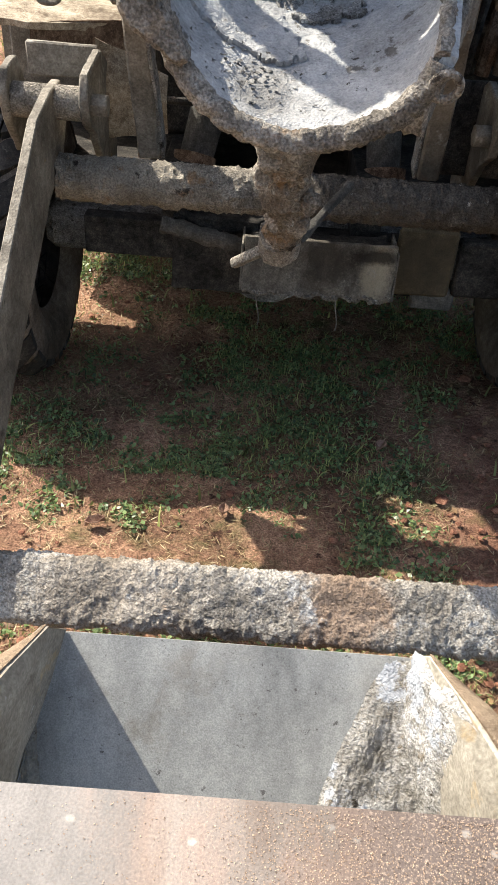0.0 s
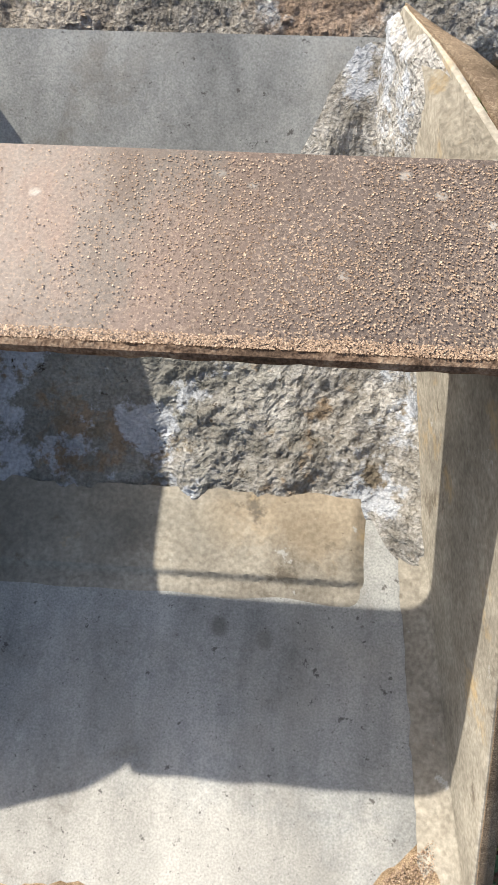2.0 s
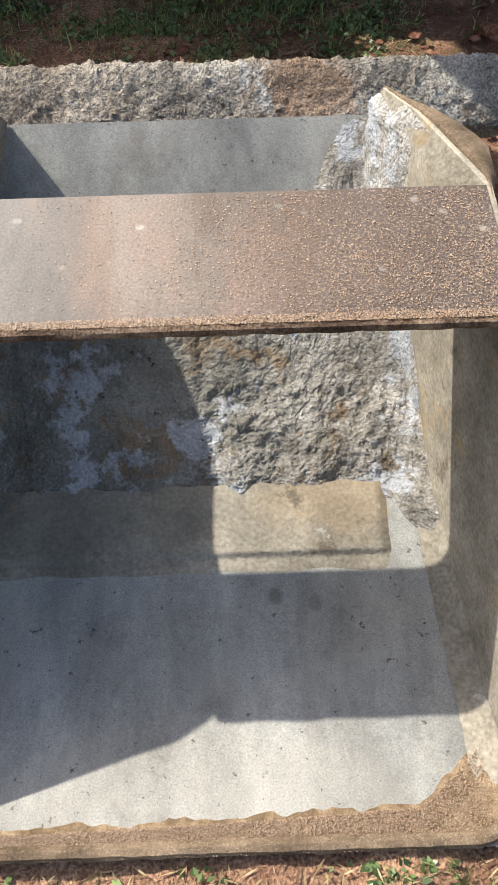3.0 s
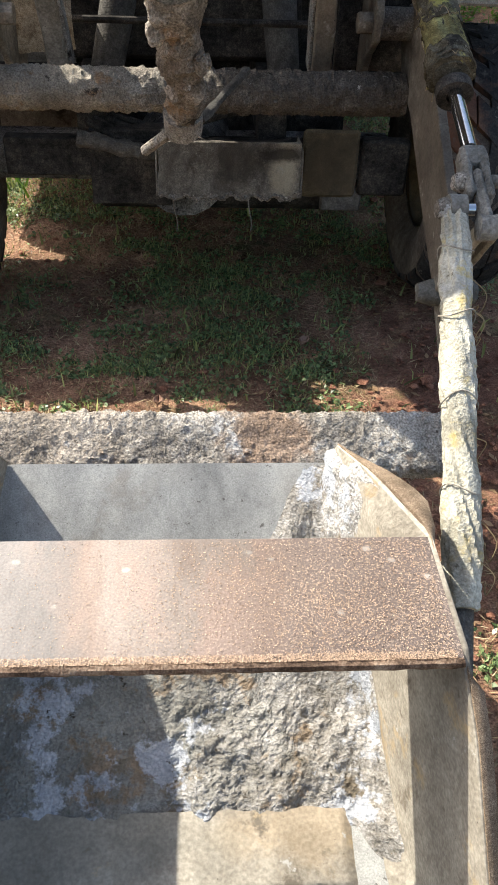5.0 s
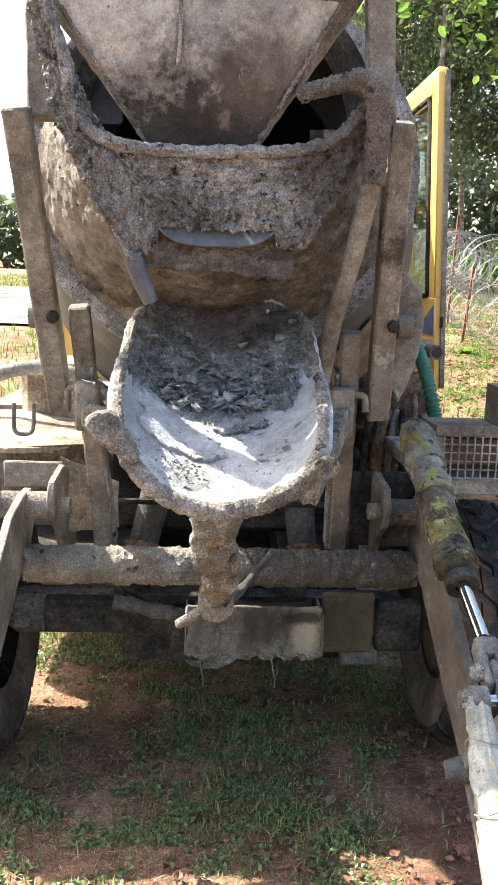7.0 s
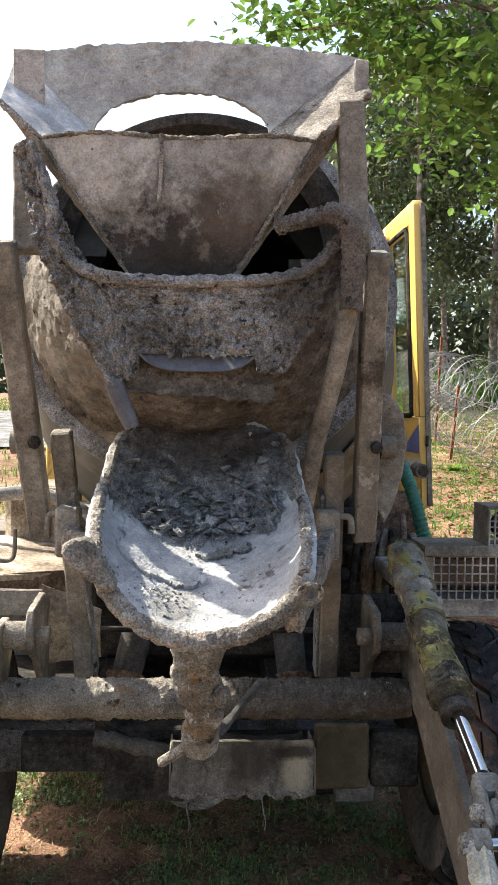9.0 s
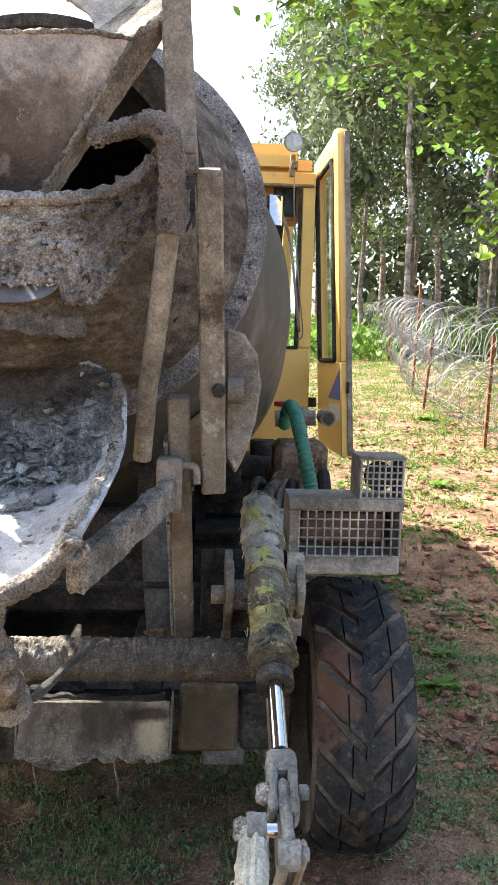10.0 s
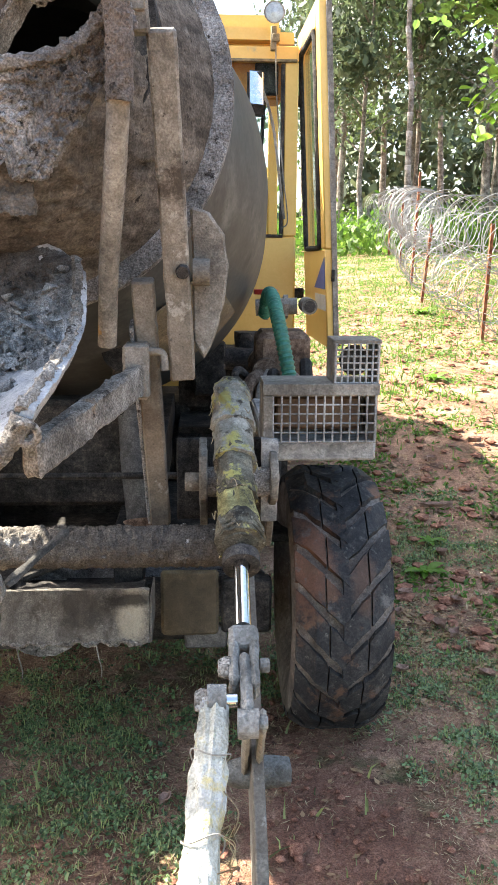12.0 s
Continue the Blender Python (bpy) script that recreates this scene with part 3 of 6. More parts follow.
def join(*bms):
    out = bmesh.new()
    for b in bms:
        me = bpy.data.meshes.new("tmp")
        b.to_mesh(me)
        b.free()
        out.from_mesh(me)
        bpy.data.meshes.remove(me)
    return out


def smooth_path(pts, n=6):
    """Catmull-Rom through points."""
    p = [Vector(q) for q in pts]
    p = [2 * p[0] - p[1]] + p + [2 * p[-1] - p[-2]]
    out = []
    for i in range(1, len(p) - 2):
        for k in range(n):
            t = k / n
            out.append(0.5 * (2 * p[i] + (p[i + 1] - p[i - 1]) * t + (2 * p[i - 1] - 5 * p[i] + 4 * p[i + 1] - p[i + 2]) * t * t + (3 * p[i] - p[i - 1] - 3 * p[i + 1] + p[i + 2]) * t ** 3))
    out.append(p[-2])
    return out


CX = 0.18  # middle of the machine


def mirror(x):
    return 2 * CX - x


# ---- ground ----
def ground_z(x, y):
    far = max(0.0, y - 4.0)
    rise = 3.2 * (1 - math.exp(-far / 24.0))
    bumps = 0.02 * noise.noise(Vector((x * 0.9, y * 0.9, 0))) + 0.008 * noise.noise(Vector((x * 5, y * 5, 3)))
    side = 0.10 * max(0.0, min(x - 1.6, 12.0)) * min(1.0, far / 6.0) * 0.35
    return rise + bumps + side


def build_ground():
    xs = [-400, -150, -60, -30, -16, -9, -5, -3.2, -2.2] + [-1.4 + 0.036 * i for i in range(125)] + [3.3, 3.6, 4.0, 4.5, 5.2, 6, 7, 8.5, 10, 12, 15, 20, 30, 60, 150, 400]
    ys = [-60, -20, -8, -3, -1.2] + [-0.5 + 0.036 * i for i in range(130)] + [4.4, 4.8, 5.3, 6, 6.8, 7.6, 8.6, 9.6, 11, 12.5, 14, 16, 18, 21, 24, 28, 33, 40, 50, 70, 110, 200, 500]
    bm = bmesh.new()
    g = [[bm.verts.new((x, y, ground_z(x, y) - 0.012 + 0.012 * noise.fractal(Vector((x * 9, y * 9, 1)), 0.5, 2, 4))) for x in xs] for y in ys]
    for a, b in zip(g, g[1:]):
        for i in range(len(xs) - 1):
            bm.faces.new((a[i], a[i + 1], b[i + 1], b[i]))
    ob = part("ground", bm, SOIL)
    tagged(ob, "reddish bare soil with patchy short grass", "ground", kind="structure")


build_ground()


# ---- loading bucket ----
B_SECT = [(-0.085, 0.012), (0.10, 0.014), (0.32, 0.018), (0.40, 0.032), (0.55, 0.055), (0.70, 0.115), (0.86, 0.225), (1.10, 0.45)]
BX = 0.165
B_WIDE = ((-0.085, 0.12, 0.33, 0.45, 0.72, 0.80, 0.90, 1.10), (0.492, 0.478, 0.456, 0.440, 0.440, 0.424, 0.390, 0.350))


def bucket_half(y):
    """Half the inner width at depth y."""
    return float(np.interp(y, B_WIDE[0], B_WIDE[1]))


def bucket_lean(y, z):
    """How far the side plates' rear corners lean in."""
    return 0.024 * max(0.0, min(1.0, (y - 0.70) / 0.3)) * max(0.0, min(1.0, (z - 0.30) / 0.25))


def bucket_z(y):
    for (y0, z0), (y1, z1) in zip(B_SECT, B_SECT[1:]):
        if y <= y1:
            return z0 + (z1 - z0) * (y - y0) / (y1 - y0)
    return B_SECT[-1][1]


def build_bucket():
    b = thing("loading_bucket", "steel loading bucket with dried cement caked inside, lying on the grass", "bucket")

    def floor(u, v):
        y = -0.085 + 1.185 * v
        x = BX + (2 * u - 1) * bucket_half(y)
        edge = max(0.0, abs(2 * u - 1) - 0.9) / 0.1
        return (x, y, bucket_z(y) - 0.002 * edge)

    part("shell", surface(floor, 60, 60, 0.01, (0, -0.3, 1)), STEEL, b, "scoured grey steel floor and back sheet")

    def crust(u, v):
        """Dried cement over the back: ragged lower edge, high at one side, bare in the middle of the top."""
        x = 2 * u - 1
        low = 0.52 + 0.03 * noise.noise(Vector((u * 7, 0, 2))) + 0.02 * noise.noise(Vector((u * 23, 4, 2))) - 0.12 * max(0.0, x - 0.82) / 0.18
        climb = max(0.0, min(1.0, (x - 0.42) / 0.42))
        left = max(0.0, (-x - 0.86) / 0.14)
        high = 0.86 + 0.235 * climb ** 0.7 + 0.12 * left + 0.008 * noise.fractal(Vector((u * 19, 0, 9)), 0.5, 2, 3)
        high = min(high, 1.095)
        y = low + (high - low) * v
        edge = min(1.0, min(v, 1 - v) * 11)
        q = Vector((x * 0.43, y, 0))
        t = 0.013 + (0.005 + 0.005 * (x > 0) * (y < 0.72)) * noise.fractal(q * 11 + Vector((0, 0, 5)), 0.55, 2.1, 6) + 0.0024 * noise.fractal(q * 48 + Vector((3, 0, 1)), 0.4, 2.2, 4) - (0.012 if y < 0.72 else 0.003) * max(0.0, noise.noise(q * 19 + Vector((4, 1, 3))) - 0.25)
        t += 0.012 * max(0, noise.noise(q * 8 + Vector((1, 2, 7)))) ** 1.5
        t = max(0.001, t) * edge + 0.10 * max(0.0, abs(x) - 0.84) * edge
        return (BX + x * (bucket_half(y) - 0.002), y - 0.5 * t, bucket_z(y) + 0.85 * t + 0.001)

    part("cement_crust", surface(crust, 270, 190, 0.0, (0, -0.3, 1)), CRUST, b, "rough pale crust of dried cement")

    def side_crust(u, v):
        """The crust goes on up the inside of one side plate."""
        y = 0.60 + 0.475 * u
        low, top = bucket_z(y), 0.602 - 0.45 * max(0.0, y - 0.88) + 0.02 * noise.noise(Vector((y * 20, 0, 3)))
        z = low + (top - low) * v
        e = min(1.0, u * 7, (1 - v) * 9, (1 - u) * 30)
        q = Vector((0.4, y, z))
        t = 0.009 + 0.017 * max(0.0, min(1.0, (y - 0.64) / 0.08, (1.06 - y) / 0.08)) * (1 - 0.45 * v) + 0.005 * noise.fractal(q * 14, 0.5, 2.1, 5) + 0.0012 * noise.fractal(q * 50, 0.4, 2.1, 3) + 0.02 * (1 - v) ** 3
        return (BX + bucket_half(y) - bucket_lean(y, z) - 0.001 - max(0.001, t) * e, y, z)

    part("cement_crust", surface(side_crust, 120, 110, 0.0, (-1, 0, 0)), CRUST, b, "pale crust on the side plate")

    def film(u, v):
        x = -0.96 + 1.78 * u
        y = 0.368 + (0.172 + 0.01 * noise.noise(Vector((u * 14, 0, 3)))) * v + 0.006 * noise.noise(Vector((u * 9, 3, 3))) * (1 - v)
        edge = min(1.0, min(u, 1 - u) * 40)
        ledge = max(0.0, min(1.0, (y - 0.400) / 0.010))
        t = (0.0022 * min(1.0, v * 9) + 0.0085 * ledge) * edge
        return (BX + x * 0.43, y - 0.3 * t, bucket_z(y) + t - 0.0008 + 0.0016 * noise.noise(Vector((x * 9, y * 20, 1))) * ledge)

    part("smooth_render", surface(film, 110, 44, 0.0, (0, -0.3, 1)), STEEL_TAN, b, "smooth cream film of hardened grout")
    for s in (1, -1):
        def corner(u, v, s=s):
            """Grout in the corner between floor and side."""
            y = -0.06 + 0.60 * u
            r = 0.055 * min(1.0, 0.15 + 6 * u) * (1 - 0.35 * u)
            a = v * math.pi / 2
            xin = bucket_half(y)
            rr = r * (1 + 0.1 * noise.noise(Vector((y * 30, v * 3, s))))
            return (BX + s * (xin - rr + rr * math.sin(a)), y, bucket_z(y) + 0.003 + rr - rr * math.cos(a))
        part("corner_fillet", surface(corner, 40, 8, 0.0, (-s, 0, 1)), STEEL_TAN, b)

    def plate(u, v):
        x = BX - 0.44 + 0.88 * u
        y = 0.441 + 0.245 * v
        return (x, y, 0.63 + 0.002 * noise.noise(Vector((x * 4, y * 4, 0))) - 0.004 * max(0.0, 0.1 - v) / 0.1)

    part("top_plate", surface(plate, 40, 10, 0.012, (0, 0, 1)), RUSTY, b, "flat brace plate dusted with rusty sand")
    part("plate_edge", lumpy(sweep([(BX - 0.44 + 0.02 * i, 0.442, 0.622) for i in range(45)], 0.008, 8), 0.003, 0.02), RUSTBROWN, b, "rusty sand stuck along the plate's edge")
    rim = [(-0.085, 0.0), (-0.085, 0.012), (-0.06, 0.035), (0.0, 0.10), (0.06, 0.165), (0.12, 0.235), (0.20, 0.335), (0.30, 0.458), (0.37, 0.548), (0.441, 0.612), (0.46, 0.63), (0.69, 0.63), (0.90, 0.60), (1.02, 0.56), (1.10, 0.455), (0.86, 0.21), (0.70, 0.10), (0.40, 0.01)]
    flange = [(-0.090, 0.018), (-0.062, 0.041), (0.0, 0.106), (0.06, 0.171), (0.12, 0.241), (0.20, 0.341), (0.30, 0.464), (0.37, 0.554), (0.441, 0.618), (0.69, 0.632), (0.90, 0.605), (1.025, 0.56)]
    for s in (1, -1):
        def lean(x, y, z, s=s):
            return (BX + s * (bucket_half(y) + (abs(x) - 0.4) - bucket_lean(y, z)), y, z)

        def strip(u, v, s=s):
            t = v * (len(flange) - 1)
            i = min(int(t), len(flange) - 2)
            y = flange[i][0] + (flange[i + 1][0] - flange[i][0]) * (t - i)
            z = flange[i][1] + (flange[i + 1][1] - flange[i][1]) * (t - i)
            wide = (0.008 + 0.050 * min(1.0, max(0.0, (y - 0.68) / 0.14)) if y > 0.43 else 0.022) * min(1.0, (1 - v) * 6 + 0.25)
            return (BX + s * (bucket_half(y) + 0.004 - bucket_lean(y, z) + wide * u), y, z - 0.014 * u * u)

        part("side_plate", prism(rim, 0.4, 0.41, 0.002, lean), STEEL_TAN, b, "tan dusty side plate")
        part("side_rim", surface(strip, 6, 60, 0.008, (0, 0, 1)), RIMGRIT, b, "folded rim covered in brown grit")
    lip = [(BX + 0.488 * c, -0.075 + 0.035 * max(0.0, abs(c) - 0.88) ** 2 / 0.0144, 0.016 + 0.012 * max(0.0, abs(c) - 0.9) * 10) for c in [i / 24 - 1 for i in range(49)]]
    part("cutting_edge", lumpy(sweep(lip, 0.012, 8, squash=1.2), 0.004, 0.02), RIMGRIT, b, "worn cutting edge covered in brown grit")

    def grit(u, v):
        y = -0.075 + (0.034 + 0.028 * u ** 2 + 0.10 * max(0.0, u - 0.86) / 0.14 + 0.012 * noise.fractal(Vector((u * 12, 0, 0)), 0.5, 2, 3)) * v
        return (BX - 0.482 + 0.964 * u, y + 0.03 * max(0.0, abs(2 * u - 1) - 0.9) * 10 * (1 - v), bucket_z(y) + 0.004 + 0.004 * noise.noise(Vector((u * 60, v * 9, 3))) * (1 - v) - 0.004 * v ** 4 + 0.03 * max(0.0, abs(2 * u - 1) - 0.92) * 4)

    part("grit", surface(grit, 120, 8, 0.0, (0, 0, 1)), SANDY, b, "strip of brown sand on the lip")


build_bucket()


# ---- machine ----
mixer = thing("concrete_mixer", "self-loading concrete mixer truck caked in dried cement, standing on grass", "truck")


def add(name, bm, mat, parent=None, label=""):
    return part(name, bm, mat, mixer if parent is None else parent, label)


def bolt(at, axis, r=0.02, h=0.03, mat=None, parent=None):
    """A hexagon bolt head."""
    a = Vector(axis).normalized()
    return add("bolt", bevel(sweep([Vector(at), Vector(at) + a * h], r, 6), 0.003), mat or DUSTY, parent)


# lifting frame
def rocky_bar(u, v):
    """Square bar, skewed on its corner, with a broken stony skin."""
    a = 2 * math.pi * v
    c, sn = math.cos(a), math.sin(a)
    k = 1.0 / (abs(c) ** 5 + abs(sn) ** 5) ** 0.2
    p, q = 0.077 * k * c, 0.042 * k * sn
    x = -0.52 + 1.38 * u
    n = Vector((x * 1.0, p, q))
    d = 0.0045 * noise.fractal(n * 17, 0.5, 2.1, 5) + 0.0035 * noise.fractal(n * 70, 0.4, 2.1, 3) - 0.010 * max(0.0, noise.noise(n * 11 + Vector((0, 7, 2)))) ** 2
    f = 1 + d / 0.055
    p, q = p * f, q * f
    t = radians(42)
    return (x, 1.290 + p * math.cos(t) + q * math.sin(t) * -1, 0.350 + p * math.sin(t) * 1 + q * math.cos(t))


frame_bar = add("cross_bar", surface(rocky_bar, 330, 84, 0.0), STONY, label="square cross bar crusted with stony concrete")
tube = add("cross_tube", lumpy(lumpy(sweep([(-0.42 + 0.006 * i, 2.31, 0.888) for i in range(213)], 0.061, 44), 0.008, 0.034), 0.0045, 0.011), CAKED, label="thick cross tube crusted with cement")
ARM = [(2.30, 1.12), (2.40, 1.12), (2.44, 1.00), (2.37, 0.91), (2.20, 0.862), (2.06, 0.777), (1.85, 0.652), (1.72, 0.583), (1.52, 0.44), (1.38, 0.30), (1.28, 0.27), (1.20, 0.33), (1.24, 0.43), (1.42, 0.60), (1.62, 0.76), (1.83, 0.895), (2.14, 1.09)]
for x, s in ((0.865, 1), (-0.435, -1)):
    outline = ARM
    xb = x if s > 0 else x - 0.02

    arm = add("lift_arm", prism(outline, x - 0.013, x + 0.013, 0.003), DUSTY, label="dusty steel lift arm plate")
    add("pivot_pin", lumpy(sweep([(xb - 0.125 * s, 2.35, 1.075), (xb - 0.05 * s, 2.35, 1.075), (xb + 0.05 * s, 2.35, 1.075), (xb + 0.10 * s, 2.35, 1.075)], 0.045, 16), 0.004, 0.03), CAKED, arm)
    for bx_ in (xb - 0.115 * s, xb + 0.095 * s):
        ear = [(2.31, 1.03), (2.29, 1.10), (2.32, 1.16), (2.50, 1.18), (2.72, 1.06), (2.70, 0.80), (2.55, 0.80), (2.40, 0.98)]
        if bx_ < -0.5:
            ear = [(2.31, 1.03), (2.29, 1.10), (2.32, 1.16), (2.42, 1.17), (2.48, 1.08), (2.46, 0.92), (2.40, 0.92)]
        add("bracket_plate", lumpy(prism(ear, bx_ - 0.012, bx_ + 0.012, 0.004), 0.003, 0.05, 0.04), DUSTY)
    if s > 0:
        add("bracket_back", lumpy(box((x - 0.20, 2.53, 0.90), (x + 0.11, 2.55, 1.17)), 0.004, 0.05, 0.05), DARK)
    else:
        add("bracket_back", lumpy(box((xb - 0.09, 2.53, 1.09), (xb + 0.11, 2.55, 1.18)), 0.003, 0.05, 0.05), DUSTY)
        add("crumpled_sheet", surface(lambda u, v: (-0.36 + 0.20 * u, 2.58 + 0.05 * noise.noise(Vector((u * 2.5, v * 2.5, 7))) + 0.04 * u, 0.92 + 0.27 * v - 0.10 * u * v), 24, 24, 0.004, (0, -1, 0)), TANDUST, label="crumpled tan sheet behind the bracket")
    bolt((xb - 0.125 * s, 2.35, 1.075), (-s, 0, 0), 0.032, 0.045)


# hydraulic cylinder with its sacking
def wrapped(a, b, radii, amp, seed, seg=20, n=40):
    a, b = Vector(a), Vector(b)
    pts = [a.lerp(b, k / n) for k in range(n + 1)]
    rr = []
    for k in range(n + 1):
        f = k / n * (len(radii) - 1)
        i = min(int(f), len(radii) - 2)
        rr.append(radii[i] + (radii[i + 1] - radii[i]) * (f - i))
    bm = sweep(pts, rr, seg)
    for v in bm.verts:
        q = v.co
        foot = a + (b - a) * max(0, min(1, (q - a).dot(b - a) / (b - a).length_squared))
        out = (q - foot).normalized()
        along = (foot - a).length
        twist = Matrix.Rotation(along * 5 + seed, 3, (b - a)) @ out
        fold = 1 - 3 * abs(noise.noise(twist * 2.0 + Vector((along * 5, seed, along * 4))))
        crease = 1 - 3 * abs(noise.noise(twist * 1.1 + Vector((along * 17, seed + 4, 0))))
        v.co = q + out * amp * (0.75 * fold + 0.45 * crease + 0.12 * noise.fractal(q * 40, 0.5, 2, 3))
    return bm


BAR_A, BAR_B = Vector((0.83, 2.33, 1.35)), Vector((0.838, 1.80, 1.065))
barrel = add("cylinder_barrel", wrapped(BAR_A, BAR_B, [0.040, 0.044, 0.042, 0.040, 0.042], 0.003, 1, 40, 60), SACKING, label="hydraulic cylinder bound in mossy sacking")
for f0, f1, radii, mat, seed in ((-0.02, 0.30, [0.044, 0.056, 0.050, 0.053, 0.058], SACKPALE, 2), (0.24, 0.52, [0.046, 0.050, 0.047, 0.054], SACKPALE, 5), (0.46, 0.74, [0.047, 0.043, 0.044, 0.047], SACKING, 8), (0.68, 0.90, [0.046, 0.044, 0.045, 0.050], SACKMOSS, 11), (0.86, 0.99, [0.046, 0.054, 0.051, 0.056], SACKING, 14)):
    add("sacking_layer", wrapped(BAR_A.lerp(BAR_B, f0), BAR_A.lerp(BAR_B, f1), radii, 0.0065, seed, 64, 46), mat, barrel)
rng = random.Random(31)
for k in range(26):
    f, a = rng.uniform(0.05, 0.97), rng.uniform(0, 6.28)
    m = look(BAR_A.lerp(BAR_B, f), BAR_B)
    p = [m @ Vector((r * math.cos(a + w), r * math.sin(a + w), z)) for r, w, z in ((0.050, 0, 0.0), (0.056, 0.12, 0.006), (0.060, 0.25, rng.uniform(-0.03, 0.01)), (0.066, 0.3, rng.uniform(-0.05, 0.0)))]
    add("loose_thread", sweep(smooth_path(p, 4), 0.0013, 4), STRAW, barrel)
add("gland_cap", lathe([(0, 0.0), (0, 0.040), (0.004, 0.044), (0.035, 0.044), (0.035, 0.02)], look((0.838, 1.775, 1.053), (0.83, 2.33, 1.35)), 24), DARK, barrel)
for k, f in enumerate((0.035, 0.075, 0.11)):
    c = Vector((0.838, 1.80, 1.065)).lerp(Vector((0.83, 2.33, 1.35)), f)
    m = look(c, (0.83, 2.33, 1.35))
    ring = [m @ Vector(((0.059 - 0.004 * k) * math.cos(t * 0.3), (0.059 - 0.004 * k) * math.sin(t * 0.3), 0.006 * math.sin(t * 0.9 + k))) for t in range(22)]
    add("binding_cord", sweep(ring, 0.0035, 6), SACKING, barrel)
add("piston_rod", sweep([(0.838, 1.80, 1.065), (0.833, 1.545, 0.978)], 0.0175, 20), CHROME, barrel, "bright chrome rod")
# rod end, links and second rod
knuckle = add("rod_clevis", lumpy(join(beam((0.813, 1.535, 0.970), (0.810, 1.41, 0.915), 0.020, 0.056, w=0.008), beam((0.853, 1.535, 0.970), (0.850, 1.40, 0.912), 0.018, 0.056, w=0.008), beam((0.833, 1.540, 0.974), (0.831, 1.495, 0.953), 0.060, 0.058, w=0.010)), 0.0035, 0.022, 0.010), CLAYEY, label="rod clevis caked in grey cement")
add("link_plate", lumpy(join(beam((0.832, 1.475, 0.950), (0.834, 1.34, 0.889), 0.024, 0.046, w=0.010), sweep([(0.814, 1.335, 0.886), (0.852, 1.335, 0.886)], 0.027, 18)), 0.003, 0.022, 0.010), CLAYEY, knuckle)
add("rod_eye", lumpy(sweep([(0.758, 1.385, 0.905), (0.768, 1.385, 0.905), (0.78, 1.385, 0.905), (0.794, 1.385, 0.905)], 0.031, 20), 0.0035, 0.022), CLAYEY, knuckle)
add("pin_head", lumpy(sweep([(0.734, 1.385, 0.906), (0.746, 1.385, 0.906), (0.758, 1.385, 0.905)], [0.018, 0.023, 0.023], 12), 0.003, 0.02), CAKED, knuckle)
add("pin_shaft", sweep([(0.794, 1.385, 0.905), (0.815, 1.385, 0.905)], 0.014, 12), CHROME, knuckle)
add("pin_head", lumpy(sweep([(0.780, 1.452, 0.938), (0.790, 1.452, 0.938), (0.802, 1.452, 0.938)], [0.016, 0.022, 0.022], 12), 0.003, 0.02), CAKED, knuckle)
bolt((0.862, 1.455, 0.94), (1, 0, 0), 0.016, 0.020, CLAYEY, knuckle)
bolt((0.852, 1.335, 0.888), (1, 0, 0), 0.015, 0.018, CLAYEY, knuckle)
for dx in (-0.004, 0.026):
    add("lever", lumpy(beam((0.836 + dx, 1.35, 0.885), (0.845 + dx, 1.63, 0.60), 0.014, 0.046, w=0.006), 0.002, 0.03, 0.03), STEEL_TAN, knuckle)
add("lever_hub", lumpy(sweep([(0.795, 1.63, 0.585), (0.83, 1.63, 0.585), (0.87, 1.63, 0.585), (0.91, 1.63, 0.585), (0.945, 1.63, 0.585)], [0.022, 0.034, 0.037, 0.034, 0.032], 18), 0.005, 0.03), CLAYEY, knuckle)
rod = add("wrapped_rod", wrapped((0.772, 1.375, 0.898), (0.696, 0.68, 0.455), [0.022, 0.029, 0.032, 0.029, 0.032, 0.032, 0.027, 0.032, 0.033, 0.033, 0.028], 0.0055, 7, 44, 220), WRAP, label="bucket rod wound in pale dusty cloth")
for f in (0.12, 0.30, 0.52, 0.74):
    a, b2 = Vector((0.772, 1.375, 0.898)), Vector((0.696, 0.68, 0.455))
    m = look(a.lerp(b2, f), b2)
    ring = [m @ Vector((0.037 * math.cos(t * 0.3), 0.037 * math.sin(t * 0.3), 0.010 * math.sin(t * 0.6 + 9 * f))) for t in range(22)]
    add("cord", sweep(ring, 0.0016, 5), STEEL_TAN, rod)
for k in range(9):
    f = random.Random(k).uniform(0.1, 0.95)
    p = Vector((0.772, 1.375, 0.898)).lerp(Vector((0.696, 0.68, 0.455)), f)
    add("loose_thread", sweep(smooth_path([p + Vector((0.03, 0, 0.02)), p + Vector((0.055, 0.01 * k - 0.04, 0.0)), p + Vector((0.045, 0.012 * k - 0.05, -0.04)), p + Vector((0.06, 0.02, -0.06))], 4), 0.0012, 4), STRAW, rod)

add("rod_foot", sweep([(0.702, 0.72, 0.48), (0.684, 0.60, 0.405), (0.665, 0.50, 0.34)], 0.019, 12), SHADEMUD, rod, "bare lower end of the rod")
add("rod_foot_eye", lumpy(sweep([(0.625, 0.49, 0.335), (0.68, 0.49, 0.335)], 0.034, 14), 0.003, 0.03), DUSTY, rod)

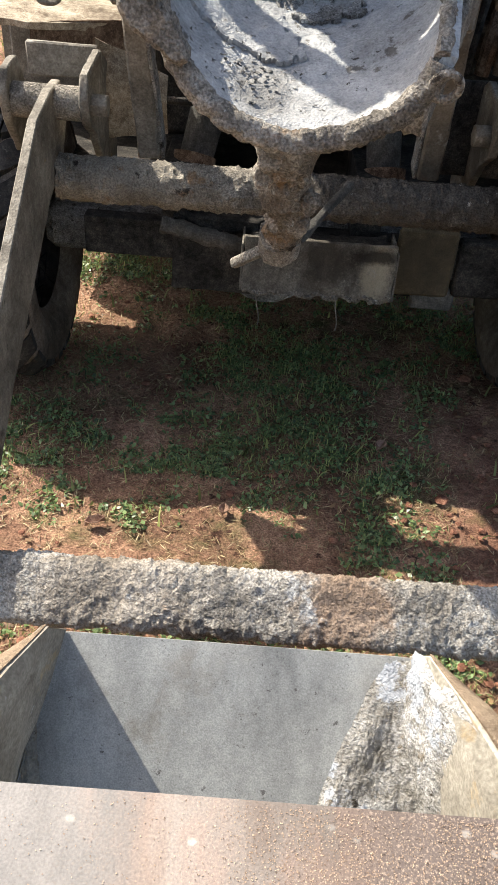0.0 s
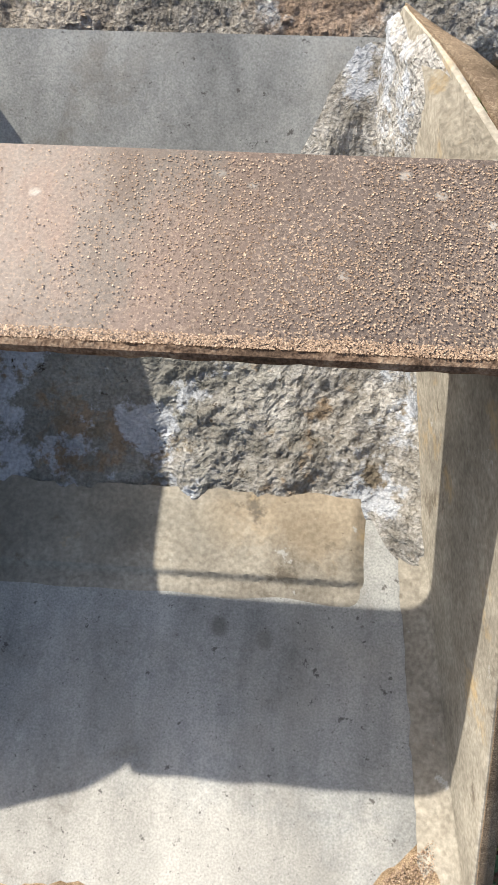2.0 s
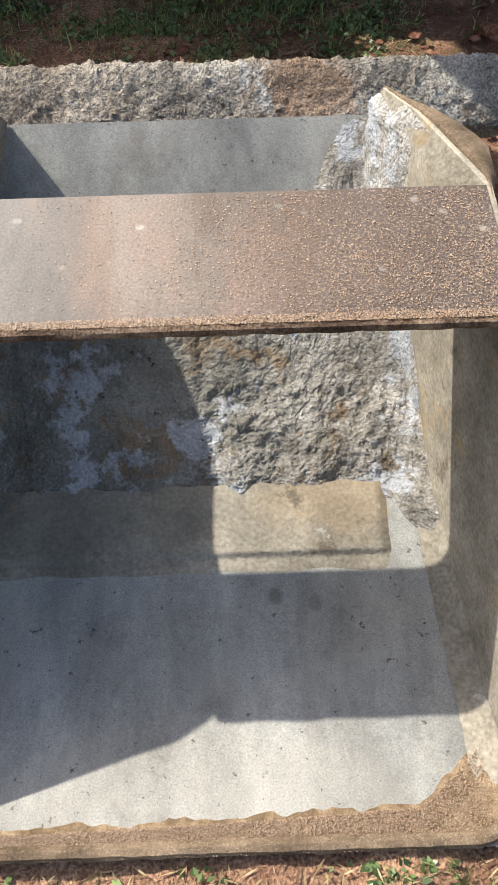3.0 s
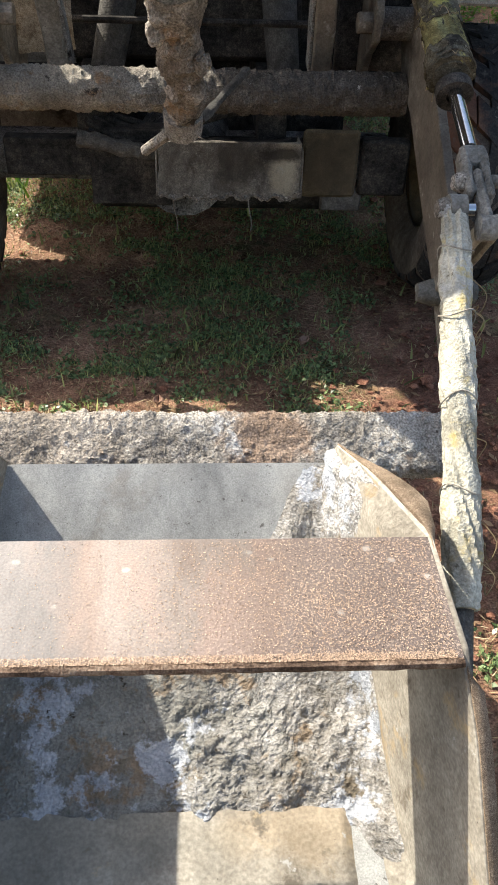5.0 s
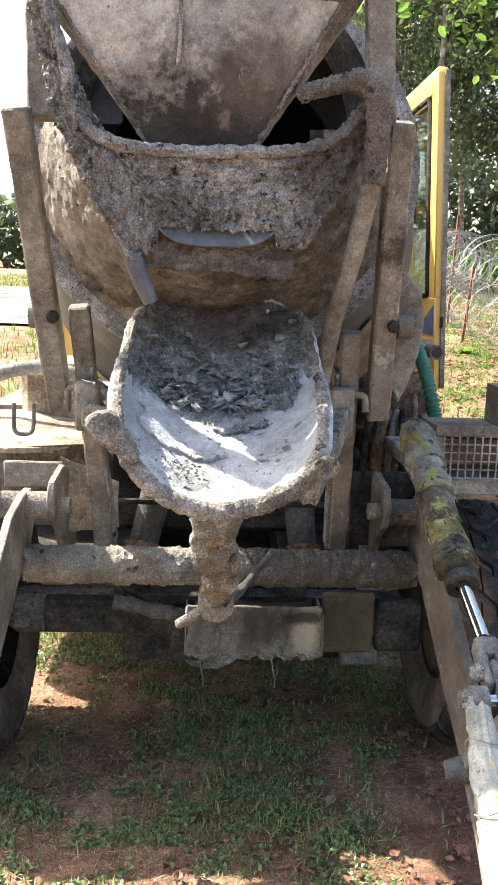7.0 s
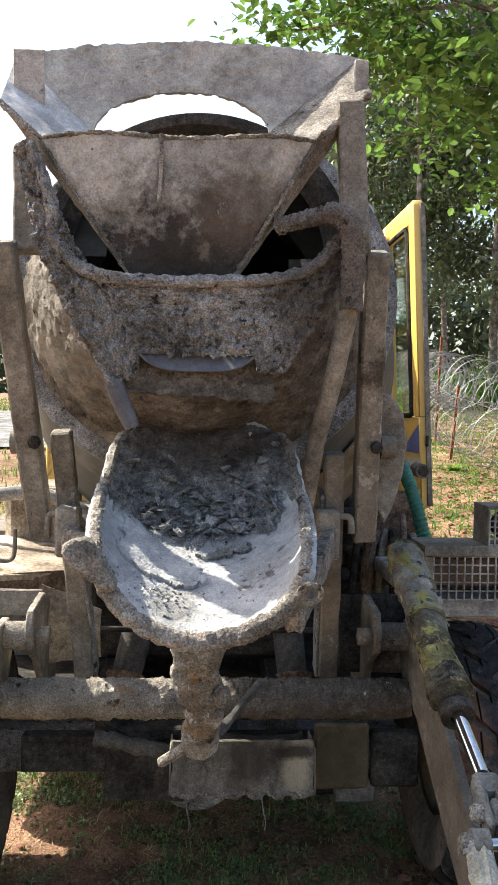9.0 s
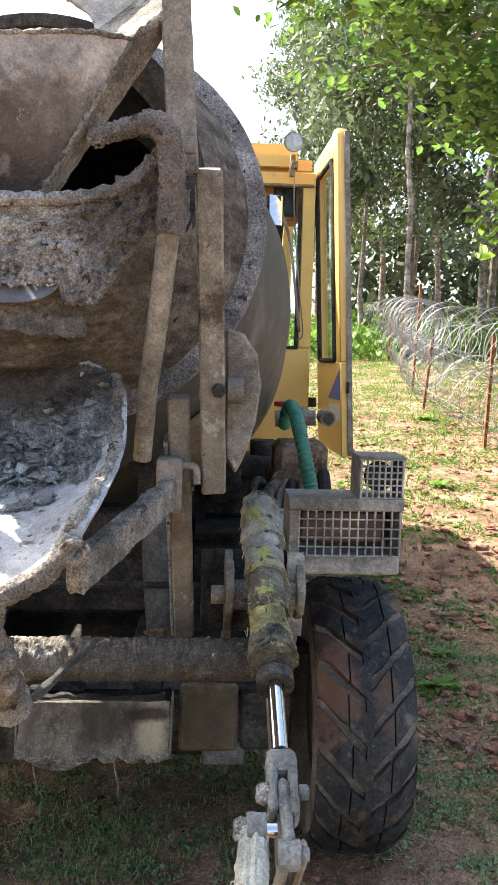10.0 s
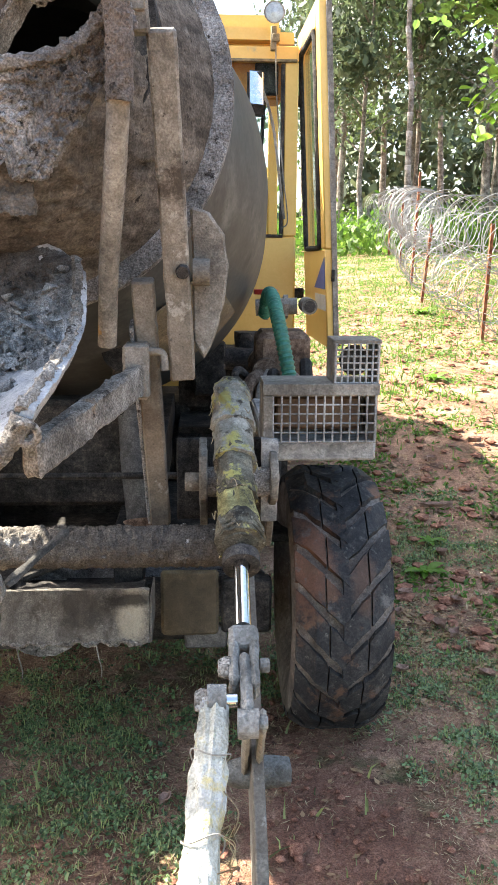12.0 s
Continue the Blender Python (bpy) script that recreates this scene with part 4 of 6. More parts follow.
# stand posts with hooks
for x, xt, s in ((0.615, 0.59, 1), (-0.19, -0.235, -1)):
    post = add("stand_post", lumpy(beam((x, 2.465, 0.915), (xt, 2.235, 1.67 if s > 0 else 1.725), 0.062, 0.05, (0, 1, 0), 0.006), 0.003, 0.05, 0.05), DUSTY, label="dusty square stand post")
    add("post_rib", lumpy(beam((x + 0.035 * -s, 2.50, 0.915), (xt - 0.035 * s, 2.27, 1.55), 0.012, 0.07, (0, 1, 0), 0.003), 0.002, 0.05, 0.08), MUDDY, post)
    hz = 1.47
    hy = 2.28
    xi = xt + (x - xt) * 0.25
    hook = [(xi - 0.055 * s, hy - 0.02, hz - 0.03), (xi - 0.03 * s, hy - 0.05, hz + 0.005), (xi + 0.015 * s, hy - 0.055, hz + 0.008), (xi + 0.045 * s, hy - 0.045, hz), (xi + 0.05 * s, hy - 0.045, hz - 0.045)]
    add("hook", lumpy(sweep(smooth_path(hook, 5), 0.011, 10), 0.002, 0.02), DUSTY, post)
# upper frame posts
for x, s in ((0.695, 1), (-0.302, -1)):
    post = add("frame_post", lumpy(beam((x, 2.30, 1.40), (x - 0.035 if s > 0 else x - 0.060, 2.02, 2.24), 0.068, 0.07, (0, 1, 0), 0.006), 0.003, 0.05, 0.05), DUSTY, label="dusty steel frame post")
    if s > 0:
        add("post_cap", prism([(1.96, 2.262), (2.03, 2.268), (2.02, 2.31), (1.96, 2.302)], x - 0.122, x - 0.066), DUSTY, post)
    add("pin_boss", sweep([(x + 0.03 * s, 2.22, 1.69), (x + 0.075 * s, 2.22, 1.69)], 0.036, 18), DUSTY, post)
    bolt((x + 0.005, 2.155, 1.695), (0, -1, -0.3), 0.02, 0.02, DARK, post)
    lug = [(0.025, 1.86), (0.07, 1.85), (0.115, 1.79), (0.128, 1.71), (0.115, 1.60), (0.085, 1.50), (0.06, 1.45), (0.03, 1.50)]
    bm = prism([(a, b) for a, b in lug], 0, 0.03, 0.006)
    bm.transform(Matrix(((0, s, 0, x), (1, 0, 0, 2.27), (0, 0, 1, 0), (0, 0, 0, 1))))
    bmesh.ops.recalc_face_normals(bm, faces=bm.faces)
    if s > 0:
        add("lug_plate", lumpy(bm, 0.005, 0.05, 0.04), DUSTY, post)
    foot, head = ((0.600, 1.995, 2.22), (0.572, 1.99, 2.63)) if s > 0 else ((-0.302, 2.07, 2.22), (-0.312, 2.10, 2.52))
    add("hopper_post", lumpy(beam(foot, head, 0.072, 0.05, (0, 1, 0), 0.005), 0.003, 0.05, 0.05), DUSTY, post)

# discharge chute
def chute_at(u, v, lift=0.0):
    x = 2 * u - 1
    y = 1.485 + 0.74 * v + (0.055 if x < 0 else 0.01) * x * x * (1 - v)
    end = max(0.0, (v - 0.66) / 0.34)
    half = 0.226 + 0.036 * math.sin(v * 3.0) - 0.008 * end ** 3
    floor_z = 1.315 + 0.20 * v + 0.26 * end ** 1.7
    rim_z = 1.455 + (0.025 if x < 0 else 0.0) * (1 - v) + 0.20 * v + 0.13 * min(1.0, end * 1.2)
    depth = max(0.0, rim_z - floor_z)
    z = rim_z - depth * (1 - abs(x) ** 2.0) - 0.075 * max(0.0, (v - 0.76) / 0.24) ** 1.6 * abs(x) ** 3
    out = half * (math.sin(x * math.pi / 2) * 0.55 + x * 0.45)
    q = Vector((out, y, 0))
    rough = 0.006 * noise.fractal(q * 16 + Vector((0, 0, 2)), 0.6, 2, 5)
    lump = max(0.0, noise.noise(q * 9 + Vector((0, 0, 8)))) * 0.02 * max(0.0, 1 - abs(v - 0.5) * 2)
    return (0.190 + out, y, z + rough + lump + lift)


chute = add("discharge_chute", surface(chute_at, 120, 110, 0.025, (0, -0.3, 1)), BRIGHT, label="trough chute coated in pale dry cement")
lip_pts = [chute_at(k / 120, 0.0, -0.016) for k in range(121)]
add("chute_lip", lumpy(sweep(lip_pts, 0.021, 16), 0.006, 0.02), CAKED, chute, "crusted rusty rim")
for s in (0, 1):
    edge = [chute_at(s, k / 90, -0.006) for k in range(87)]
    add("chute_edge", lumpy(sweep(edge, 0.012, 10), 0.010, 0.022), CAKED, chute)
# dry debris in the chute
def debris_at(x, w, h):
    """A place h above the chute's floor, square to it."""
    end = max(0.0, (w - 0.6) / 0.4)
    out = Vector((-1.3 * (2 * x - 1), -0.3 - 1.1 * end, 1.0 - 0.5 * end)).normalized()
    return Vector(chute_at(x, w)) + out * h


def debris_height(x, w):
    p = Vector(chute_at(x, w))
    band = max(0.0, 1 - abs(w - 0.76) / 0.16)
    return 0.010 + 0.012 * noise.fractal(p * 17, 0.6, 2.1, 5) + 0.006 * abs(noise.noise(p * 45)) + band * 0.016 * max(0.0, noise.noise(p * 26 + Vector((2, 0, 5))) + 0.2)


def debris(u, v):
    x = 0.01 + 0.98 * u
    low = 0.56 + 0.10 * abs(x - 0.42) + 0.09 * noise.fractal(Vector((x * 7, 0, 4)), 0.5, 2, 4)
    w = low + (0.995 - low) * v
    e = min(1.0, min(v * 7, (1 - v) * 10, u * 10, (1 - u) * 10))
    return debris_at(x, w, e * max(0.0, debris_height(x, w)) - 0.002 * (1 - e))


add("cement_debris", surface(debris, 190, 120, 0.0, (0, -0.3, 1)), GREYLUMP, chute, "dark grey crumbled cement")
rng = random.Random(11)


def shard(r, flat):
    """An angular broken piece: the hull of a few points."""
    bm = bmesh.new()
    for _ in range(9):
        bm.verts.new((r * rng.uniform(-1.3, 1.3), r * rng.uniform(-0.9, 0.9), r * flat * rng.uniform(-1, 1)))
    hull = bmesh.ops.convex_hull(bm, input=bm.verts[:])
    bmesh.ops.delete(bm, geom=list({g for g in hull["geom_interior"] + hull["geom_unused"] if isinstance(g, bmesh.types.BMVert)}), context="VERTS")
    return bm


crumbs = []
for k in range(1500):
    u = rng.gauss(0.50, 0.20)
    v = 0.63 + 0.10 * abs(u - 0.45) + abs(rng.gauss(0, 0.13)) - 0.03 if k < 260 else rng.gauss(0.77, 0.11)
    if k % 13 == 0 and k >= 260:
        u, v = rng.gauss(0.36, 0.08), rng.gauss(0.16, 0.06)
    if not (0.07 < u < 0.93 and 0.05 < v < 0.93):
        continue
    r = rng.uniform(0.012, 0.026) if k < 150 else rng.uniform(0.006, 0.012) if k < 260 else rng.uniform(0.002, 0.006)
    bm = shard(r, rng.uniform(0.25, 0.55))
    bm.transform(Matrix.Translation(debris_at(u, v, max(0.0, debris_height(u, v)) + 0.55 * r) if v > 0.55 else Vector(chute_at(u, v, 0.002))) @ Euler((rng.uniform(-0.7, 0.9), rng.uniform(-0.6, 0.6), rng.uniform(0, 6))).to_matrix().to_4x4())
    if k >= 260:
        crumbs.append(bm)
        continue
    me = bpy.data.meshes.new("cement_lump")
    bm.to_mesh(me)
    bm.free()
    me.materials.append(PALELUMP if k % 2 == 0 else GREYLUMP)
    new("cement_lump", me).parent = chute
tagged(add("crumb_layer", join(*crumbs), GREYLUMP, chute), "dark crumbs of broken cement", kind="stuff")


def cracked_sheet(inside, lift, seed):
    """A raised sheet of set cement on the chute's floor, broken off along a ragged edge."""
    bm = bmesh.new()
    n = 110
    grid = {}
    for i in range(n):
        for j in range(n):
            u, v = 0.10 + 0.60 * i / n, 0.05 + 0.52 * j / n
            rag = 0.035 * noise.fractal(Vector((u * 13, v * 13, seed)), 0.5, 2.1, 4)
            if inside(u + rag, v + 0.8 * rag):
                for a in (0, 1):
                    for b in (0, 1):
                        if (i + a, j + b) not in grid:
                            grid[i + a, j + b] = bm.verts.new(Vector(chute_at(0.10 + 0.60 * (i + a) / n, 0.05 + 0.52 * (j + b) / n, lift)))
                bm.faces.new([grid[i + a, j + b] for a, b in ((0, 0), (1, 0), (1, 1), (0, 1))])
    bm.normal_update()
    bmesh.ops.solidify(bm, geom=bm.faces[:] + bm.edges[:] + bm.verts[:], thickness=lift * 0.85)
    bmesh.ops.recalc_face_normals(bm, faces=bm.faces)
    return bm


add("cement_flake", cracked_sheet(lambda u, v: 0.17 < u < 0.50 - 0.5 * max(0.0, v - 0.34) and 0.30 - 0.12 * (u - 0.2) < v < 0.68 - 0.45 * u, 0.010, 3), BRIGHT, chute, "raised sheet of set cement with a broken edge")
add("cement_flake", cracked_sheet(lambda u, v: (u - 0.60) ** 2 / 0.012 + (v - 0.50) ** 2 / 0.0006 < 1, 0.010, 5), GREYLUMP, chute)
# ears and carrying arms of the chute
ear_bm = prism([(-0.105, 1.492), (-0.09, 1.512), (-0.04, 1.512), (0.015, 1.415), (-0.01, 1.40), (-0.05, 1.435), (-0.085, 1.45)], 0.0, 0.055, 0.008)
ear_bm.transform(Matrix(((0, 1, 0, 0), (1, 0, 0, 1.475), (0, 0, 1, 0), (0, 0, 0, 1))))
bmesh.ops.recalc_face_normals(ear_bm, faces=ear_bm.faces)
add("chute_ear", lumpy(ear_bm, 0.006, 0.04, 0.015), CAKED, chute, "flared ear on the chute's corner")
ring_c = Vector((0.425, 1.475, 1.405))
add("chute_ring", sweep([ring_c + Vector((0.022 * math.cos(t * 0.35), -0.01 * math.sin(t * 0.35), 0.022 * math.sin(t * 0.35))) for t in range(19)], 0.008, 8), CAKED, chute)
for s in (1, -1):
    x0 = CX + s * 0.40
    add("chute_arm", lumpy(beam((x0, 2.24, 1.405), (CX + s * 0.225, 1.60, 1.325) if s > 0 else (CX - 0.21, 1.80, 1.38), 0.045, 0.085, (0, 0, 1), 0.008), 0.006, 0.035, 0.02), CAKED, chute, "crusted arm under the chute")
    add("chute_clamp", lumpy(box((x0 - 0.01 * s - 0.035, 2.19, 1.35), (x0 - 0.01 * s + 0.035, 2.27, 1.50), 0.008), 0.004, 0.04, 0.03), DUSTY, chute)
stub = smooth_path([(0.185, 1.64, 1.27), (0.19, 1.68, 1.20), (0.195, 1.74, 1.12), (0.198, 1.80, 1.06), (0.20, 1.86, 0.99), (0.20, 1.93, 0.92)], 12)
stub_r = [0.058 - 0.0004 * i + 0.007 * math.sin(i * 0.28) for i in range(len(stub))]
add("chute_pivot", lumpy(sweep(stub, stub_r, 36), 0.013, 0.035), CAKED, chute, "stub pipe thick with dripped cement")
for k in range(7):
    r = random.Random(90 + k)
    p = stub[6 + 7 * k] + Vector((r.uniform(-0.055, 0.055), -0.045, r.uniform(-0.02, 0.02)))
    drop = bmesh.new()
    bmesh.ops.create_icosphere(drop, subdivisions=3, radius=r.uniform(0.014, 0.026))
    drop.transform(Matrix.Translation(p) @ Matrix.Diagonal((1, 0.7, 1.3, 1)))
    add("cement_drip", lumpy(drop, 0.007, 0.02, 0, k), CAKED, chute)
add("pivot_collar", lumpy(sweep([(0.195, 1.93, 0.935), (0.195, 1.96, 0.885)], 0.052, 14), 0.006, 0.04), CAKED, chute)
add("pivot_handle", lumpy(sweep([(0.195, 1.97, 0.895), (0.14, 2.01, 0.845), (0.085, 2.05, 0.795)], 0.015, 10), 0.003, 0.03), CAKED, chute)
add("pivot_strut", lumpy(beam((0.24, 1.98, 0.90), (0.37, 2.17, 0.985), 0.022, 0.018), 0.004, 0.04, 0.03), SHADEMUD, chute)

# drum
TIP = math.atan2(0.19, 0.70)
axis = Matrix.Translation((CX - 0.02, 2.33, 2.275)) @ Matrix.Rotation(radians(-3.2), 4, "Z") @ Matrix.Rotation(-math.pi / 2 - TIP, 4, "X")
drum = add("drum", lathe([(0.06, 0.44), (0.0, 0.455), (0.0, 0.475), (0.02, 0.48), (0.28, 0.60), (0.34, 0.635), (0.60, 0.695), (0.95, 0.775), (1.12, 0.79), (1.55, 0.79), (2.1, 0.60), (2.3, 0.3), (2.32, 0.0)], axis, 96), DRUM, label="dark dusty mixing drum")
add("mouth_ring", lathe([(0.03, 0.40), (-0.03, 0.44), (-0.03, 0.48), (0.02, 0.485), (0.05, 0.44)], axis, 64), DARK, drum)
add("drum_cone", lumpy(lathe([(0.03, 0.486), (0.12, 0.535), (0.20, 0.57), (0.28, 0.612)], axis, 160), 0.004, 0.04), BROWNCAKE, drum, "cement-streaked front cone")
add("drum_flange", lumpy(lathe([(0.28, 0.60), (0.28, 0.665), (0.285, 0.672), (0.315, 0.672), (0.32, 0.665), (0.325, 0.63)], axis, 160), 0.0018, 0.02), MUDDY, drum, "raised flange ring crusted with cement")
add("drum_lining", lathe([(0.0, 0.45), (0.3, 0.58), (0.9, 0.74), (1.6, 0.75), (2.1, 0.55)], axis, 64), DRUM, drum)
for k in range(2):
    blade = []
    for i in range(22):
        s, a = 0.02 + 0.035 * i, k * math.pi + 0.26 * i
        r = 0.44 + 0.33 * s
        blade.append((s, a, r))
    bm = bmesh.new()
    rows = [[bm.verts.new(axis @ Vector((q * math.cos(a), q * math.sin(a), s))) for q in (r, r - 0.16)] for s, a, r in blade]
    for p, q in zip(rows, rows[1:]):
        bm.faces.new((p[0], q[0], q[1], p[1]))
    bmesh.ops.solidify(bm, geom=bm.faces[:], thickness=0.01)
    add("mixing_blade", bm, DRUM, drum)


# collector bowl under the mouth
C_TOP = [(-0.305, 2.46), (-0.262, 2.46), (-0.205, 2.30), (-0.195, 2.225), (-0.10, 2.138), (0.10, 2.12), (0.36, 2.133), (0.47, 2.172), (0.53, 2.235), (0.575, 2.27), (0.60, 2.22)]


def collector_front(u, v):
    """Front panel: wide upturned rim, narrow foot with a slot cut into it."""
    t = u * (len(C_TOP) - 1)
    i = min(int(t), len(C_TOP) - 2)
    tx = C_TOP[i][0] + (C_TOP[i + 1][0] - C_TOP[i][0]) * (t - i)
    tz = C_TOP[i][1] + (C_TOP[i + 1][1] - C_TOP[i][1]) * (t - i) + 0.01 * noise.noise(Vector((u * 14, 0, 0)))
    bx = -0.052 + 0.455 * u
    bz = 1.935 - (0.075 - 0.25 * (bx + 0.052) if bx < 0.022 else 0.042 if bx > 0.325 else 0.0) + 0.006 * noise.noise(Vector((u * 40, 2, 0)))
    bulge = 0.05 * math.sin(math.pi * v) * max(0.0, 1 - u * 5)
    x, z = bx + (tx - bx) * v - bulge, bz + (tz - bz) * v
    return (x, 1.885 - 0.01 * v + 0.35 * max(0.0, abs(x - 0.125) - 0.24), z)


coll = add("collector", lumpy(lumpy(slab(collector_front, 230, 84, (0, 0.022, 0)), 0.018, 0.040), 0.006, 0.014), MUDDY, label="collector bowl thick with grey cement")
add("collector_rim", lumpy(sweep([(x, 1.872 + 0.35 * max(0.0, abs(x - 0.125) - 0.24), z) for x, z in [tuple(q)[:2] for q in smooth_path([(a, b, 0) for a, b in C_TOP], 14)]], 0.015, 18), 0.010, 0.015), MUDDY, coll)


def bowl(u, v):
    """Conical bowl behind the front panel."""
    a = math.pi * (-0.06 + 1.12 * u)
    r = 0.335 + 0.20 * v
    y = 1.90 + 0.46 * v
    x = CX - 0.03 - r * math.cos(a) * (0.93 + 0.07 * v)
    z = 2.14 + 0.02 * v - (r * 0.93) * math.sin(a)
    return (x, y + 0.03 * abs(math.cos(a)), z)


add("collector_bowl", lumpy(surface(bowl, 110, 50, 0.014, (0, -1, -1)), 0.014, 0.06), BROWNCAKE, coll, "brown-streaked conical bowl")


def collector_lip(u, v):
    """Hanging lip under the slot, its upper edge hollowed, its foot ragged."""
    c = 2 * u - 1
    low = 1.840 - 0.024 * u + 0.006 * noise.fractal(Vector((u * 14, 0, 6)), 0.5, 2, 3)
    high = 1.925 + 0.012 * c * c
    x = -0.028 + 0.408 * u - 0.015 * c * v
    return (x, 1.902 + 0.020 * v, low + (high - low) * v)


add("collector_lip", lumpy(slab(collector_lip, 110, 24, (0, 0.016, 0)), 0.007, 0.022), BROWNCAKE, coll, "crusted lip under the slot")
add("slot_strip", surface(lambda u, v: (0.024 + 0.296 * u, 1.880 + 0.025 * v, 1.938 - 0.045 * (1 - (2 * u - 1) ** 4) * (1 - v)), 30, 4, 0.005, (0, -1, 0)), STEEL_BLUE, coll, "bare steel showing in the slot")
add("drip_tube", sweep([(-0.045, 1.90, 1.865), (-0.015, 1.905, 1.79), (0.005, 1.91, 1.745)], [0.026, 0.024, 0.02], 12), STEEL_BLUE, coll)

# water pipe and brace on the collector's side
pipe_pts = smooth_path([(0.385, 1.99, 2.295), (0.45, 1.95, 2.305), (0.515, 1.915, 2.312), (0.560, 1.895, 2.290), (0.575, 1.895, 2.21), (0.572, 1.90, 2.06)], 16)
add("elbow_pipe", lumpy(sweep(pipe_pts, [0.022] * 30 + [0.030] * (len(pipe_pts) - 30), 30), 0.008, 0.016), MUDDY, coll, "bent pipe lumpy with cement")
add("brace_pipe", lumpy(sweep([(0.573, 1.90, 2.10), (0.546, 1.99, 1.90), (0.514, 2.11, 1.70), (0.495, 2.19, 1.50)], 0.026, 14), 0.003, 0.05), DUSTY)


# hopper on top
H_TOP = [Vector((-0.37, 2.22, 2.817)), Vector((0.636, 2.22, 2.85))]
H_TIP = [Vector((-0.367, 2.0, 2.606)), Vector((0.63, 2.0, 2.664))]
H_FRONT = [Vector((-0.246, 1.945, 2.495)), Vector((0.474, 1.95, 2.508))]
H_FOOT = [Vector((-0.135, 2.13, 2.575)), Vector((0.365, 2.13, 2.59))]


def arch_back(u, v):
    """Back plate with the arch cut from its foot."""
    top = H_TOP[0].lerp(H_TOP[1], u) + Vector((0, 0, 0.045 * (1 - (2 * u - 1) ** 2)))
    c = 2 * u - 1
    foot = H_FOOT[0].lerp(H_FOOT[1], u) + Vector((0, 0.055 * math.sqrt(max(0, 1 - c * c)), 0.135 * math.sqrt(max(0, 1 - c * c))))
    return foot.lerp(top, v)


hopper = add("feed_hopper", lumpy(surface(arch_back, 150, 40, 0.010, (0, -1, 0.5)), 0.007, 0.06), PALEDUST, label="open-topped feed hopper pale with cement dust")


def hopper_front(u, v):
    """Front plate, wide at its top edge and pointed below."""
    low = Vector((0.0 + 0.255 * u, 1.945, 2.135))
    high = H_FRONT[0].lerp(H_FRONT[1], u) + Vector((0, -0.045 * (1 - (2 * u - 1) ** 2), 0.008 * math.sin(u * 9)))
    return low.lerp(high, v) + Vector((0, -0.02 * math.sin(math.pi * v) * (1 - (2 * u - 1) ** 2), 0))


add("hopper_front", lumpy(surface(hopper_front, 120, 72, 0.010, (0, -1, 0)), 0.005, 0.035), PALEDUST, hopper, "cement-dusted front sheet, darker over its lower half")
top_edge = [H_FRONT[0].lerp(H_FRONT[1], i / 90) + Vector((0, -0.045 * (1 - (2 * i / 90 - 1) ** 2), 0.008 * math.sin(i / 10))) for i in range(91)]
add("edge_crust", lumpy(sweep(top_edge, 0.006, 8), 0.006, 0.02), CAKED, hopper)
add("front_seam", lumpy(sweep([(0.073, 1.893, 2.50), (0.072, 1.893, 2.44), (0.070, 1.898, 2.38), (0.066, 1.905, 2.33)], 0.006, 6), 0.004, 0.02), CAKED, hopper)
for k, s in ((0, -1), (1, 1)):
    add("side_flap", lumpy(surface(lambda u, v, k=k: H_FRONT[k].lerp(H_TIP[k], u).lerp(H_FOOT[k].lerp(H_TOP[k], u), v), 16, 16, 0.009, (-s, -0.2, 1)), 0.004, 0.04), WHITEDUST if s < 0 else CAKED, hopper, "flared side flap coated with dust")
    rim = [Vector((0.127 + 0.128 * s, 1.94, 2.135)).lerp(H_FRONT[k], i / 60) + Vector((0.004 * s, -0.004, 0)) for i in range(61)]
    add("edge_crust", lumpy(sweep(rim, [0.004 + 0.006 * abs(noise.noise(Vector((i * 0.23, s, 0)))) for i in range(61)], 8), 0.009, 0.02), CAKED, hopper)
    lip = [H_FRONT[k].lerp(H_TIP[k], i / 30) for i in range(31)]
    add("edge_crust", lumpy(sweep(lip, 0.008, 8), 0.010, 0.02), CAKED, hopper)
    low_in, low_out = Vector((0.127 + 0.128 * s, 1.947, 2.135)), Vector((0.127 + 0.15 * s, 2.06, 2.16))
    add("side_sheet", lumpy(surface(lambda u, v, k=k, a=low_in, b=low_out: a.lerp(b, u).lerp(H_FRONT[k].lerp(H_TIP[k], u), v), 10, 24, 0.010, (s, -0.5, -0.3)), 0.004, 0.05), CAKED, hopper)

for lo, hi in (((0.594, 2.05, 2.655), (0.634, 2.06, 2.775)), ((-0.352, 2.09, 2.63), (-0.265, 2.10, 2.785))):
    add("corner_plate", lumpy(box(lo, hi, 0.003), 0.003, 0.05, 0.02), PALEDUST, hopper)

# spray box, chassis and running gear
tray = add("splash_tray", lumpy(prism([(2.44, 0.515), (2.455, 0.515), (2.475, 0.69), (2.46, 0.69)], 0.10, 0.575, 0.002), 0.008, 0.07, 0.025), TRAYGRIME_SHADE, label="bent splash tray under the cross tube")
add("tray_fringe", lumpy(sweep([(0.10 + 0.0048 * i, 2.445, 0.515 + 0.006 * math.sin(i * 0.4)) for i in range(100)], 0.009, 8), 0.010, 0.02), CAKED, tray, "ragged crust along the tray's edge")
add("tray_fill", lumpy(box((0.12, 2.48, 0.55), (0.56, 2.62, 0.655), 0.01), 0.014, 0.05, 0.03), DARK, tray, "dark spilled concrete in the tray")
add("tray_side", prism([(2.44, 0.515), (2.46, 0.665), (2.64, 0.66), (2.64, 0.54)], 0.576, 0.582, 0.001), TRAYGRIME_SHADE, tray)
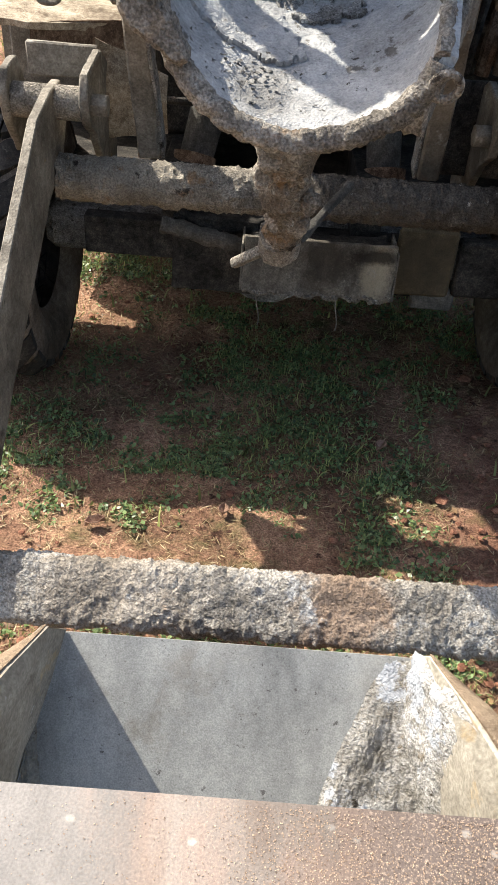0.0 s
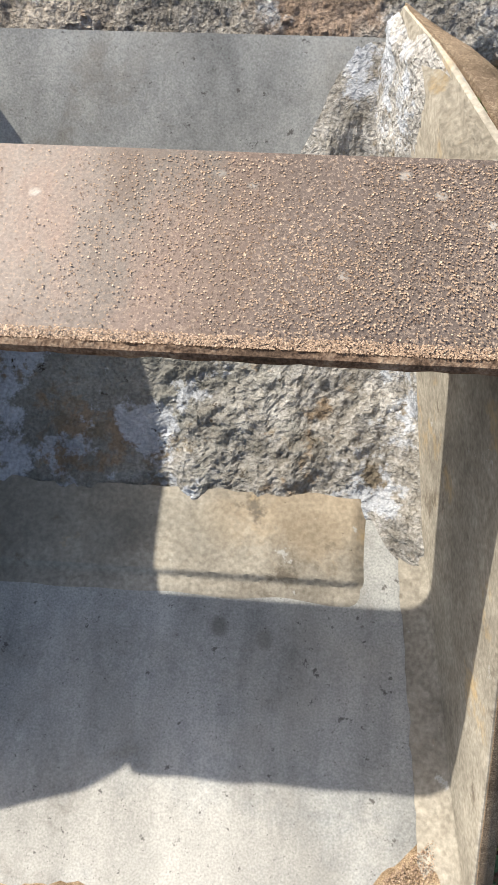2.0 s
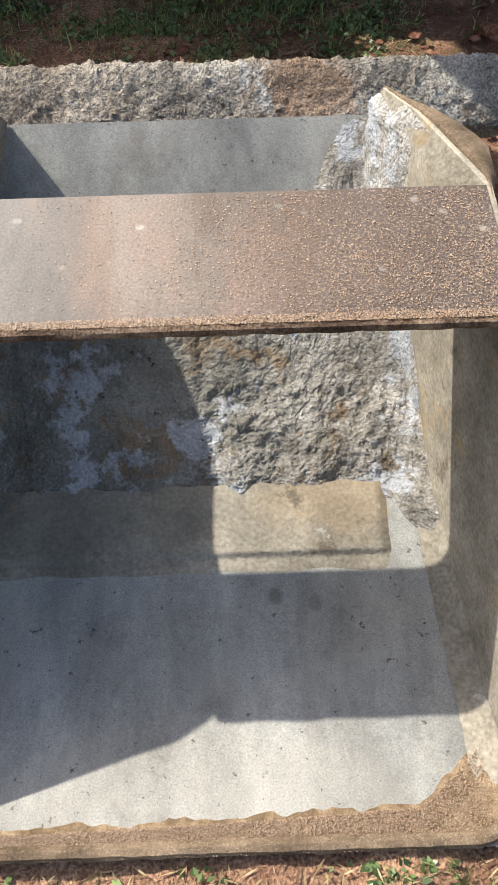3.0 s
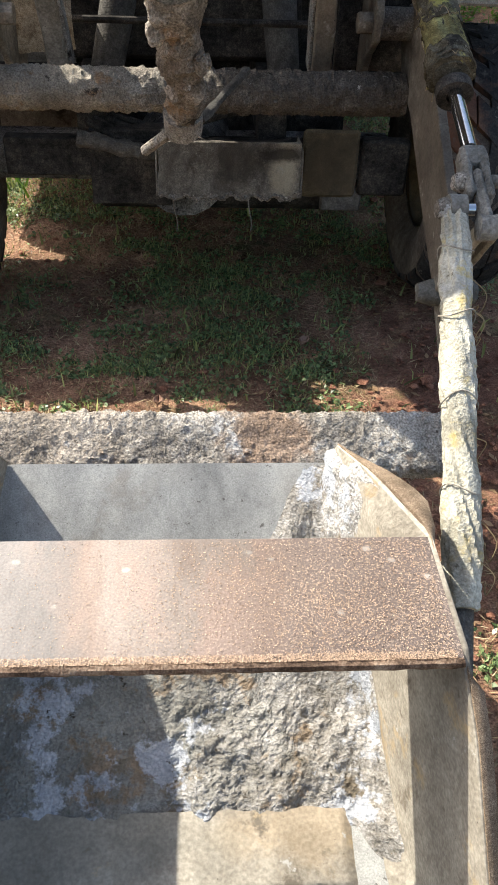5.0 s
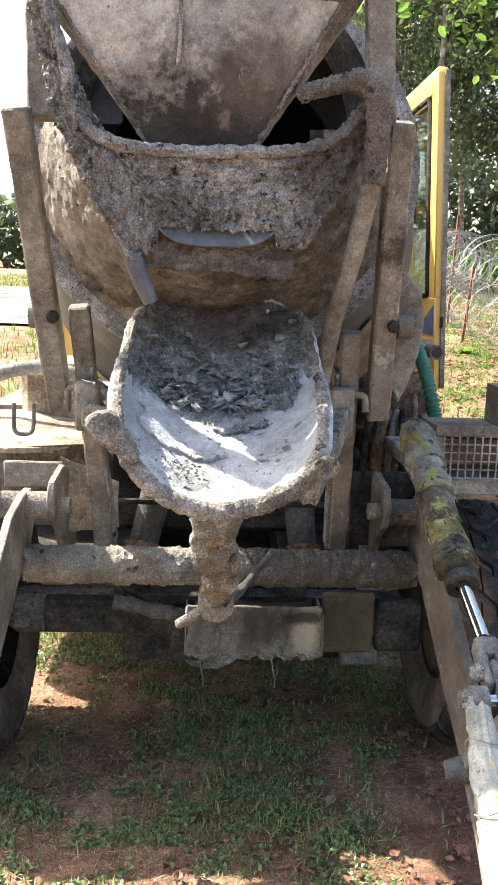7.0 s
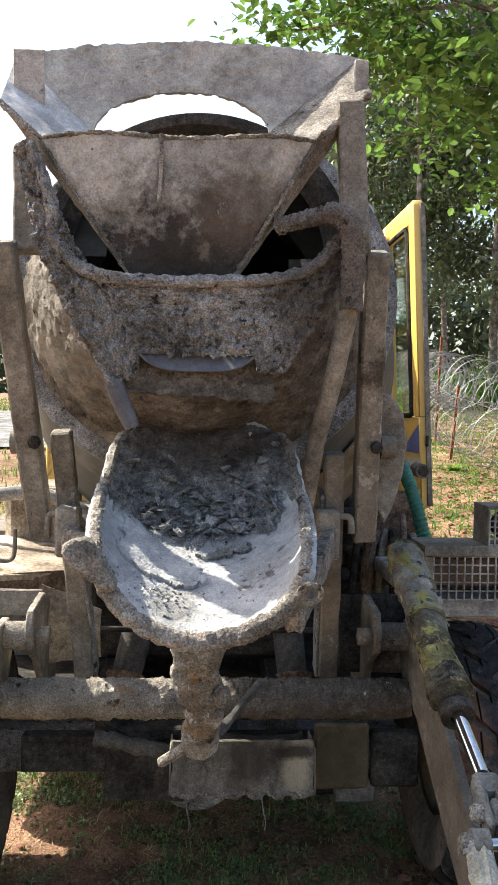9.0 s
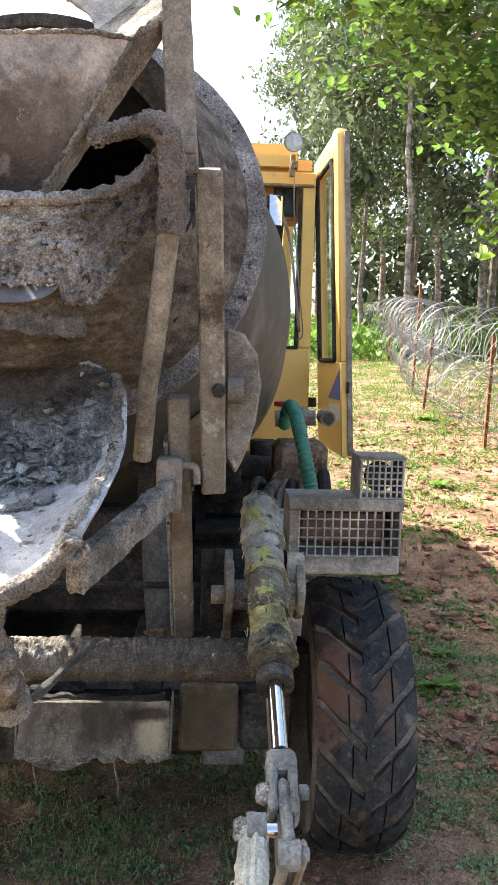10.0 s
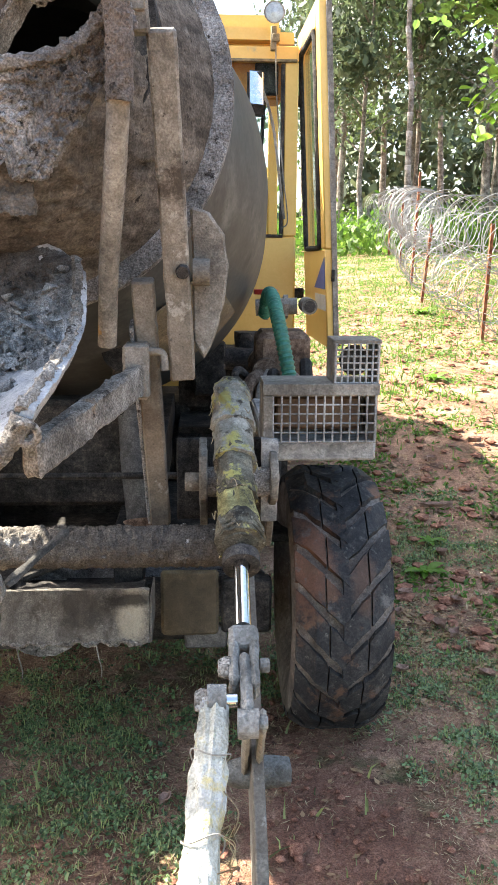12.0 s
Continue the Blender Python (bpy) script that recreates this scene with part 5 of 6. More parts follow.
add("tray_side", prism([(2.44, 0.515), (2.46, 0.665), (2.64, 0.66), (2.64, 0.54)], 0.092, 0.098, 0.001), TRAYGRIME_SHADE, tray)
for x in (0.145, 0.40):
    add("cement_drip", sweep(smooth_path([(x, 2.45, 0.52), (x + 0.006, 2.45, 0.47), (x + 0.016, 2.45, 0.42), (x + 0.014, 2.45, 0.39)], 4), 0.0025, 5), CAKED, tray)
chassis = add("chassis", join(box((CX - 0.36, 2.66, 0.62), (CX - 0.26, 6.0, 0.82)), box((CX + 0.26, 2.66, 0.62), (CX + 0.36, 6.0, 0.82)), box((CX - 0.36, 3.3, 0.62), (CX + 0.36, 3.4, 0.82)), box((CX - 0.4, 4.2, 0.5), (CX + 0.5, 5.9, 1.0), 0.02)), DARK, label="dark oily chassis rails")
add("rear_axle", lumpy(join(box((-0.62, 2.82, 0.42), (0.98, 2.98, 0.58), 0.03), sweep([(CX, 2.70, 0.50), (CX, 3.05, 0.50)], [0.16, 0.19], 18)), 0.004, 0.06, 0.06), MUDDY, chassis)
add("rear_beam", box((-0.44, 2.66, 0.50), (0.98, 2.72, 0.63)), DARK, chassis)
# Added block that keeps light from beyond out of the underside.
add("underbody_block", box((CX - 0.36, 3.0, 0.24), (CX + 0.62, 5.4, 0.64), 0.03), DARK, chassis)
# Unseen tank shape, added to stop sun reaching the ground below.
add("unseen_tank", bevel(box((-0.90, 3.44, 0.36), (CX - 0.40, 5.0, 1.24), 0), 0.05, 3), DUSTY, chassis)
# Added deck that hides the sky from the ground beneath.
add("added_deck", box((-0.85, 3.0, 0.655), (1.15, 5.6, 0.69), 0.004), DARK, chassis)
# Second unseen tank shape, closing the right flank to light.
add("unseen_tank", bevel(box((CX + 0.40, 3.75, 0.40), (1.15, 4.9, 0.95), 0), 0.05, 3), DARK, chassis)
# Unseen hood, added so the machine's shadow reaches farther over the bank.
add("unseen_hood", bevel(box((CX - 0.95, 6.14, 0.95), (1.27, 7.9, 2.45), 0), 0.08, 3), YELLOW)
add("box_bracket", lumpy(box((-0.14, 2.60, 0.42), (0.14, 2.68, 0.68), 0.006), 0.006, 0.06, 0.04), DARK, chassis)
add("guard_panel", lumpy(box((0.60, 2.64, 0.44), (0.80, 2.66, 0.68), 0.012), 0.003, 0.05, 0.04), YELLOW_DUSTY, chassis, "dusty yellow panel with underside shade in its colour")
add("guard_panel", box((0.68, 2.66, 0.38), (0.83, 2.69, 0.47), 0.008), SHADEMUD, chassis)
add("side_bracket", box((0.81, 2.643, 0.445), (0.985, 2.70, 0.645), 0.01), DARK, chassis)
for x, lean in ((-0.035, -0.05), (0.512, 0.022)):
    add("strut", sweep([(x + lean, 2.78, 0.80), (x, 2.86, 1.02), (x - lean, 3.0, 1.35)], [0.055, 0.06, 0.06], 16), SHADEMUD, chassis)
    add("strut_foot", sweep([(x + lean * 1.2, 2.74, 0.76), (x + lean, 2.77, 0.82)], 0.07, 16), RUSTBROWN, chassis)
add("cross_rail", sweep([(-0.3, 2.75, 0.99), (0.66, 2.75, 0.99)], 0.012, 8), DARK, chassis)
add("roller_frame", join(box((CX - 0.42, 2.95, 0.82), (CX + 0.42, 3.1, 1.22), 0.02), box((CX - 0.42, 3.1, 0.82), (CX - 0.34, 4.2, 1.05)), box((CX + 0.34, 3.1, 0.82), (CX + 0.42, 4.2, 1.05))), DARK, chassis)
for x in (CX - 0.30, CX + 0.30):
    add("drum_roller", sweep([(x, 2.86, 1.42), (x, 2.98, 1.40)], 0.085, 20), DARK, chassis)
    add("roller_stand", box((x - 0.05, 2.88, 1.18), (x + 0.05, 3.0, 1.40)), DARK, chassis)
for k in range(4):
    y0 = 2.62 + 0.03 * k
    add("hydraulic_hose", sweep(smooth_path([(-0.14 + 0.02 * k, y0, 0.70), (0.0, y0 - 0.02, 0.64 + 0.015 * k), (0.12, y0, 0.66), (0.3 + 0.05 * k, y0 + 0.05, 0.72)], 5), 0.014, 8), DARK, chassis)
add("valve_pipe", lumpy(sweep([(-0.17 + 0.013 * i, 2.56 - 0.001 * i, 0.665 - 0.0022 * i) for i in range(22)], 0.026, 16), 0.009, 0.03), SHADEMUD, chassis, "grimy pipe caked with cement")


# wheels
def build_wheel(x, y):
    fat = 1.11
    hub = Matrix.Translation((x, y, 0.49 + (0.35 if y > 5 else 0.0))) @ Matrix.Rotation(radians(90), 4, "Y")
    w = add("wheel", lathe([(-0.115, 0.24), (-0.10, 0.26), (-0.03, 0.22), (0.0, 0.12), (0.03, 0.10), (0.03, 0.0)], hub, 32), YELLOW_DUSTY, label="wheel with chunky lugged tyre")
    prof = [(-0.105, 0.245), (-0.140, 0.30), (-0.152, 0.36), (-0.150, 0.41), (-0.138, 0.445), (-0.105, 0.462), (0, 0.468), (0.105, 0.462), (0.138, 0.445), (0.150, 0.41), (0.152, 0.36), (0.140, 0.30), (0.105, 0.245)]
    tyre = part("tyre", lathe([(z * fat, r) for z, r in prof], hub, 72), TYREMUD, w, "worn dusty black tyre")
    lugs = bmesh.new()
    wear = random.Random(31)
    count = 21
    for k in range(count):
        for side in (1, -1):
            a0 = 2 * math.pi * (k + (0.5 if side < 0 else 0)) / count
            cut = wear.uniform(0.34, 0.52)
            for f0, f1, steps in ((0.0, cut, 3), (cut + 0.035, 1.0, 5)):
                rows = []
                for i in range(steps + 1):
                    f = f0 + (f1 - f0) * i / steps
                    across = fat * side * (-0.010 + 0.156 * f)
                    a = a0 + 0.36 * f + 0.03 * f * f + 0.012 * wear.uniform(-1, 1)
                    base = 0.466 - 0.03 * max(0.0, f - 0.65) / 0.35
                    top = 0.487 - 0.040 * max(0.0, f - 0.65) / 0.35 + 0.002 * wear.uniform(-1, 1)
                    w2 = 0.116 + 0.010 * f
                    rows.append([(across, a - w2, base - 0.01), (across, a - w2 * 0.88, top), (across, a + w2 * 0.88, top), (across, a + w2, base - 0.01)])
                vr = [[lugs.verts.new(hub @ Vector((-r * math.cos(a), r * math.sin(a), z))) for z, a, r in row] for row in rows]
                for p, q in zip(vr, vr[1:]):
                    for j in range(3):
                        lugs.faces.new((p[j], p[j + 1], q[j + 1], q[j]))
                lugs.faces.new(vr[0])
                lugs.faces.new(vr[-1][::-1])
    bmesh.ops.recalc_face_normals(lugs, faces=lugs.faces)
    part("tread", lugs, RUBBER, w, "chevron lugs with red mud between")


build_wheel(1.212, 2.885)
build_wheel(-0.725, 2.77)
# Unseen front wheels, added to help close the underside.
build_wheel(1.16, 6.9)
build_wheel(mirror(1.16), 6.9)


# rear lights in their wire cages
def cage(x0, x1, y, z0, z1, nx, nz, parent):
    bars = []
    for i in range(nx + 1):
        x = x0 + (x1 - x0) * i / nx
        bars.append(sweep([(x, y - 0.002, z0), (x, y - 0.002, z1)], 0.0032, 5))
    for j in range(nz + 1):
        z = z0 + (z1 - z0) * j / nz
        bars.append(sweep([(x0, y + 0.003, z), (x1, y + 0.003, z)], 0.0032, 5))
    return part("wire_mesh", join(*bars), DUSTY_PALE, parent, "dusty welded wire mesh")


fender = add("rear_fender", lumpy(box((0.948, 2.50, 1.10), (1.298, 3.35, 1.165), 0.008), 0.003, 0.06, 0.06), DUSTY_PALE, label="flat grey mudguard")
turn = Matrix.Translation((1.14, 2.5, 0)) @ Matrix.Rotation(radians(4), 4, "Z") @ Matrix.Translation((-1.14, -2.5, 0))
lamp_box = add("lamp_box", box((0.937, 2.46, 1.335), (1.2904, 2.66, 1.352), 0.002), DUSTY, label="open steel lamp box with mesh front")
for name, lo, hi in (("side_panel", (0.937, 2.46, 1.165), (0.9463, 2.66, 1.335)), ("side_panel", (1.2811, 2.46, 1.165), (1.2904, 2.66, 1.335)), ("back_panel", (0.9463, 2.64, 1.165), (1.2811, 2.655, 1.335)),
                     ("face_frame", (0.9342, 2.450, 1.163), (0.963, 2.460, 1.316)), ("face_frame", (0.9324, 2.447, 1.319), (1.2932, 2.459, 1.355))):
    add(name, lumpy(box(lo, hi, 0.002), 0.001, 0.05, 0.04), DUSTY, lamp_box)
cage(0.9649, 1.283, 2.455, 1.172, 1.318, 12, 5, lamp_box)
add("lamp_lens", box((0.9789, 2.56, 1.19), (1.2579, 2.60, 1.30), 0.01), BROWNLENS, lamp_box)
small_box = add("lamp_box", box((1.1509, 2.47, 1.475), (1.2997, 2.62, 1.487), 0.002), DUSTY, label="small open lamp box with mesh front")
for lo, hi in (((1.1509, 2.47, 1.352), (1.1602, 2.62, 1.475)), ((1.2858, 2.47, 1.352), (1.2951, 2.62, 1.475))):
    add("side_panel", box(lo, hi, 0.002), DUSTY, small_box)
cage(1.1574, 1.2904, 2.47, 1.355, 1.477, 7, 6, small_box)
add("round_lamp", lathe([(0, 0), (0, 0.045), (0.02, 0.048), (0.05, 0.03), (0.05, 0)], Matrix.Translation((1.2225, 2.50, 1.42)) @ Matrix.Rotation(radians(-90), 4, "X"), 24), DARK, small_box)
add("torn_flap", lumpy(prism([(2.37, 1.20), (2.36, 1.05), (2.38, 0.94), (2.385, 1.03), (2.40, 1.20)], 0.925, 0.975, 0.002), 0.006, 0.03, 0.03), DUSTY_PALE, fender, "torn grey rubber flap")

# left mudguard
def guard_top(u, v):
    """Sagging sheet over the wheel, cut off slantwise at its inner corner."""
    x = -1.0 + 0.71 * u
    front = 2.63 + 0.20 * max(0.0, u - 0.62) / 0.38
    y = front + (3.34 - front) * v
    return (x, y, 1.235 - 0.03 * (1 - v) ** 3 - 0.05 * max(0.0, u - 0.55) + 0.012 * noise.noise(Vector((x * 4, y * 4, 2))))


guard = add("rear_fender", lumpy(surface(guard_top, 60, 50, 0.02, (0, 0, 1)), 0.004, 0.05), TANDUST, label="tan dusty mudguard top")
add("end_flap", lumpy(slab(lambda u, v: (-0.56 + 0.255 * u, 2.645 + 0.17 * u, 1.08 + (0.125 - 0.01 * u) * v), 20, 10, (0.008, 0.012, 0)), 0.003, 0.05), RUSTBROWN, guard, "brown flap under the mudguard")
add("u_handle", sweep(smooth_path([(-0.545, 2.70, 1.36), (-0.545, 2.69, 1.28), (-0.535, 2.685, 1.255), (-0.51, 2.68, 1.25), (-0.485, 2.685, 1.255), (-0.475, 2.69, 1.28), (-0.475, 2.70, 1.36)], 5), 0.008, 8), DUSTY, guard)
arc = [(-0.56 + 0.34 * math.cos(t), 3.2, 1.20 + 0.24 * math.sin(t)) for t in [math.pi * k / 24 for k in range(25)]]
add("arch_guard", sweep(arc, 0.03, 10), DUSTY_PALE, guard)
add("side_tank", lumpy(box((-0.66, 3.3, 1.15), (-0.40, 3.8, 1.45), 0.03), 0.003, 0.08, 0.08), TANDUST, guard)

# engine side: cowl, pump, hoses
def cradle(u, v):
    a = radians(-60 + 24 * u)
    d = 0.62 + 0.46 * v
    r = (0.635 + (d - 0.34) * 0.225) + 0.020
    p = axis @ Vector((r * math.cos(a), -r * math.sin(a), d))
    return p


cowl = add("drum_cradle", surface(cradle, 40, 16, 0.008, (0.5, 0, -1)), YELLOW_DUSTY, label="dusty yellow cradle under the drum")
pump = add("pump_body", lumpy(join(box((0.98, 3.55, 1.10), (1.22, 3.80, 1.42), 0.03), sweep([(1.02, 3.5, 1.25), (1.02, 3.9, 1.25)], 0.06, 14), box((0.90, 3.4, 1.02), (1.25, 3.9, 1.12), 0.01)), 0.003, 0.05, 0.06), RUSTBROWN, label="grimy water pump")
add("outlet_pipe", join(sweep([(0.98, 3.62, 1.52), (1.16, 3.60, 1.53)], 0.036, 18), sweep([(1.20, 3.62, 1.535), (1.205, 3.52, 1.53)], 0.034, 20), sweep([(1.10, 3.62, 1.525), (1.12, 3.62, 1.525)], 0.055, 6), sweep([(1.015, 3.62, 1.52), (1.035, 3.62, 1.52)], 0.055, 6)), DUSTY, pump, "grey pipe with union nuts")
# Dark disc on the closed pipe end, painted shade in place of a hollow.
add("dark_bore_disc", sweep([(1.2055, 3.519, 1.53), (1.206, 3.515, 1.53)], 0.025, 20), DARK, pump)
add("red_collar", sweep([(1.01, 3.45, 1.585), (1.01, 3.45, 1.605)], 0.05, 16), REDPAINT, pump)
hose_pts = smooth_path([(1.01, 3.50, 1.50), (1.015, 3.38, 1.585), (1.018, 3.2, 1.585), (1.028, 3.08, 1.52), (1.045, 3.0, 1.42), (1.066, 2.95, 1.30), (1.078, 2.92, 1.20)], 22)
add("corrugated_hose", sweep(hose_pts, [0.026 + 0.003 * math.sin(k * 1.9) for k in range(len(hose_pts))], 14), GREENHOSE, pump, "green ribbed suction hose")
add("engine_block", lumpy(join(box((0.62, 4.20, 0.95), (1.14, 4.66, 1.26), 0.03), sweep([(0.80, 4.16, 1.24), (1.10, 4.16, 1.22)], 0.06, 14), sweep([(0.98, 4.30, 1.24), (0.98, 4.30, 1.36)], 0.07, 14), box((0.70, 4.10, 1.05), (0.86, 4.2, 1.32), 0.01)), 0.004, 0.05, 0.05), DARK, label="dark oily engine block behind the cab")
for k in range(7):
    r = random.Random(40 + k)
    add("engine_pipe", sweep(smooth_path([(0.85 + 0.06 * k, 3.3 + 0.1 * r.random(), 1.0), (0.88 + 0.05 * k, 3.35, 1.18 + 0.1 * r.random()), (0.95 + 0.04 * k, 3.5, 1.22 + 0.12 * r.random())], 5), r.uniform(0.012, 0.03), 8), (DARK, RUSTBROWN, DUSTY)[k % 3], pump)

# cab
X0, X1, YB, YF, ZB, ZT = CX - 0.95, 1.275, 4.78, 6.1, 0.95, 3.03
cab = add("cab", join(box((X0, YB, ZB), (X1, YB + 0.05, 1.86), 0.012), box((X0, YB, 2.78), (X1, YB + 0.05, 2.86), 0.006), box((X1 - 0.075, YB, 1.86), (X1, YB + 0.05, 2.78), 0.006), box((X0, YB, 1.86), (X0 + 0.08, YB + 0.05, 2.78), 0.006)), YELLOW, label="yellow driver's cab")
part("roof", bevel(box((X0, YB - 0.012, 2.80), (X1 - 0.02, YF, 3.03), 0.0), 0.085, 6), YELLOW, cab)
part("roof_seam", box((X0, YB - 0.018, 2.775), (X1 - 0.01, YB, 2.79), 0.003), YELLOW_DUSTY, cab)
part("front_wall", join(box((X0, YF - 0.05, ZB), (X1, YF, 1.9), 0.01), box((X1 - 0.07, YF - 0.05, 1.9), (X1, YF, 2.85), 0.01), box((X0, YF - 0.05, 1.9), (X0 + 0.07, YF, 2.85), 0.01)), YELLOW, cab)
# Pane added for its shadow, which closes the sunlit gap behind the cab.
part("shading_front_pane", box((X0 + 0.07, YF - 0.03, 1.9), (X1 - 0.07, YF - 0.024, 2.85), 0), GLASS, cab)
part("side_wall", box((X0, YB, ZB), (X0 + 0.05, YF, 1.9), 0.01), YELLOW, cab)
# Left pane, likewise added to stop sun passing through the cab.
part("shading_side_pane", box((X0 + 0.01, YB + 0.06, 1.9), (X0 + 0.016, YF - 0.06, 2.84), 0), GLASS, cab)
part("side_pillar", box((X0, 5.4, 1.9), (X0 + 0.05, 5.5, 2.85), 0.01), YELLOW, cab)
part("sill", box((X1 - 0.05, YB, ZB), (X1, YF, 1.25), 0.01), YELLOW, cab)
part("cab_floor", box((X0, YB, ZB), (X1, YF, ZB + 0.05), 0.01), DARK, cab)
part("window_pane", box((X0 + 0.08, YB + 0.02, 1.86), (X1 - 0.075, YB + 0.026, 2.78), 0), GLASS, cab).visible_shadow = False
part("window_seal", join(box((X1 - 0.095, YB - 0.006, 1.87), (X1 - 0.075, YB + 0.03, 2.77), 0.003), box((X0 + 0.08, YB - 0.006, 1.85), (X1 - 0.075, YB + 0.03, 1.868), 0.003)), DARK, cab)
part("head_lining", box((X0 + 0.1, YB + 0.08, 2.60), (X1 - 0.08, YB + 0.3, 2.84), 0.01), ORANGE, cab)
part("control_panel", box((1.04, YB + 0.06, 2.62), (1.17, YB + 0.16, 2.79), 0.01), DARK, cab)
part("seat_back", bevel(box((0.5, 5.2, 1.5), (0.98, 5.35, 2.2), 0), 0.05, 3), DARK, cab)
part("steering_pillar", beam((1.06, 4.95, 1.9), (1.10, 4.9, 2.7), 0.02, 0.02), DARK, cab)
lamp = add("work_lamp", lathe([(0.05, 0.0), (0.05, 0.025), (0.01, 0.052), (0.0, 0.056), (0.0, 0.048)], Matrix.Translation((1.13, 4.68, 3.0)) @ Matrix.Rotation(radians(-90), 4, "X"), 24), DUSTY, label="round work lamp on a stalk")
part("lamp_glass", lathe([(-0.004, 0.0), (0.0, 0.048)], Matrix.Translation((1.13, 4.68, 3.0)) @ Matrix.Rotation(radians(-90), 4, "X"), 24), LAMPGLASS, lamp)
part("lamp_stalk", join(box((1.115, 4.70, 2.82), (1.145, 4.74, 2.94), 0.004), box((1.12, 4.69, 2.86), (1.16, 4.72, 2.90), 0.004)), YELLOW_DUSTY, lamp)
part("side_lamp", lathe([(0, 0), (0, 0.025), (0.02, 0.02)], Matrix.Translation((0.80, 4.72, 2.90)) @ Matrix.Rotation(radians(-90), 4, "X"), 14), DUSTY, cab)
mirror_ob = add("rear_mirror", bevel(box((0.985, 4.60, 2.47), (1.075, 4.64, 2.70), 0), 0.012, 2), DARK, label="black-backed driving mirror")
tilt = Matrix.Translation((1.03, 4.594, 2.605)) @ Matrix.Rotation(radians(-12), 4, "X") @ Matrix.Rotation(radians(14), 4, "Z")
part("mirror_glass", box((-0.037, -0.012, -0.085), (0.037, -0.007, 0.085), 0, tilt), CHROME, mirror_ob)
part("cable", sweep(smooth_path([(1.14, 4.70, 2.88), (1.15, 4.72, 2.6), (1.19, 4.72, 2.2), (1.22, 4.72, 1.95), (1.19, 4.72, 1.90)], 6), 0.004, 5), DUSTY, cab)
part("cable", sweep(smooth_path([(1.06, 4.72, 2.66), (1.13, 4.71, 2.45), (1.18, 4.72, 2.1), (1.20, 4.72, 1.95)], 6), 0.008, 6), DUSTY, cab)


# open cab door
def door_at(y, z):
    """The door leans out a little at its foot."""
    return 1.305 + 0.085 * (2.95 - z) / 1.65 - 0.014 * (y - 4.25)


def door_skin(x, y, z):
    return (door_at(y, z) + x, y, z)


door = add("cab_door", prism([(4.24, 1.28), (5.05, 1.28), (5.05, 1.78), (4.24, 1.78)], 0.0, 0.056, 0.006, door_skin), YELLOW, label="open yellow cab door with a long window")
for name, poly in (("door_stile", [(4.24, 1.782), (4.36, 1.782), (4.36, 2.97), (4.26, 2.97), (4.24, 2.94)]), ("door_stile", [(4.93, 1.782), (5.05, 1.782), (5.05, 2.97), (4.93, 2.97)]), ("door_rail", [(4.362, 2.85), (4.928, 2.85), (4.928, 2.97), (4.362, 2.97)])):
    part(name, prism(poly, 0.0, 0.056, 0.006, door_skin), YELLOW, door)
part("door_edge", prism([(4.230, 1.29), (4.238, 1.29), (4.238, 2.95), (4.230, 2.95)], 0.034, 0.062, 0.002, door_skin), DUSTY, door)
part("door_pane", prism([(4.37, 1.79), (4.92, 1.79), (4.92, 2.84), (4.37, 2.84)], 0.022, 0.028, 0, door_skin), GLASS, door).visible_shadow = False
seal = [(4.375, 1.80), (4.375, 2.80), (4.41, 2.84), (4.88, 2.84), (4.915, 2.80), (4.915, 1.80), (4.88, 1.79), (4.41, 1.79), (4.375, 1.80)]
part("door_seal", sweep([door_skin(-0.004, y, z) for y, z in seal], 0.014, 8), DARK, door)
part("blue_mark", prism([(4.25, 1.58), (4.62, 1.58), (4.25, 1.74)], -0.004, -0.001, 0, door_skin), BLUE, door, "blue triangle stripe")
part("pale_mark", prism([(4.25, 1.47), (4.60, 1.47), (4.60, 1.55), (4.25, 1.55)], -0.004, -0.001, 0, door_skin), WHITEMARK, door, "pale stripe")
part("door_lock", box((1.402, 4.222, 1.62), (1.418, 4.232, 1.68), 0.002), DARK, door)
for z in (1.50, 2.60):
    part("door_hinge", box((1.27, 5.055, z), (1.36, 5.085, z + 0.06)), DARK, door)


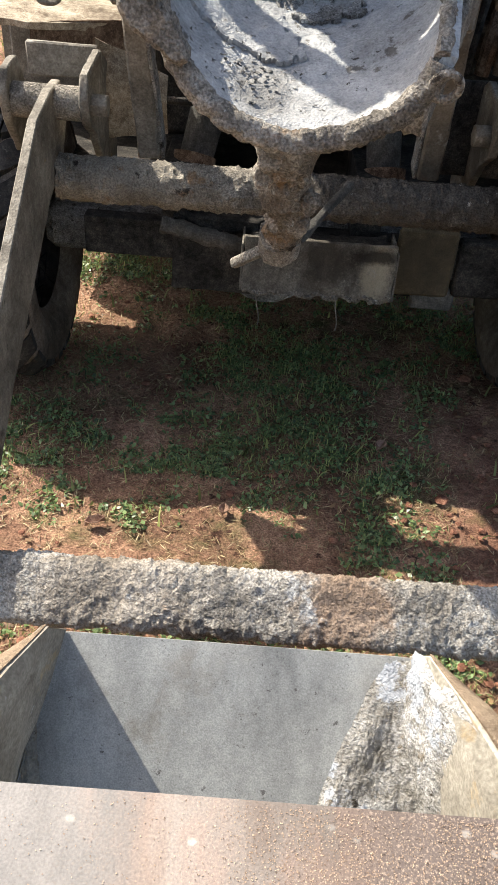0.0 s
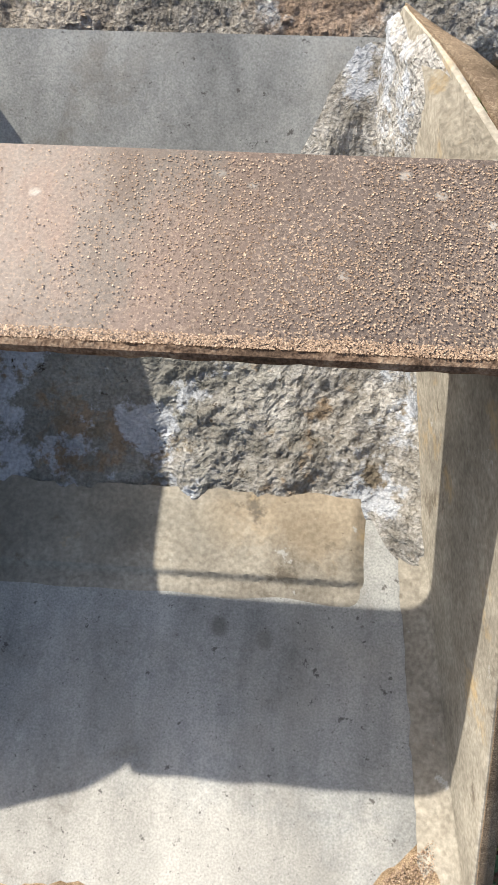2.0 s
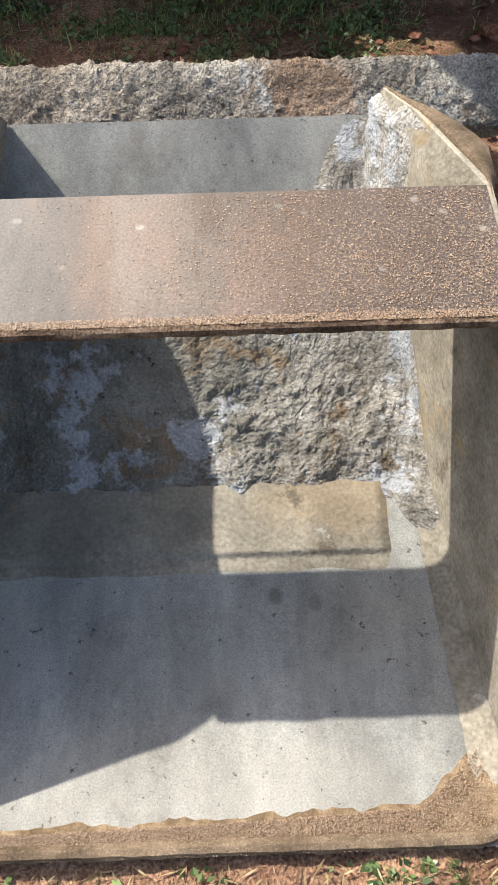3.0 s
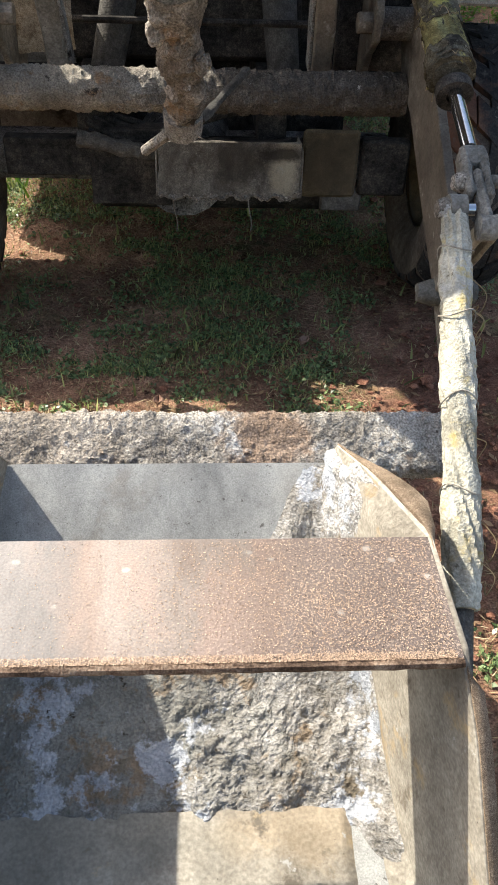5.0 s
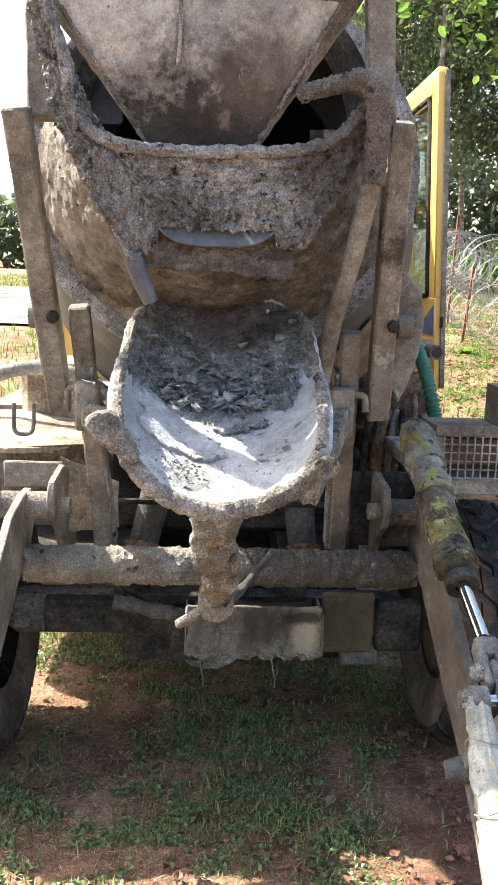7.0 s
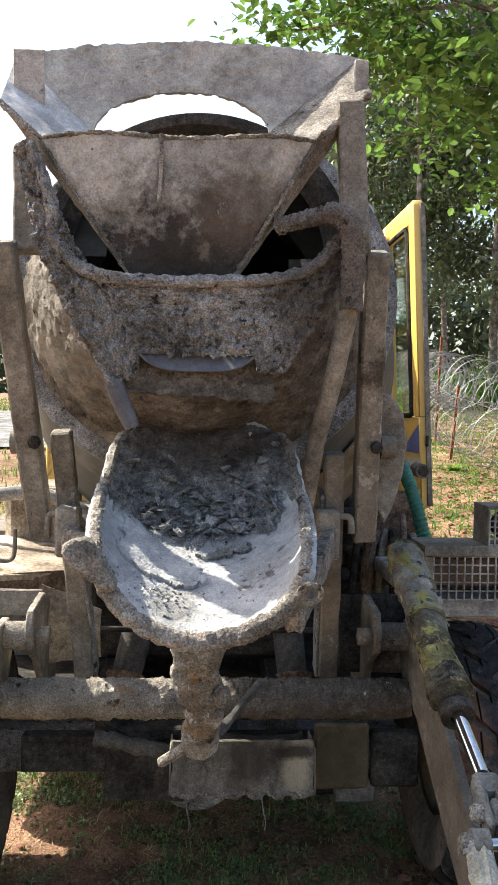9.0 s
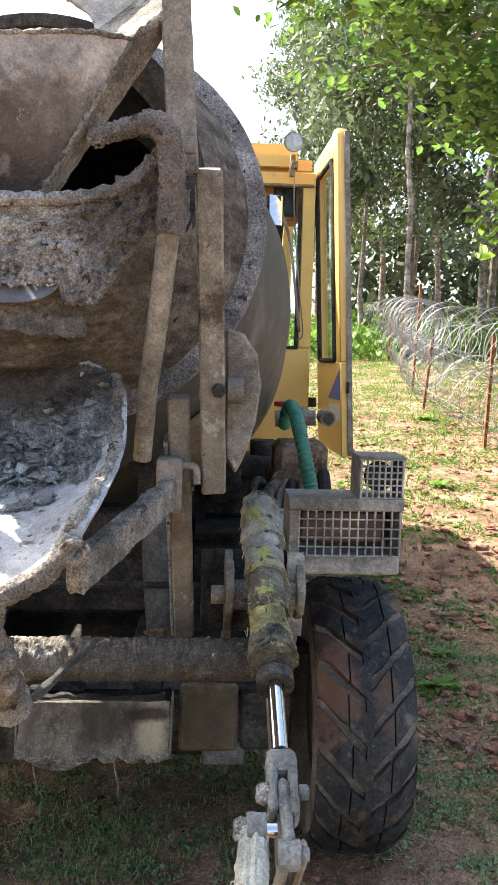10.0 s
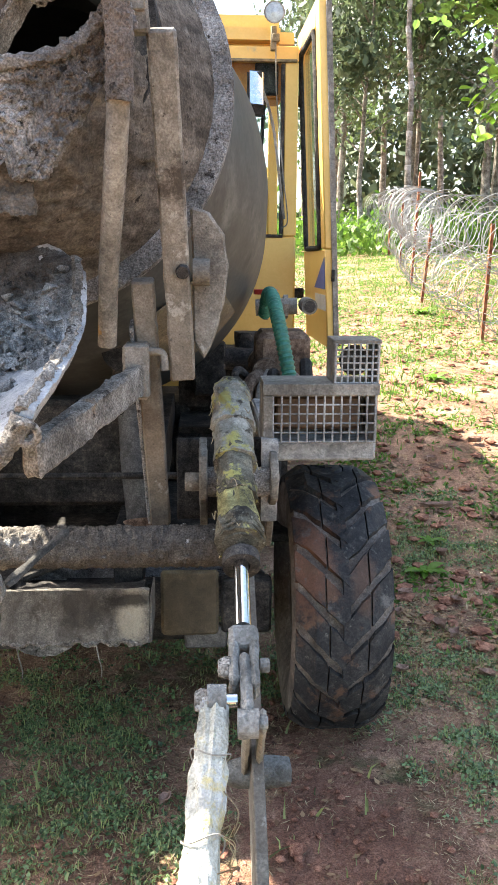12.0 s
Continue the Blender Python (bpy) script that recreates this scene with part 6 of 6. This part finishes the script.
# ---- plants and ground cover ----
def cloud_mesh(name, pts, size, rnd, mat, parent=None, flat=0.0, label="", narrow=0.45, up=False):
    """Many small leaves in one mesh; flat 1 lays them down, up stands blades on their places."""
    n = len(pts)
    pts = np.asarray(pts, float)
    s = size * rnd.uniform(0.55, 1.35, n)
    az = rnd.uniform(0, 2 * np.pi, n)
    tilt = rnd.uniform(-1.3, 1.3, n) * (1 - flat) + rnd.uniform(-0.25, 0.25, n)
    roll = rnd.uniform(-1.2, 1.2, n) * (1 - flat)
    if up:
        tilt = np.pi / 2 - np.abs(rnd.normal(0, 0.5, n))
    d = np.stack([np.cos(az) * np.cos(tilt), np.sin(az) * np.cos(tilt), np.sin(tilt)], 1)
    side = np.stack([-np.sin(az), np.cos(az), np.zeros(n)], 1)
    nrm = np.cross(d, side)
    side = side * np.cos(roll)[:, None] + nrm * np.sin(roll)[:, None]
    L, W = d * s[:, None], side * (s * narrow)[:, None]
    if up:
        bend = np.stack([np.cos(az), np.sin(az), -0.3 * np.ones(n)], 1) * (s * 0.35)[:, None]
        quads = np.stack([pts - W, pts + W, pts + L * 1.0 + W * 0.6, pts + L * 1.0 - W * 0.6, pts + L * 1.7 + bend], 1)
        verts = quads.reshape(-1, 3)
        k = np.arange(n) * 5
        faces = [(a, a + 1, a + 2, a + 3) for a in k] + [(a + 3, a + 2, a + 4) for a in k]
    else:
        if narrow >= 0.5 and size > 0.02:
            dip = nrm * (s * 0.14)[:, None]
            verts = np.stack([pts - L, pts - 0.45 * L + 0.85 * W + dip, pts + 0.3 * L + 0.9 * W + dip, pts + 0.8 * L + 0.3 * W, pts + L, pts + 0.8 * L - 0.3 * W, pts + 0.3 * L - 0.9 * W + dip, pts - 0.45 * L - 0.85 * W + dip], 1).reshape(-1, 3)
            k = np.arange(n) * 8
            faces = [(a, a + 1, a + 2, a + 3, a + 4) for a in k] + [(a, a + 4, a + 5, a + 6, a + 7) for a in k]
        else:
            verts = np.stack([pts - L, pts - 0.15 * L + W, pts + L, pts - 0.15 * L - W], 1).reshape(-1, 3)
            k = np.arange(n) * 4
            faces = [(a, a + 1, a + 2, a + 3) for a in k]
    me = bpy.data.meshes.new(name)
    me.from_pydata(verts.tolist(), [], faces)
    me.materials.append(mat)
    ob = new(name, me)
    if parent is not None:
        ob.parent = parent
    if label:
        ob["label"] = label
    return ob


NP = np.random.RandomState(3)


def cover(x, y):
    """How green the ground is, 0 to 1."""
    if -0.31 < x < 0.64 and -0.10 < y < 1.12:
        return -9.0
    f = 0.44 + 0.8 * noise.noise(Vector((x * 1.7, y * 1.7, 4))) + 0.40 * noise.noise(Vector((x * 5.5, y * 5.5, 7))) + 0.28 * noise.noise(Vector((x * 15, y * 15, 2)))
    bare = max(abs(x - 1.14) / 0.29, abs(y - 1.85) / 0.85) + 0.25 * noise.noise(Vector((x * 4, y * 4, 8)))
    if bare < 1.1:
        f -= 0.75 * min(1.0, (1.1 - bare) / 0.2)
    if x < 0.45 and 1.6 < y < 2.12:
        f -= 0.45
    return f


def scatter(n, x0, x1, y0, y1, want, power=1.0):
    out = []
    tries = 0
    while len(out) < n and tries < n * 8:
        tries += 1
        x = x0 + (x1 - x0) * NP.rand()
        y = y0 + (y1 - y0) * NP.rand() ** power
        if NP.rand() < want(x, y):
            out.append((x, y, ground_z(x, y) - 0.004))
    return out


def fade(x, y):
    """The thick turf round the machine thins out unevenly."""
    w = 0.5 * noise.noise(Vector((x * 0.8, y * 0.8, 11)))
    return max(0.0, min(1.0, (x + 2.3 + w) / 1.0, (4.4 + w - x) / 1.2, (y + 1.9 + w) / 1.1))


def green(x, y):
    return max(0.0, min(1.0, cover(x, y) * 1.8 - 0.32))


def dry(x, y):
    c = cover(x, y)
    return 0.0 if c < -5 else max(0.05, 1.0 - 1.2 * abs(c - 0.42))


tagged(cloud_mesh("grass", scatter(90000, -2.4, 4.6, -1.9, 4.8, lambda x, y: green(x, y) * fade(x, y)), 0.0145, NP, GRASS, narrow=0.10, up=True), "short green grass in patches", "grass", kind="stuff")
tagged(cloud_mesh("clover", scatter(165000, -2.4, 4.6, -1.9, 5.4, lambda x, y: green(x, y) * fade(x, y) * min(1.0, 0.12 + 2.2 * max(0.0, noise.noise(Vector((x * 8, y * 8, 21))) + 0.12))), 0.0098, NP, CLOVER, flat=0.45, narrow=0.6), "small round-leaved ground weeds", "weeds", kind="stuff")
tagged(cloud_mesh("dry_grass", scatter(110000, -2.4, 4.6, -1.9, 5.0, lambda x, y: dry(x, y) * (0.15 + 0.85 * fade(x, y))), 0.015, NP, STRAW, flat=0.6, narrow=0.10), "dry straw-coloured grass stems", "dry grass", kind="stuff")
tagged(cloud_mesh("outer_grass", scatter(45000, -11.0, 11.0, -10.0, 5.0, lambda x, y: green(x * 0.6, y * 0.6) * (0.25 + 0.75 * (1 - fade(x, y)))), 0.034, NP, GRASS, narrow=0.14, up=True), "thin grass over the open ground", "grass", kind="stuff")
tagged(cloud_mesh("far_grass", scatter(80000, 1.2, 9.0, 3.2, 26.0, lambda x, y: (green(x * 1.1, y * 1.1) ** 2 * 0.9 + 0.02 + 0.22 * (y > 9)) * min(1.0, max(0.0, (y - 3.2) / 1.6 + 0.4 * noise.noise(Vector((x, y, 5))))), 1.8), 0.028, NP, LEAF_LIGHT, narrow=0.38, flat=0.35), "low sunlit weeds by the fence", "weeds", kind="stuff")
tagged(cloud_mesh("tall_grass", scatter(9000, 1.6, 9.0, 6.0, 26.0, lambda x, y: green(x * 0.8, y * 0.8) ** 2, 1.5), 0.05, NP, LEAF_LIGHT, narrow=0.12, up=True), "tufts of taller grass on the bank", "grass", kind="stuff")
tagged(cloud_mesh("left_grass", scatter(30000, -14.0, -0.6, 3.6, 30.0, lambda x, y: 0.0 if 13.5 < y < 22.5 else green(x * 0.5, y * 0.5) + 0.15, 1.7), 0.06, NP, LEAF_LIGHT, narrow=0.14, up=True), "grass beside the gravel road", "grass", kind="stuff")
tagged(cloud_mesh("fallen_leaves", scatter(22000, 1.1, 9.0, 2.9, 16.0, lambda x, y: 0.10 + 1.3 * max(0, noise.noise(Vector((x * 1.5, y * 1.5, 2)))), 1.6), 0.021, NP, LITTER, flat=0.8, narrow=0.5), "brown and yellow fallen leaves", "fallen leaves", kind="stuff")
tagged(cloud_mesh("fallen_leaves", scatter(1500, -1.2, 2.2, 0.9, 4.2, lambda x, y: 0.9 if x > 0.75 else 0.3), 0.014, NP, LITTER, flat=0.85, narrow=0.5), "small dry leaves in the grass", "fallen leaves", kind="stuff")
tagged(cloud_mesh("dry_litter", scatter(9000, 1.2, 9.0, 3.6, 24.0, lambda x, y: 0.6, 1.6), 0.035, NP, STRAW, flat=0.8, narrow=0.10), "dry stems and straw on the bank", "dry grass", kind="stuff")
# clods and broken brick
clods = []
for k in range(480):
    x, y = (NP.uniform(-1.2, 2.6), NP.uniform(0.9, 4.4)) if k < 260 else (NP.normal(1.05, 0.2), NP.uniform(0.9, 2.6))
    r = NP.uniform(0.004, 0.015) if k > 24 else NP.uniform(0.015, 0.03)
    bm = bmesh.new()
    bmesh.ops.create_icosphere(bm, subdivisions=2, radius=r)
    for v in bm.verts:
        v.co = v.co * (1 + 0.5 * noise.noise(v.co / r * 1.3 + Vector((k, 0, 0))))
        v.co.z *= 0.45
    bm.transform(Matrix.Translation((x, y, ground_z(x, y) + 0.1 * r)) @ Matrix.Rotation(NP.uniform(0, 6), 4, "Z"))
    clods.append(bm)
tagged(part("soil_clods", join(*clods), CLOD), "loose red clods and brick crumbs", "clods", kind="stuff")
lumps = []
for k in range(900):
    x, y = NP.uniform(1.6, 6.0), 3.4 + 9.0 * NP.rand() ** 1.5
    r = NP.uniform(0.012, 0.05)
    bm = bmesh.new()
    bmesh.ops.create_icosphere(bm, subdivisions=2, radius=r)
    for v in bm.verts:
        v.co = v.co * (1 + 0.6 * noise.noise(v.co / r * 1.4 + Vector((k, 3, 0))))
        v.co.z *= 0.4
    bm.transform(Matrix.Translation((x, y, ground_z(x, y) + 0.05 * r)) @ Matrix.Rotation(NP.uniform(0, 6), 4, "Z"))
    lumps.append(bm)
tagged(part("bank_clods", join(*lumps), CLOD), "crumbly reddish clods on the sunlit bank", "clods", kind="stuff")

# curled dead leaves and bark
for k, (x, y, L, w, turn) in enumerate(((2.27, 5.1, 0.26, 0.05, 0.1), (1.93, 3.52, 0.10, 0.05, 0.8), (1.88, 3.62, 0.09, 0.06, 2.1), (1.81, 4.02, 0.10, 0.05, 0.4), (2.60, 4.94, 0.12, 0.05, 1.4), (1.60, 3.19, 0.07, 0.04, 0.3), (1.95, 3.13, 0.08, 0.04, 2.6), (2.12, 4.45, 0.09, 0.06, 1.9), (2.45, 5.9, 0.12, 0.07, 0.6), (1.72, 3.78, 0.07, 0.04, 1.1), (2.05, 3.9, 0.08, 0.05, 2.4), (2.9, 6.3, 0.13, 0.08, 0.2), (3.2, 5.4, 0.12, 0.07, 1.6), (0.30, 1.60, 0.05, 0.03, 0.2), (-0.28, 1.86, 0.07, 0.03, 0.5), (0.10, 1.95, 0.05, 0.03, 1.5), (0.62, 2.35, 0.06, 0.035, 0.9))):
    c, sn = math.cos(turn), math.sin(turn)
    z = ground_z(x, y) + 0.006

    def dead_leaf(u, v, x=x, y=y, z=z, L=L, w=w, c=c, sn=sn, k=k):
        a = 0.85 * L * (u - 0.5)
        b = 0.55 * w * (2 * v - 1) * max(0.08, math.sin(math.pi * u ** 0.8)) * (1 + 0.5 * noise.noise(Vector((u * 5, v * 2, k))))
        return (x + a * c - b * sn, y + a * sn + b * c, z + 0.5 * w * abs(2 * v - 1) + 0.10 * L * (u - 0.5) ** 2 + 0.004 * noise.noise(Vector((u * 6, v * 6, k))))
    leaf_ob = part("dead_leaf", surface(dead_leaf, 12, 8, 0.002, (0, 0, 1)), DEADLEAF)
    tagged(leaf_ob, "curled brown dead leaf lying on the ground", "leaf", "dead leaves")

# gravel road on the far left
road = surface(lambda u, v: (-60 + 58.5 * u, 13.8 + 8.2 * v + 0.4 * math.sin(u * 9), ground_z(-60 + 58.5 * u, 13.8 + 8.2 * v + 0.4 * math.sin(u * 9)) + 0.03), 60, 16, 0.0, (0, 0, 1))
tagged(part("road", road, GRAVEL), "pale grey gravel road", "road", kind="structure")

# plantain-like sprigs beside the wheel
for x, y, n, size in ((1.98, 4.25, 9, 0.11), (2.1, 4.6, 7, 0.09), (3.6, 6.4, 12, 0.16), (4.0, 7.4, 12, 0.18), (3.1, 8.2, 10, 0.16), (4.6, 9.2, 14, 0.2), (2.6, 9.5, 9, 0.13), (3.9, 12.0, 12, 0.2)):
    sprig = thing("weed", "bright green broad-leaved weed", "weed", "weeds by the fence")
    z = ground_z(x, y)
    for k in range(n):
        a = 2 * math.pi * k / n + NP.uniform(-0.3, 0.3)
        L = size * NP.uniform(0.7, 1.3)
        rise = NP.uniform(0.4, 1.1)
        c = Vector((math.cos(a), math.sin(a), 0))

        def leaf(u, v, c=c, L=L, rise=rise):
            w = 0.22 * L * math.sin(math.pi * min(1, 0.08 + 0.92 * u)) * (2 * v - 1)
            return Vector((x, y, z)) + c * (L * u) + Vector((0, 0, L * (rise * u - 0.7 * u * u))) + Vector((-c.y, c.x, 0)) * w
        part("leaf", surface(leaf, 6, 2), SPRIG, sprig)

# fence
posts = ((4.15, 10.0, 1.38, 0.05), (4.15, 13.0, 1.2, 0.12), (4.6, 15.5, 2.0, 0.08), (4.4, 7.6, 1.4, 0.03), (5.2, 19.0, 1.6, 0.0), (5.8, 23.0, 1.6, 0.0), (4.9, 5.4, 1.4, 0.0))
for x, y, h, lean in posts:
    z = ground_z(x, y)
    p = thing("fence_post", "thin rusty red angle-iron fence post", "fence post", "fence posts")
    part("angle_iron", join(beam((x, y, z - 0.2), (x + lean, y, z + h), 0.045, 0.006, (0, 1, 0), 0), beam((x - 0.02, y, z - 0.2), (x + lean - 0.02, y, z + h), 0.006, 0.045, (0, 1, 0), 0)), POST_RED, p)
line = smooth_path([(4.9, 5.4, 0), (4.4, 7.6, 0), (4.15, 10.0, 0), (4.15, 13.0, 0), (4.6, 15.5, 0), (5.2, 19.0, 0), (5.8, 23.0, 0), (6.4, 28, 0)], 40)
coil = thing("razor_wire", "tangled silvery coils of razor wire along the fence", "razor wire")
for k, (rad, height, turns) in enumerate(((0.40, 1.30, 4.6), (0.36, 1.12, 3.4), (0.42, 0.62, 2.6), (0.36, 0.45, 2.0))):
    pts = []
    steps = 4200
    run = 0.0
    for i in range(steps):
        f = i / (steps - 1) * (len(line) - 1)
        j = min(int(f), len(line) - 2)
        p = line[j].lerp(line[j + 1], f - j)
        run = f * 0.062
        a = run * turns * 6.283 / 1.0 + 0.7 * noise.noise(Vector((run * 1.5, k, 0)))
        r = rad * (1 + 0.25 * noise.noise(Vector((run * 2.1, k, 5))))
        base = ground_z(p.x, p.y) + height + 0.12 * noise.noise(Vector((run * 0.7, k, 9)))
        pts.append((p.x + r * math.cos(a) + 0.15 * k * 0.4, p.y + 0.10 * math.sin(a * 0.5), base + r * math.sin(a)))
    part("wire_coil", sweep(pts, 0.0052, 3, False), WIRE, coil)
for h in (0.35, 0.7, 1.05):
    part("strand", sweep([(p.x, p.y, ground_z(p.x, p.y) + h + 0.03 * math.sin(i * 0.3)) for i, p in enumerate(line[::6])], 0.004, 3), WIRE, coil)


def tree(x, y, h, r, crown_r, low, count, leaf, mat, seed, label, name="tree", band=False, group="woodland trees"):
    rnd = random.Random(seed)
    z = ground_z(x, y) - 0.15
    t = thing(name, label, "tree", group)
    lean = rnd.uniform(-0.04, 0.04)
    trunk = [Vector((x + lean * h * k / 10 + 0.06 * rnd.uniform(-1, 1), y + 0.06 * rnd.uniform(-1, 1), z + h * k / 10)) for k in range(11)]
    limbs, tips = [], []
    for k in range(18):
        f = low + (0.97 - low) * (k / 17)
        a = rnd.uniform(0, 6.28)
        p0 = trunk[min(9, int(f * 10))].lerp(trunk[min(10, int(f * 10) + 1)], f * 10 % 1)
        reach = crown_r * rnd.uniform(0.45, 1.0) * (1.15 - 0.7 * max(0, f - 0.5))
        p1 = p0 + Vector((math.cos(a) * reach, math.sin(a) * reach, h * rnd.uniform(0.02, 0.10)))
        mid = p0.lerp(p1, 0.5) + Vector((0, 0, 0.12 * reach))
        limbs.append(sweep([p0, mid, p1], [r * 0.32, r * 0.2, r * 0.05], 5))
        tips += [(p1, reach * 0.30), (mid, reach * 0.22), (p0.lerp(p1, 0.8), reach * 0.3)]
    body = part("trunk", lumpy(sweep(trunk, [r * (1.15 if k == 0 else 1 - 0.08 * k) for k in range(11)], 10), r * 0.08, 0.4), BARK, t)
    if band:
        for k in range(14):
            f = 0.03 + 0.045 * k + rnd.uniform(-0.01, 0.01)
            i = int(f * 10)
            c0, c1 = trunk[i].lerp(trunk[i + 1], f * 10 - i), trunk[i].lerp(trunk[i + 1], f * 10 - i + 0.10 * rnd.uniform(0.5, 1.3))
            part("bark_band", sweep([c0, c1], r * 1.10 * (1 - 0.08 * f * 10), 12, False), PALEBARK, t)
    for limb in limbs:
        part("limb", limb, BARK, t)
    pts = []
    for i in range(count):
        c, s = tips[rnd.randrange(len(tips))]
        pts.append(c + Vector((rnd.gauss(0, s), rnd.gauss(0, s), rnd.gauss(0, s * 0.7))))
    cloud_mesh("crown", [tuple(q) for q in pts], leaf, np.random.RandomState(seed), mat, t)


tree(6.55, 24.0, 15.0, 0.100, 2.3, 0.50, 5200, 0.13, LEAF_DARK, 1, "tall slender tree with a pale banded straight trunk", band=True)
wood = [(5.9, 33, 13, 0.16), (6.6, 38, 15, 0.15), (5.6, 27, 11, 0.10), (7.9, 30, 14, 0.15), (9.6, 27, 13, 0.16), (11.4, 31, 14, 0.17), (8.6, 38, 16, 0.17), (12.6, 25, 12, 0.15), (6.6, 44, 17, 0.16), (10.6, 40, 16, 0.16), (14.5, 34, 15, 0.17), (6.4, 48, 17, 0.16), (13, 44, 17, 0.18), (16.5, 28, 14, 0.17)]
for k, (x, y, h, r) in enumerate(wood):
    tree(x, y, h, r, 2.6, 0.28 if k % 3 else 0.42, 5200, 0.15, (LEAF_DARK, FAR_LEAF, WOOD_LIGHT)[(k * 2) % 3 if k % 4 else 1], 20 + k, "slender woodland tree with airy foliage")


# spreading tree whose branches hang into view
def overhang():
    t = thing("tree", "broad-leaved tree with low overhanging branches", "tree")
    root = Vector((6.2, 7.6, ground_z(6.2, 7.6) - 0.2))
    trunk = smooth_path([root, root + Vector((-0.1, 0, 2.2)), root + Vector((-0.3, 0.1, 4.2)), root + Vector((-0.9, 0, 6.0))], 6)
    part("trunk", lumpy(sweep(trunk, [0.24 - 0.006 * k for k in range(len(trunk))], 14), 0.02, 0.3), BARK, t)
    rnd = random.Random(77)
    tips, limbs = [], []
    for k in range(74):
        x = rnd.uniform(0.4, 6.6) if k < 40 else rnd.uniform(2.0, 6.6)
        low = 5.25 - 0.62 * (x - 0.5)
        low = max(low, 2.75) if x > 3.2 else max(low, 3.75)
        z = low + abs(rnd.gauss(0.55, 0.7)) + 0.25
        y = rnd.uniform(6.2, 8.6)
        end = Vector((x, y, z))
        start = trunk[rnd.randrange(len(trunk) // 2, len(trunk))]
        mid = start.lerp(end, 0.55) + Vector((0, 0, 0.45))
        limbs.append(sweep(smooth_path([start, mid, end], 5), [0.05 - 0.004 * i for i in range(11)], 5))
        for _ in range(5):
            tips.append(end.lerp(mid, rnd.uniform(0, 0.35)) + Vector((rnd.gauss(0, 0.28), rnd.gauss(0, 0.28), rnd.gauss(0, 0.12))))
    for limb in limbs:
        part("limb", limb, BARK, t)
    pts = []
    for c in tips:
        for _ in range(42):
            pts.append(tuple(c + Vector((rnd.gauss(0, 0.22), rnd.gauss(0, 0.22), rnd.gauss(0, 0.13)))))
    cloud_mesh("crown", pts, 0.058, np.random.RandomState(5), LEAF_BROAD, t, narrow=0.58, flat=0.4)
    spray = []
    for k in range(9):
        end = Vector((2.75 + 0.13 * k + rnd.uniform(-0.1, 0.1), 7.0 + rnd.uniform(-0.3, 0.3), 2.62 + 0.07 * k + rnd.uniform(-0.22, 0.3)))
        start = Vector((4.3, 7.3, 3.5)) + Vector((0, rnd.uniform(-0.2, 0.2), rnd.uniform(-0.2, 0.2)))
        part("limb", sweep(smooth_path([start, start.lerp(end, 0.5) + Vector((0, 0, 0.15)), end], 5), [0.022 - 0.0018 * i for i in range(11)], 5), BARK, t)
        for _ in range(17):
            spray.append(tuple(end.lerp(start, abs(rnd.gauss(0, 0.22))) + Vector((rnd.gauss(0, 0.09), rnd.gauss(0, 0.12), rnd.gauss(0, 0.08)))))
    cloud_mesh("crown", spray, 0.075, np.random.RandomState(6), SPRIG, t, narrow=0.5, flat=0.3, label="bright young leaves on a low branch")


overhang()
# undergrowth along the wood and far hedge
pts = []
for k in range(15000):
    x, y = NP.uniform(2.5, 22), NP.uniform(23, 34)
    pts.append((x, y, ground_z(x, y) + abs(NP.normal(0, 0.55))))
tagged(cloud_mesh("undergrowth", pts, 0.13, NP, LEAF_LIGHT), "low sunlit undergrowth below the trees", "undergrowth", kind="stuff")
for (x0, x1, y, hmax, n, seed) in ((-70, -6, 75, 8.5, 9000, 1), (9, 70, 62, 13.0, 12000, 2), (-6, 9, 66, 3.0, 1500, 5), (-7.5, -5.2, 46, 2.2, 900, 3)):
    q = np.random.RandomState(seed)
    pts = []
    while len(pts) < n:
        x = q.uniform(x0, x1)
        top = hmax * (0.75 + 0.3 * noise.noise(Vector((x * 0.12, 0, seed))) + 0.15 * noise.noise(Vector((x * 0.7, 0, seed))))
        pts.append((x, y + q.normal(0, 2.0), ground_z(x, y) + top * q.rand() ** 0.8))
    tagged(cloud_mesh("far_woods", pts, 0.55, q, FAR_LEAF), "hazy line of distant trees", "woods", kind="stuff")

# loose sand on the bucket's plate and lip
grains = []
for k in range(70000):
    x, y = NP.uniform(BX - 0.43, BX + 0.43), 0.443 + 0.235 * NP.rand() ** 1.25
    if NP.rand() < 0.02 + 0.9 * (y < 0.456) + 0.42 * min(1.0, max(0.0, (x - 0.10) * 2.6)) * (0.6 + noise.noise(Vector((x * 6, y * 6, 1)))):
        grains.append((x, y, 0.6315))
for k in range(30000):
    u = NP.rand()
    x = BX - 0.478 + 0.956 * u
    y = -0.088 + (0.038 + 0.03 * u ** 2 + 0.10 * max(0.0, u - 0.86) / 0.14) * NP.rand() ** 0.8
    grains.append((x, y, bucket_z(y) + 0.004 + 0.006 * NP.rand()))
tagged(cloud_mesh("sand", grains, 0.0011, NP, SANDGRAIN, narrow=0.85, flat=0.7), "coarse brown sand grains stuck to the steel", "sand", kind="stuff")
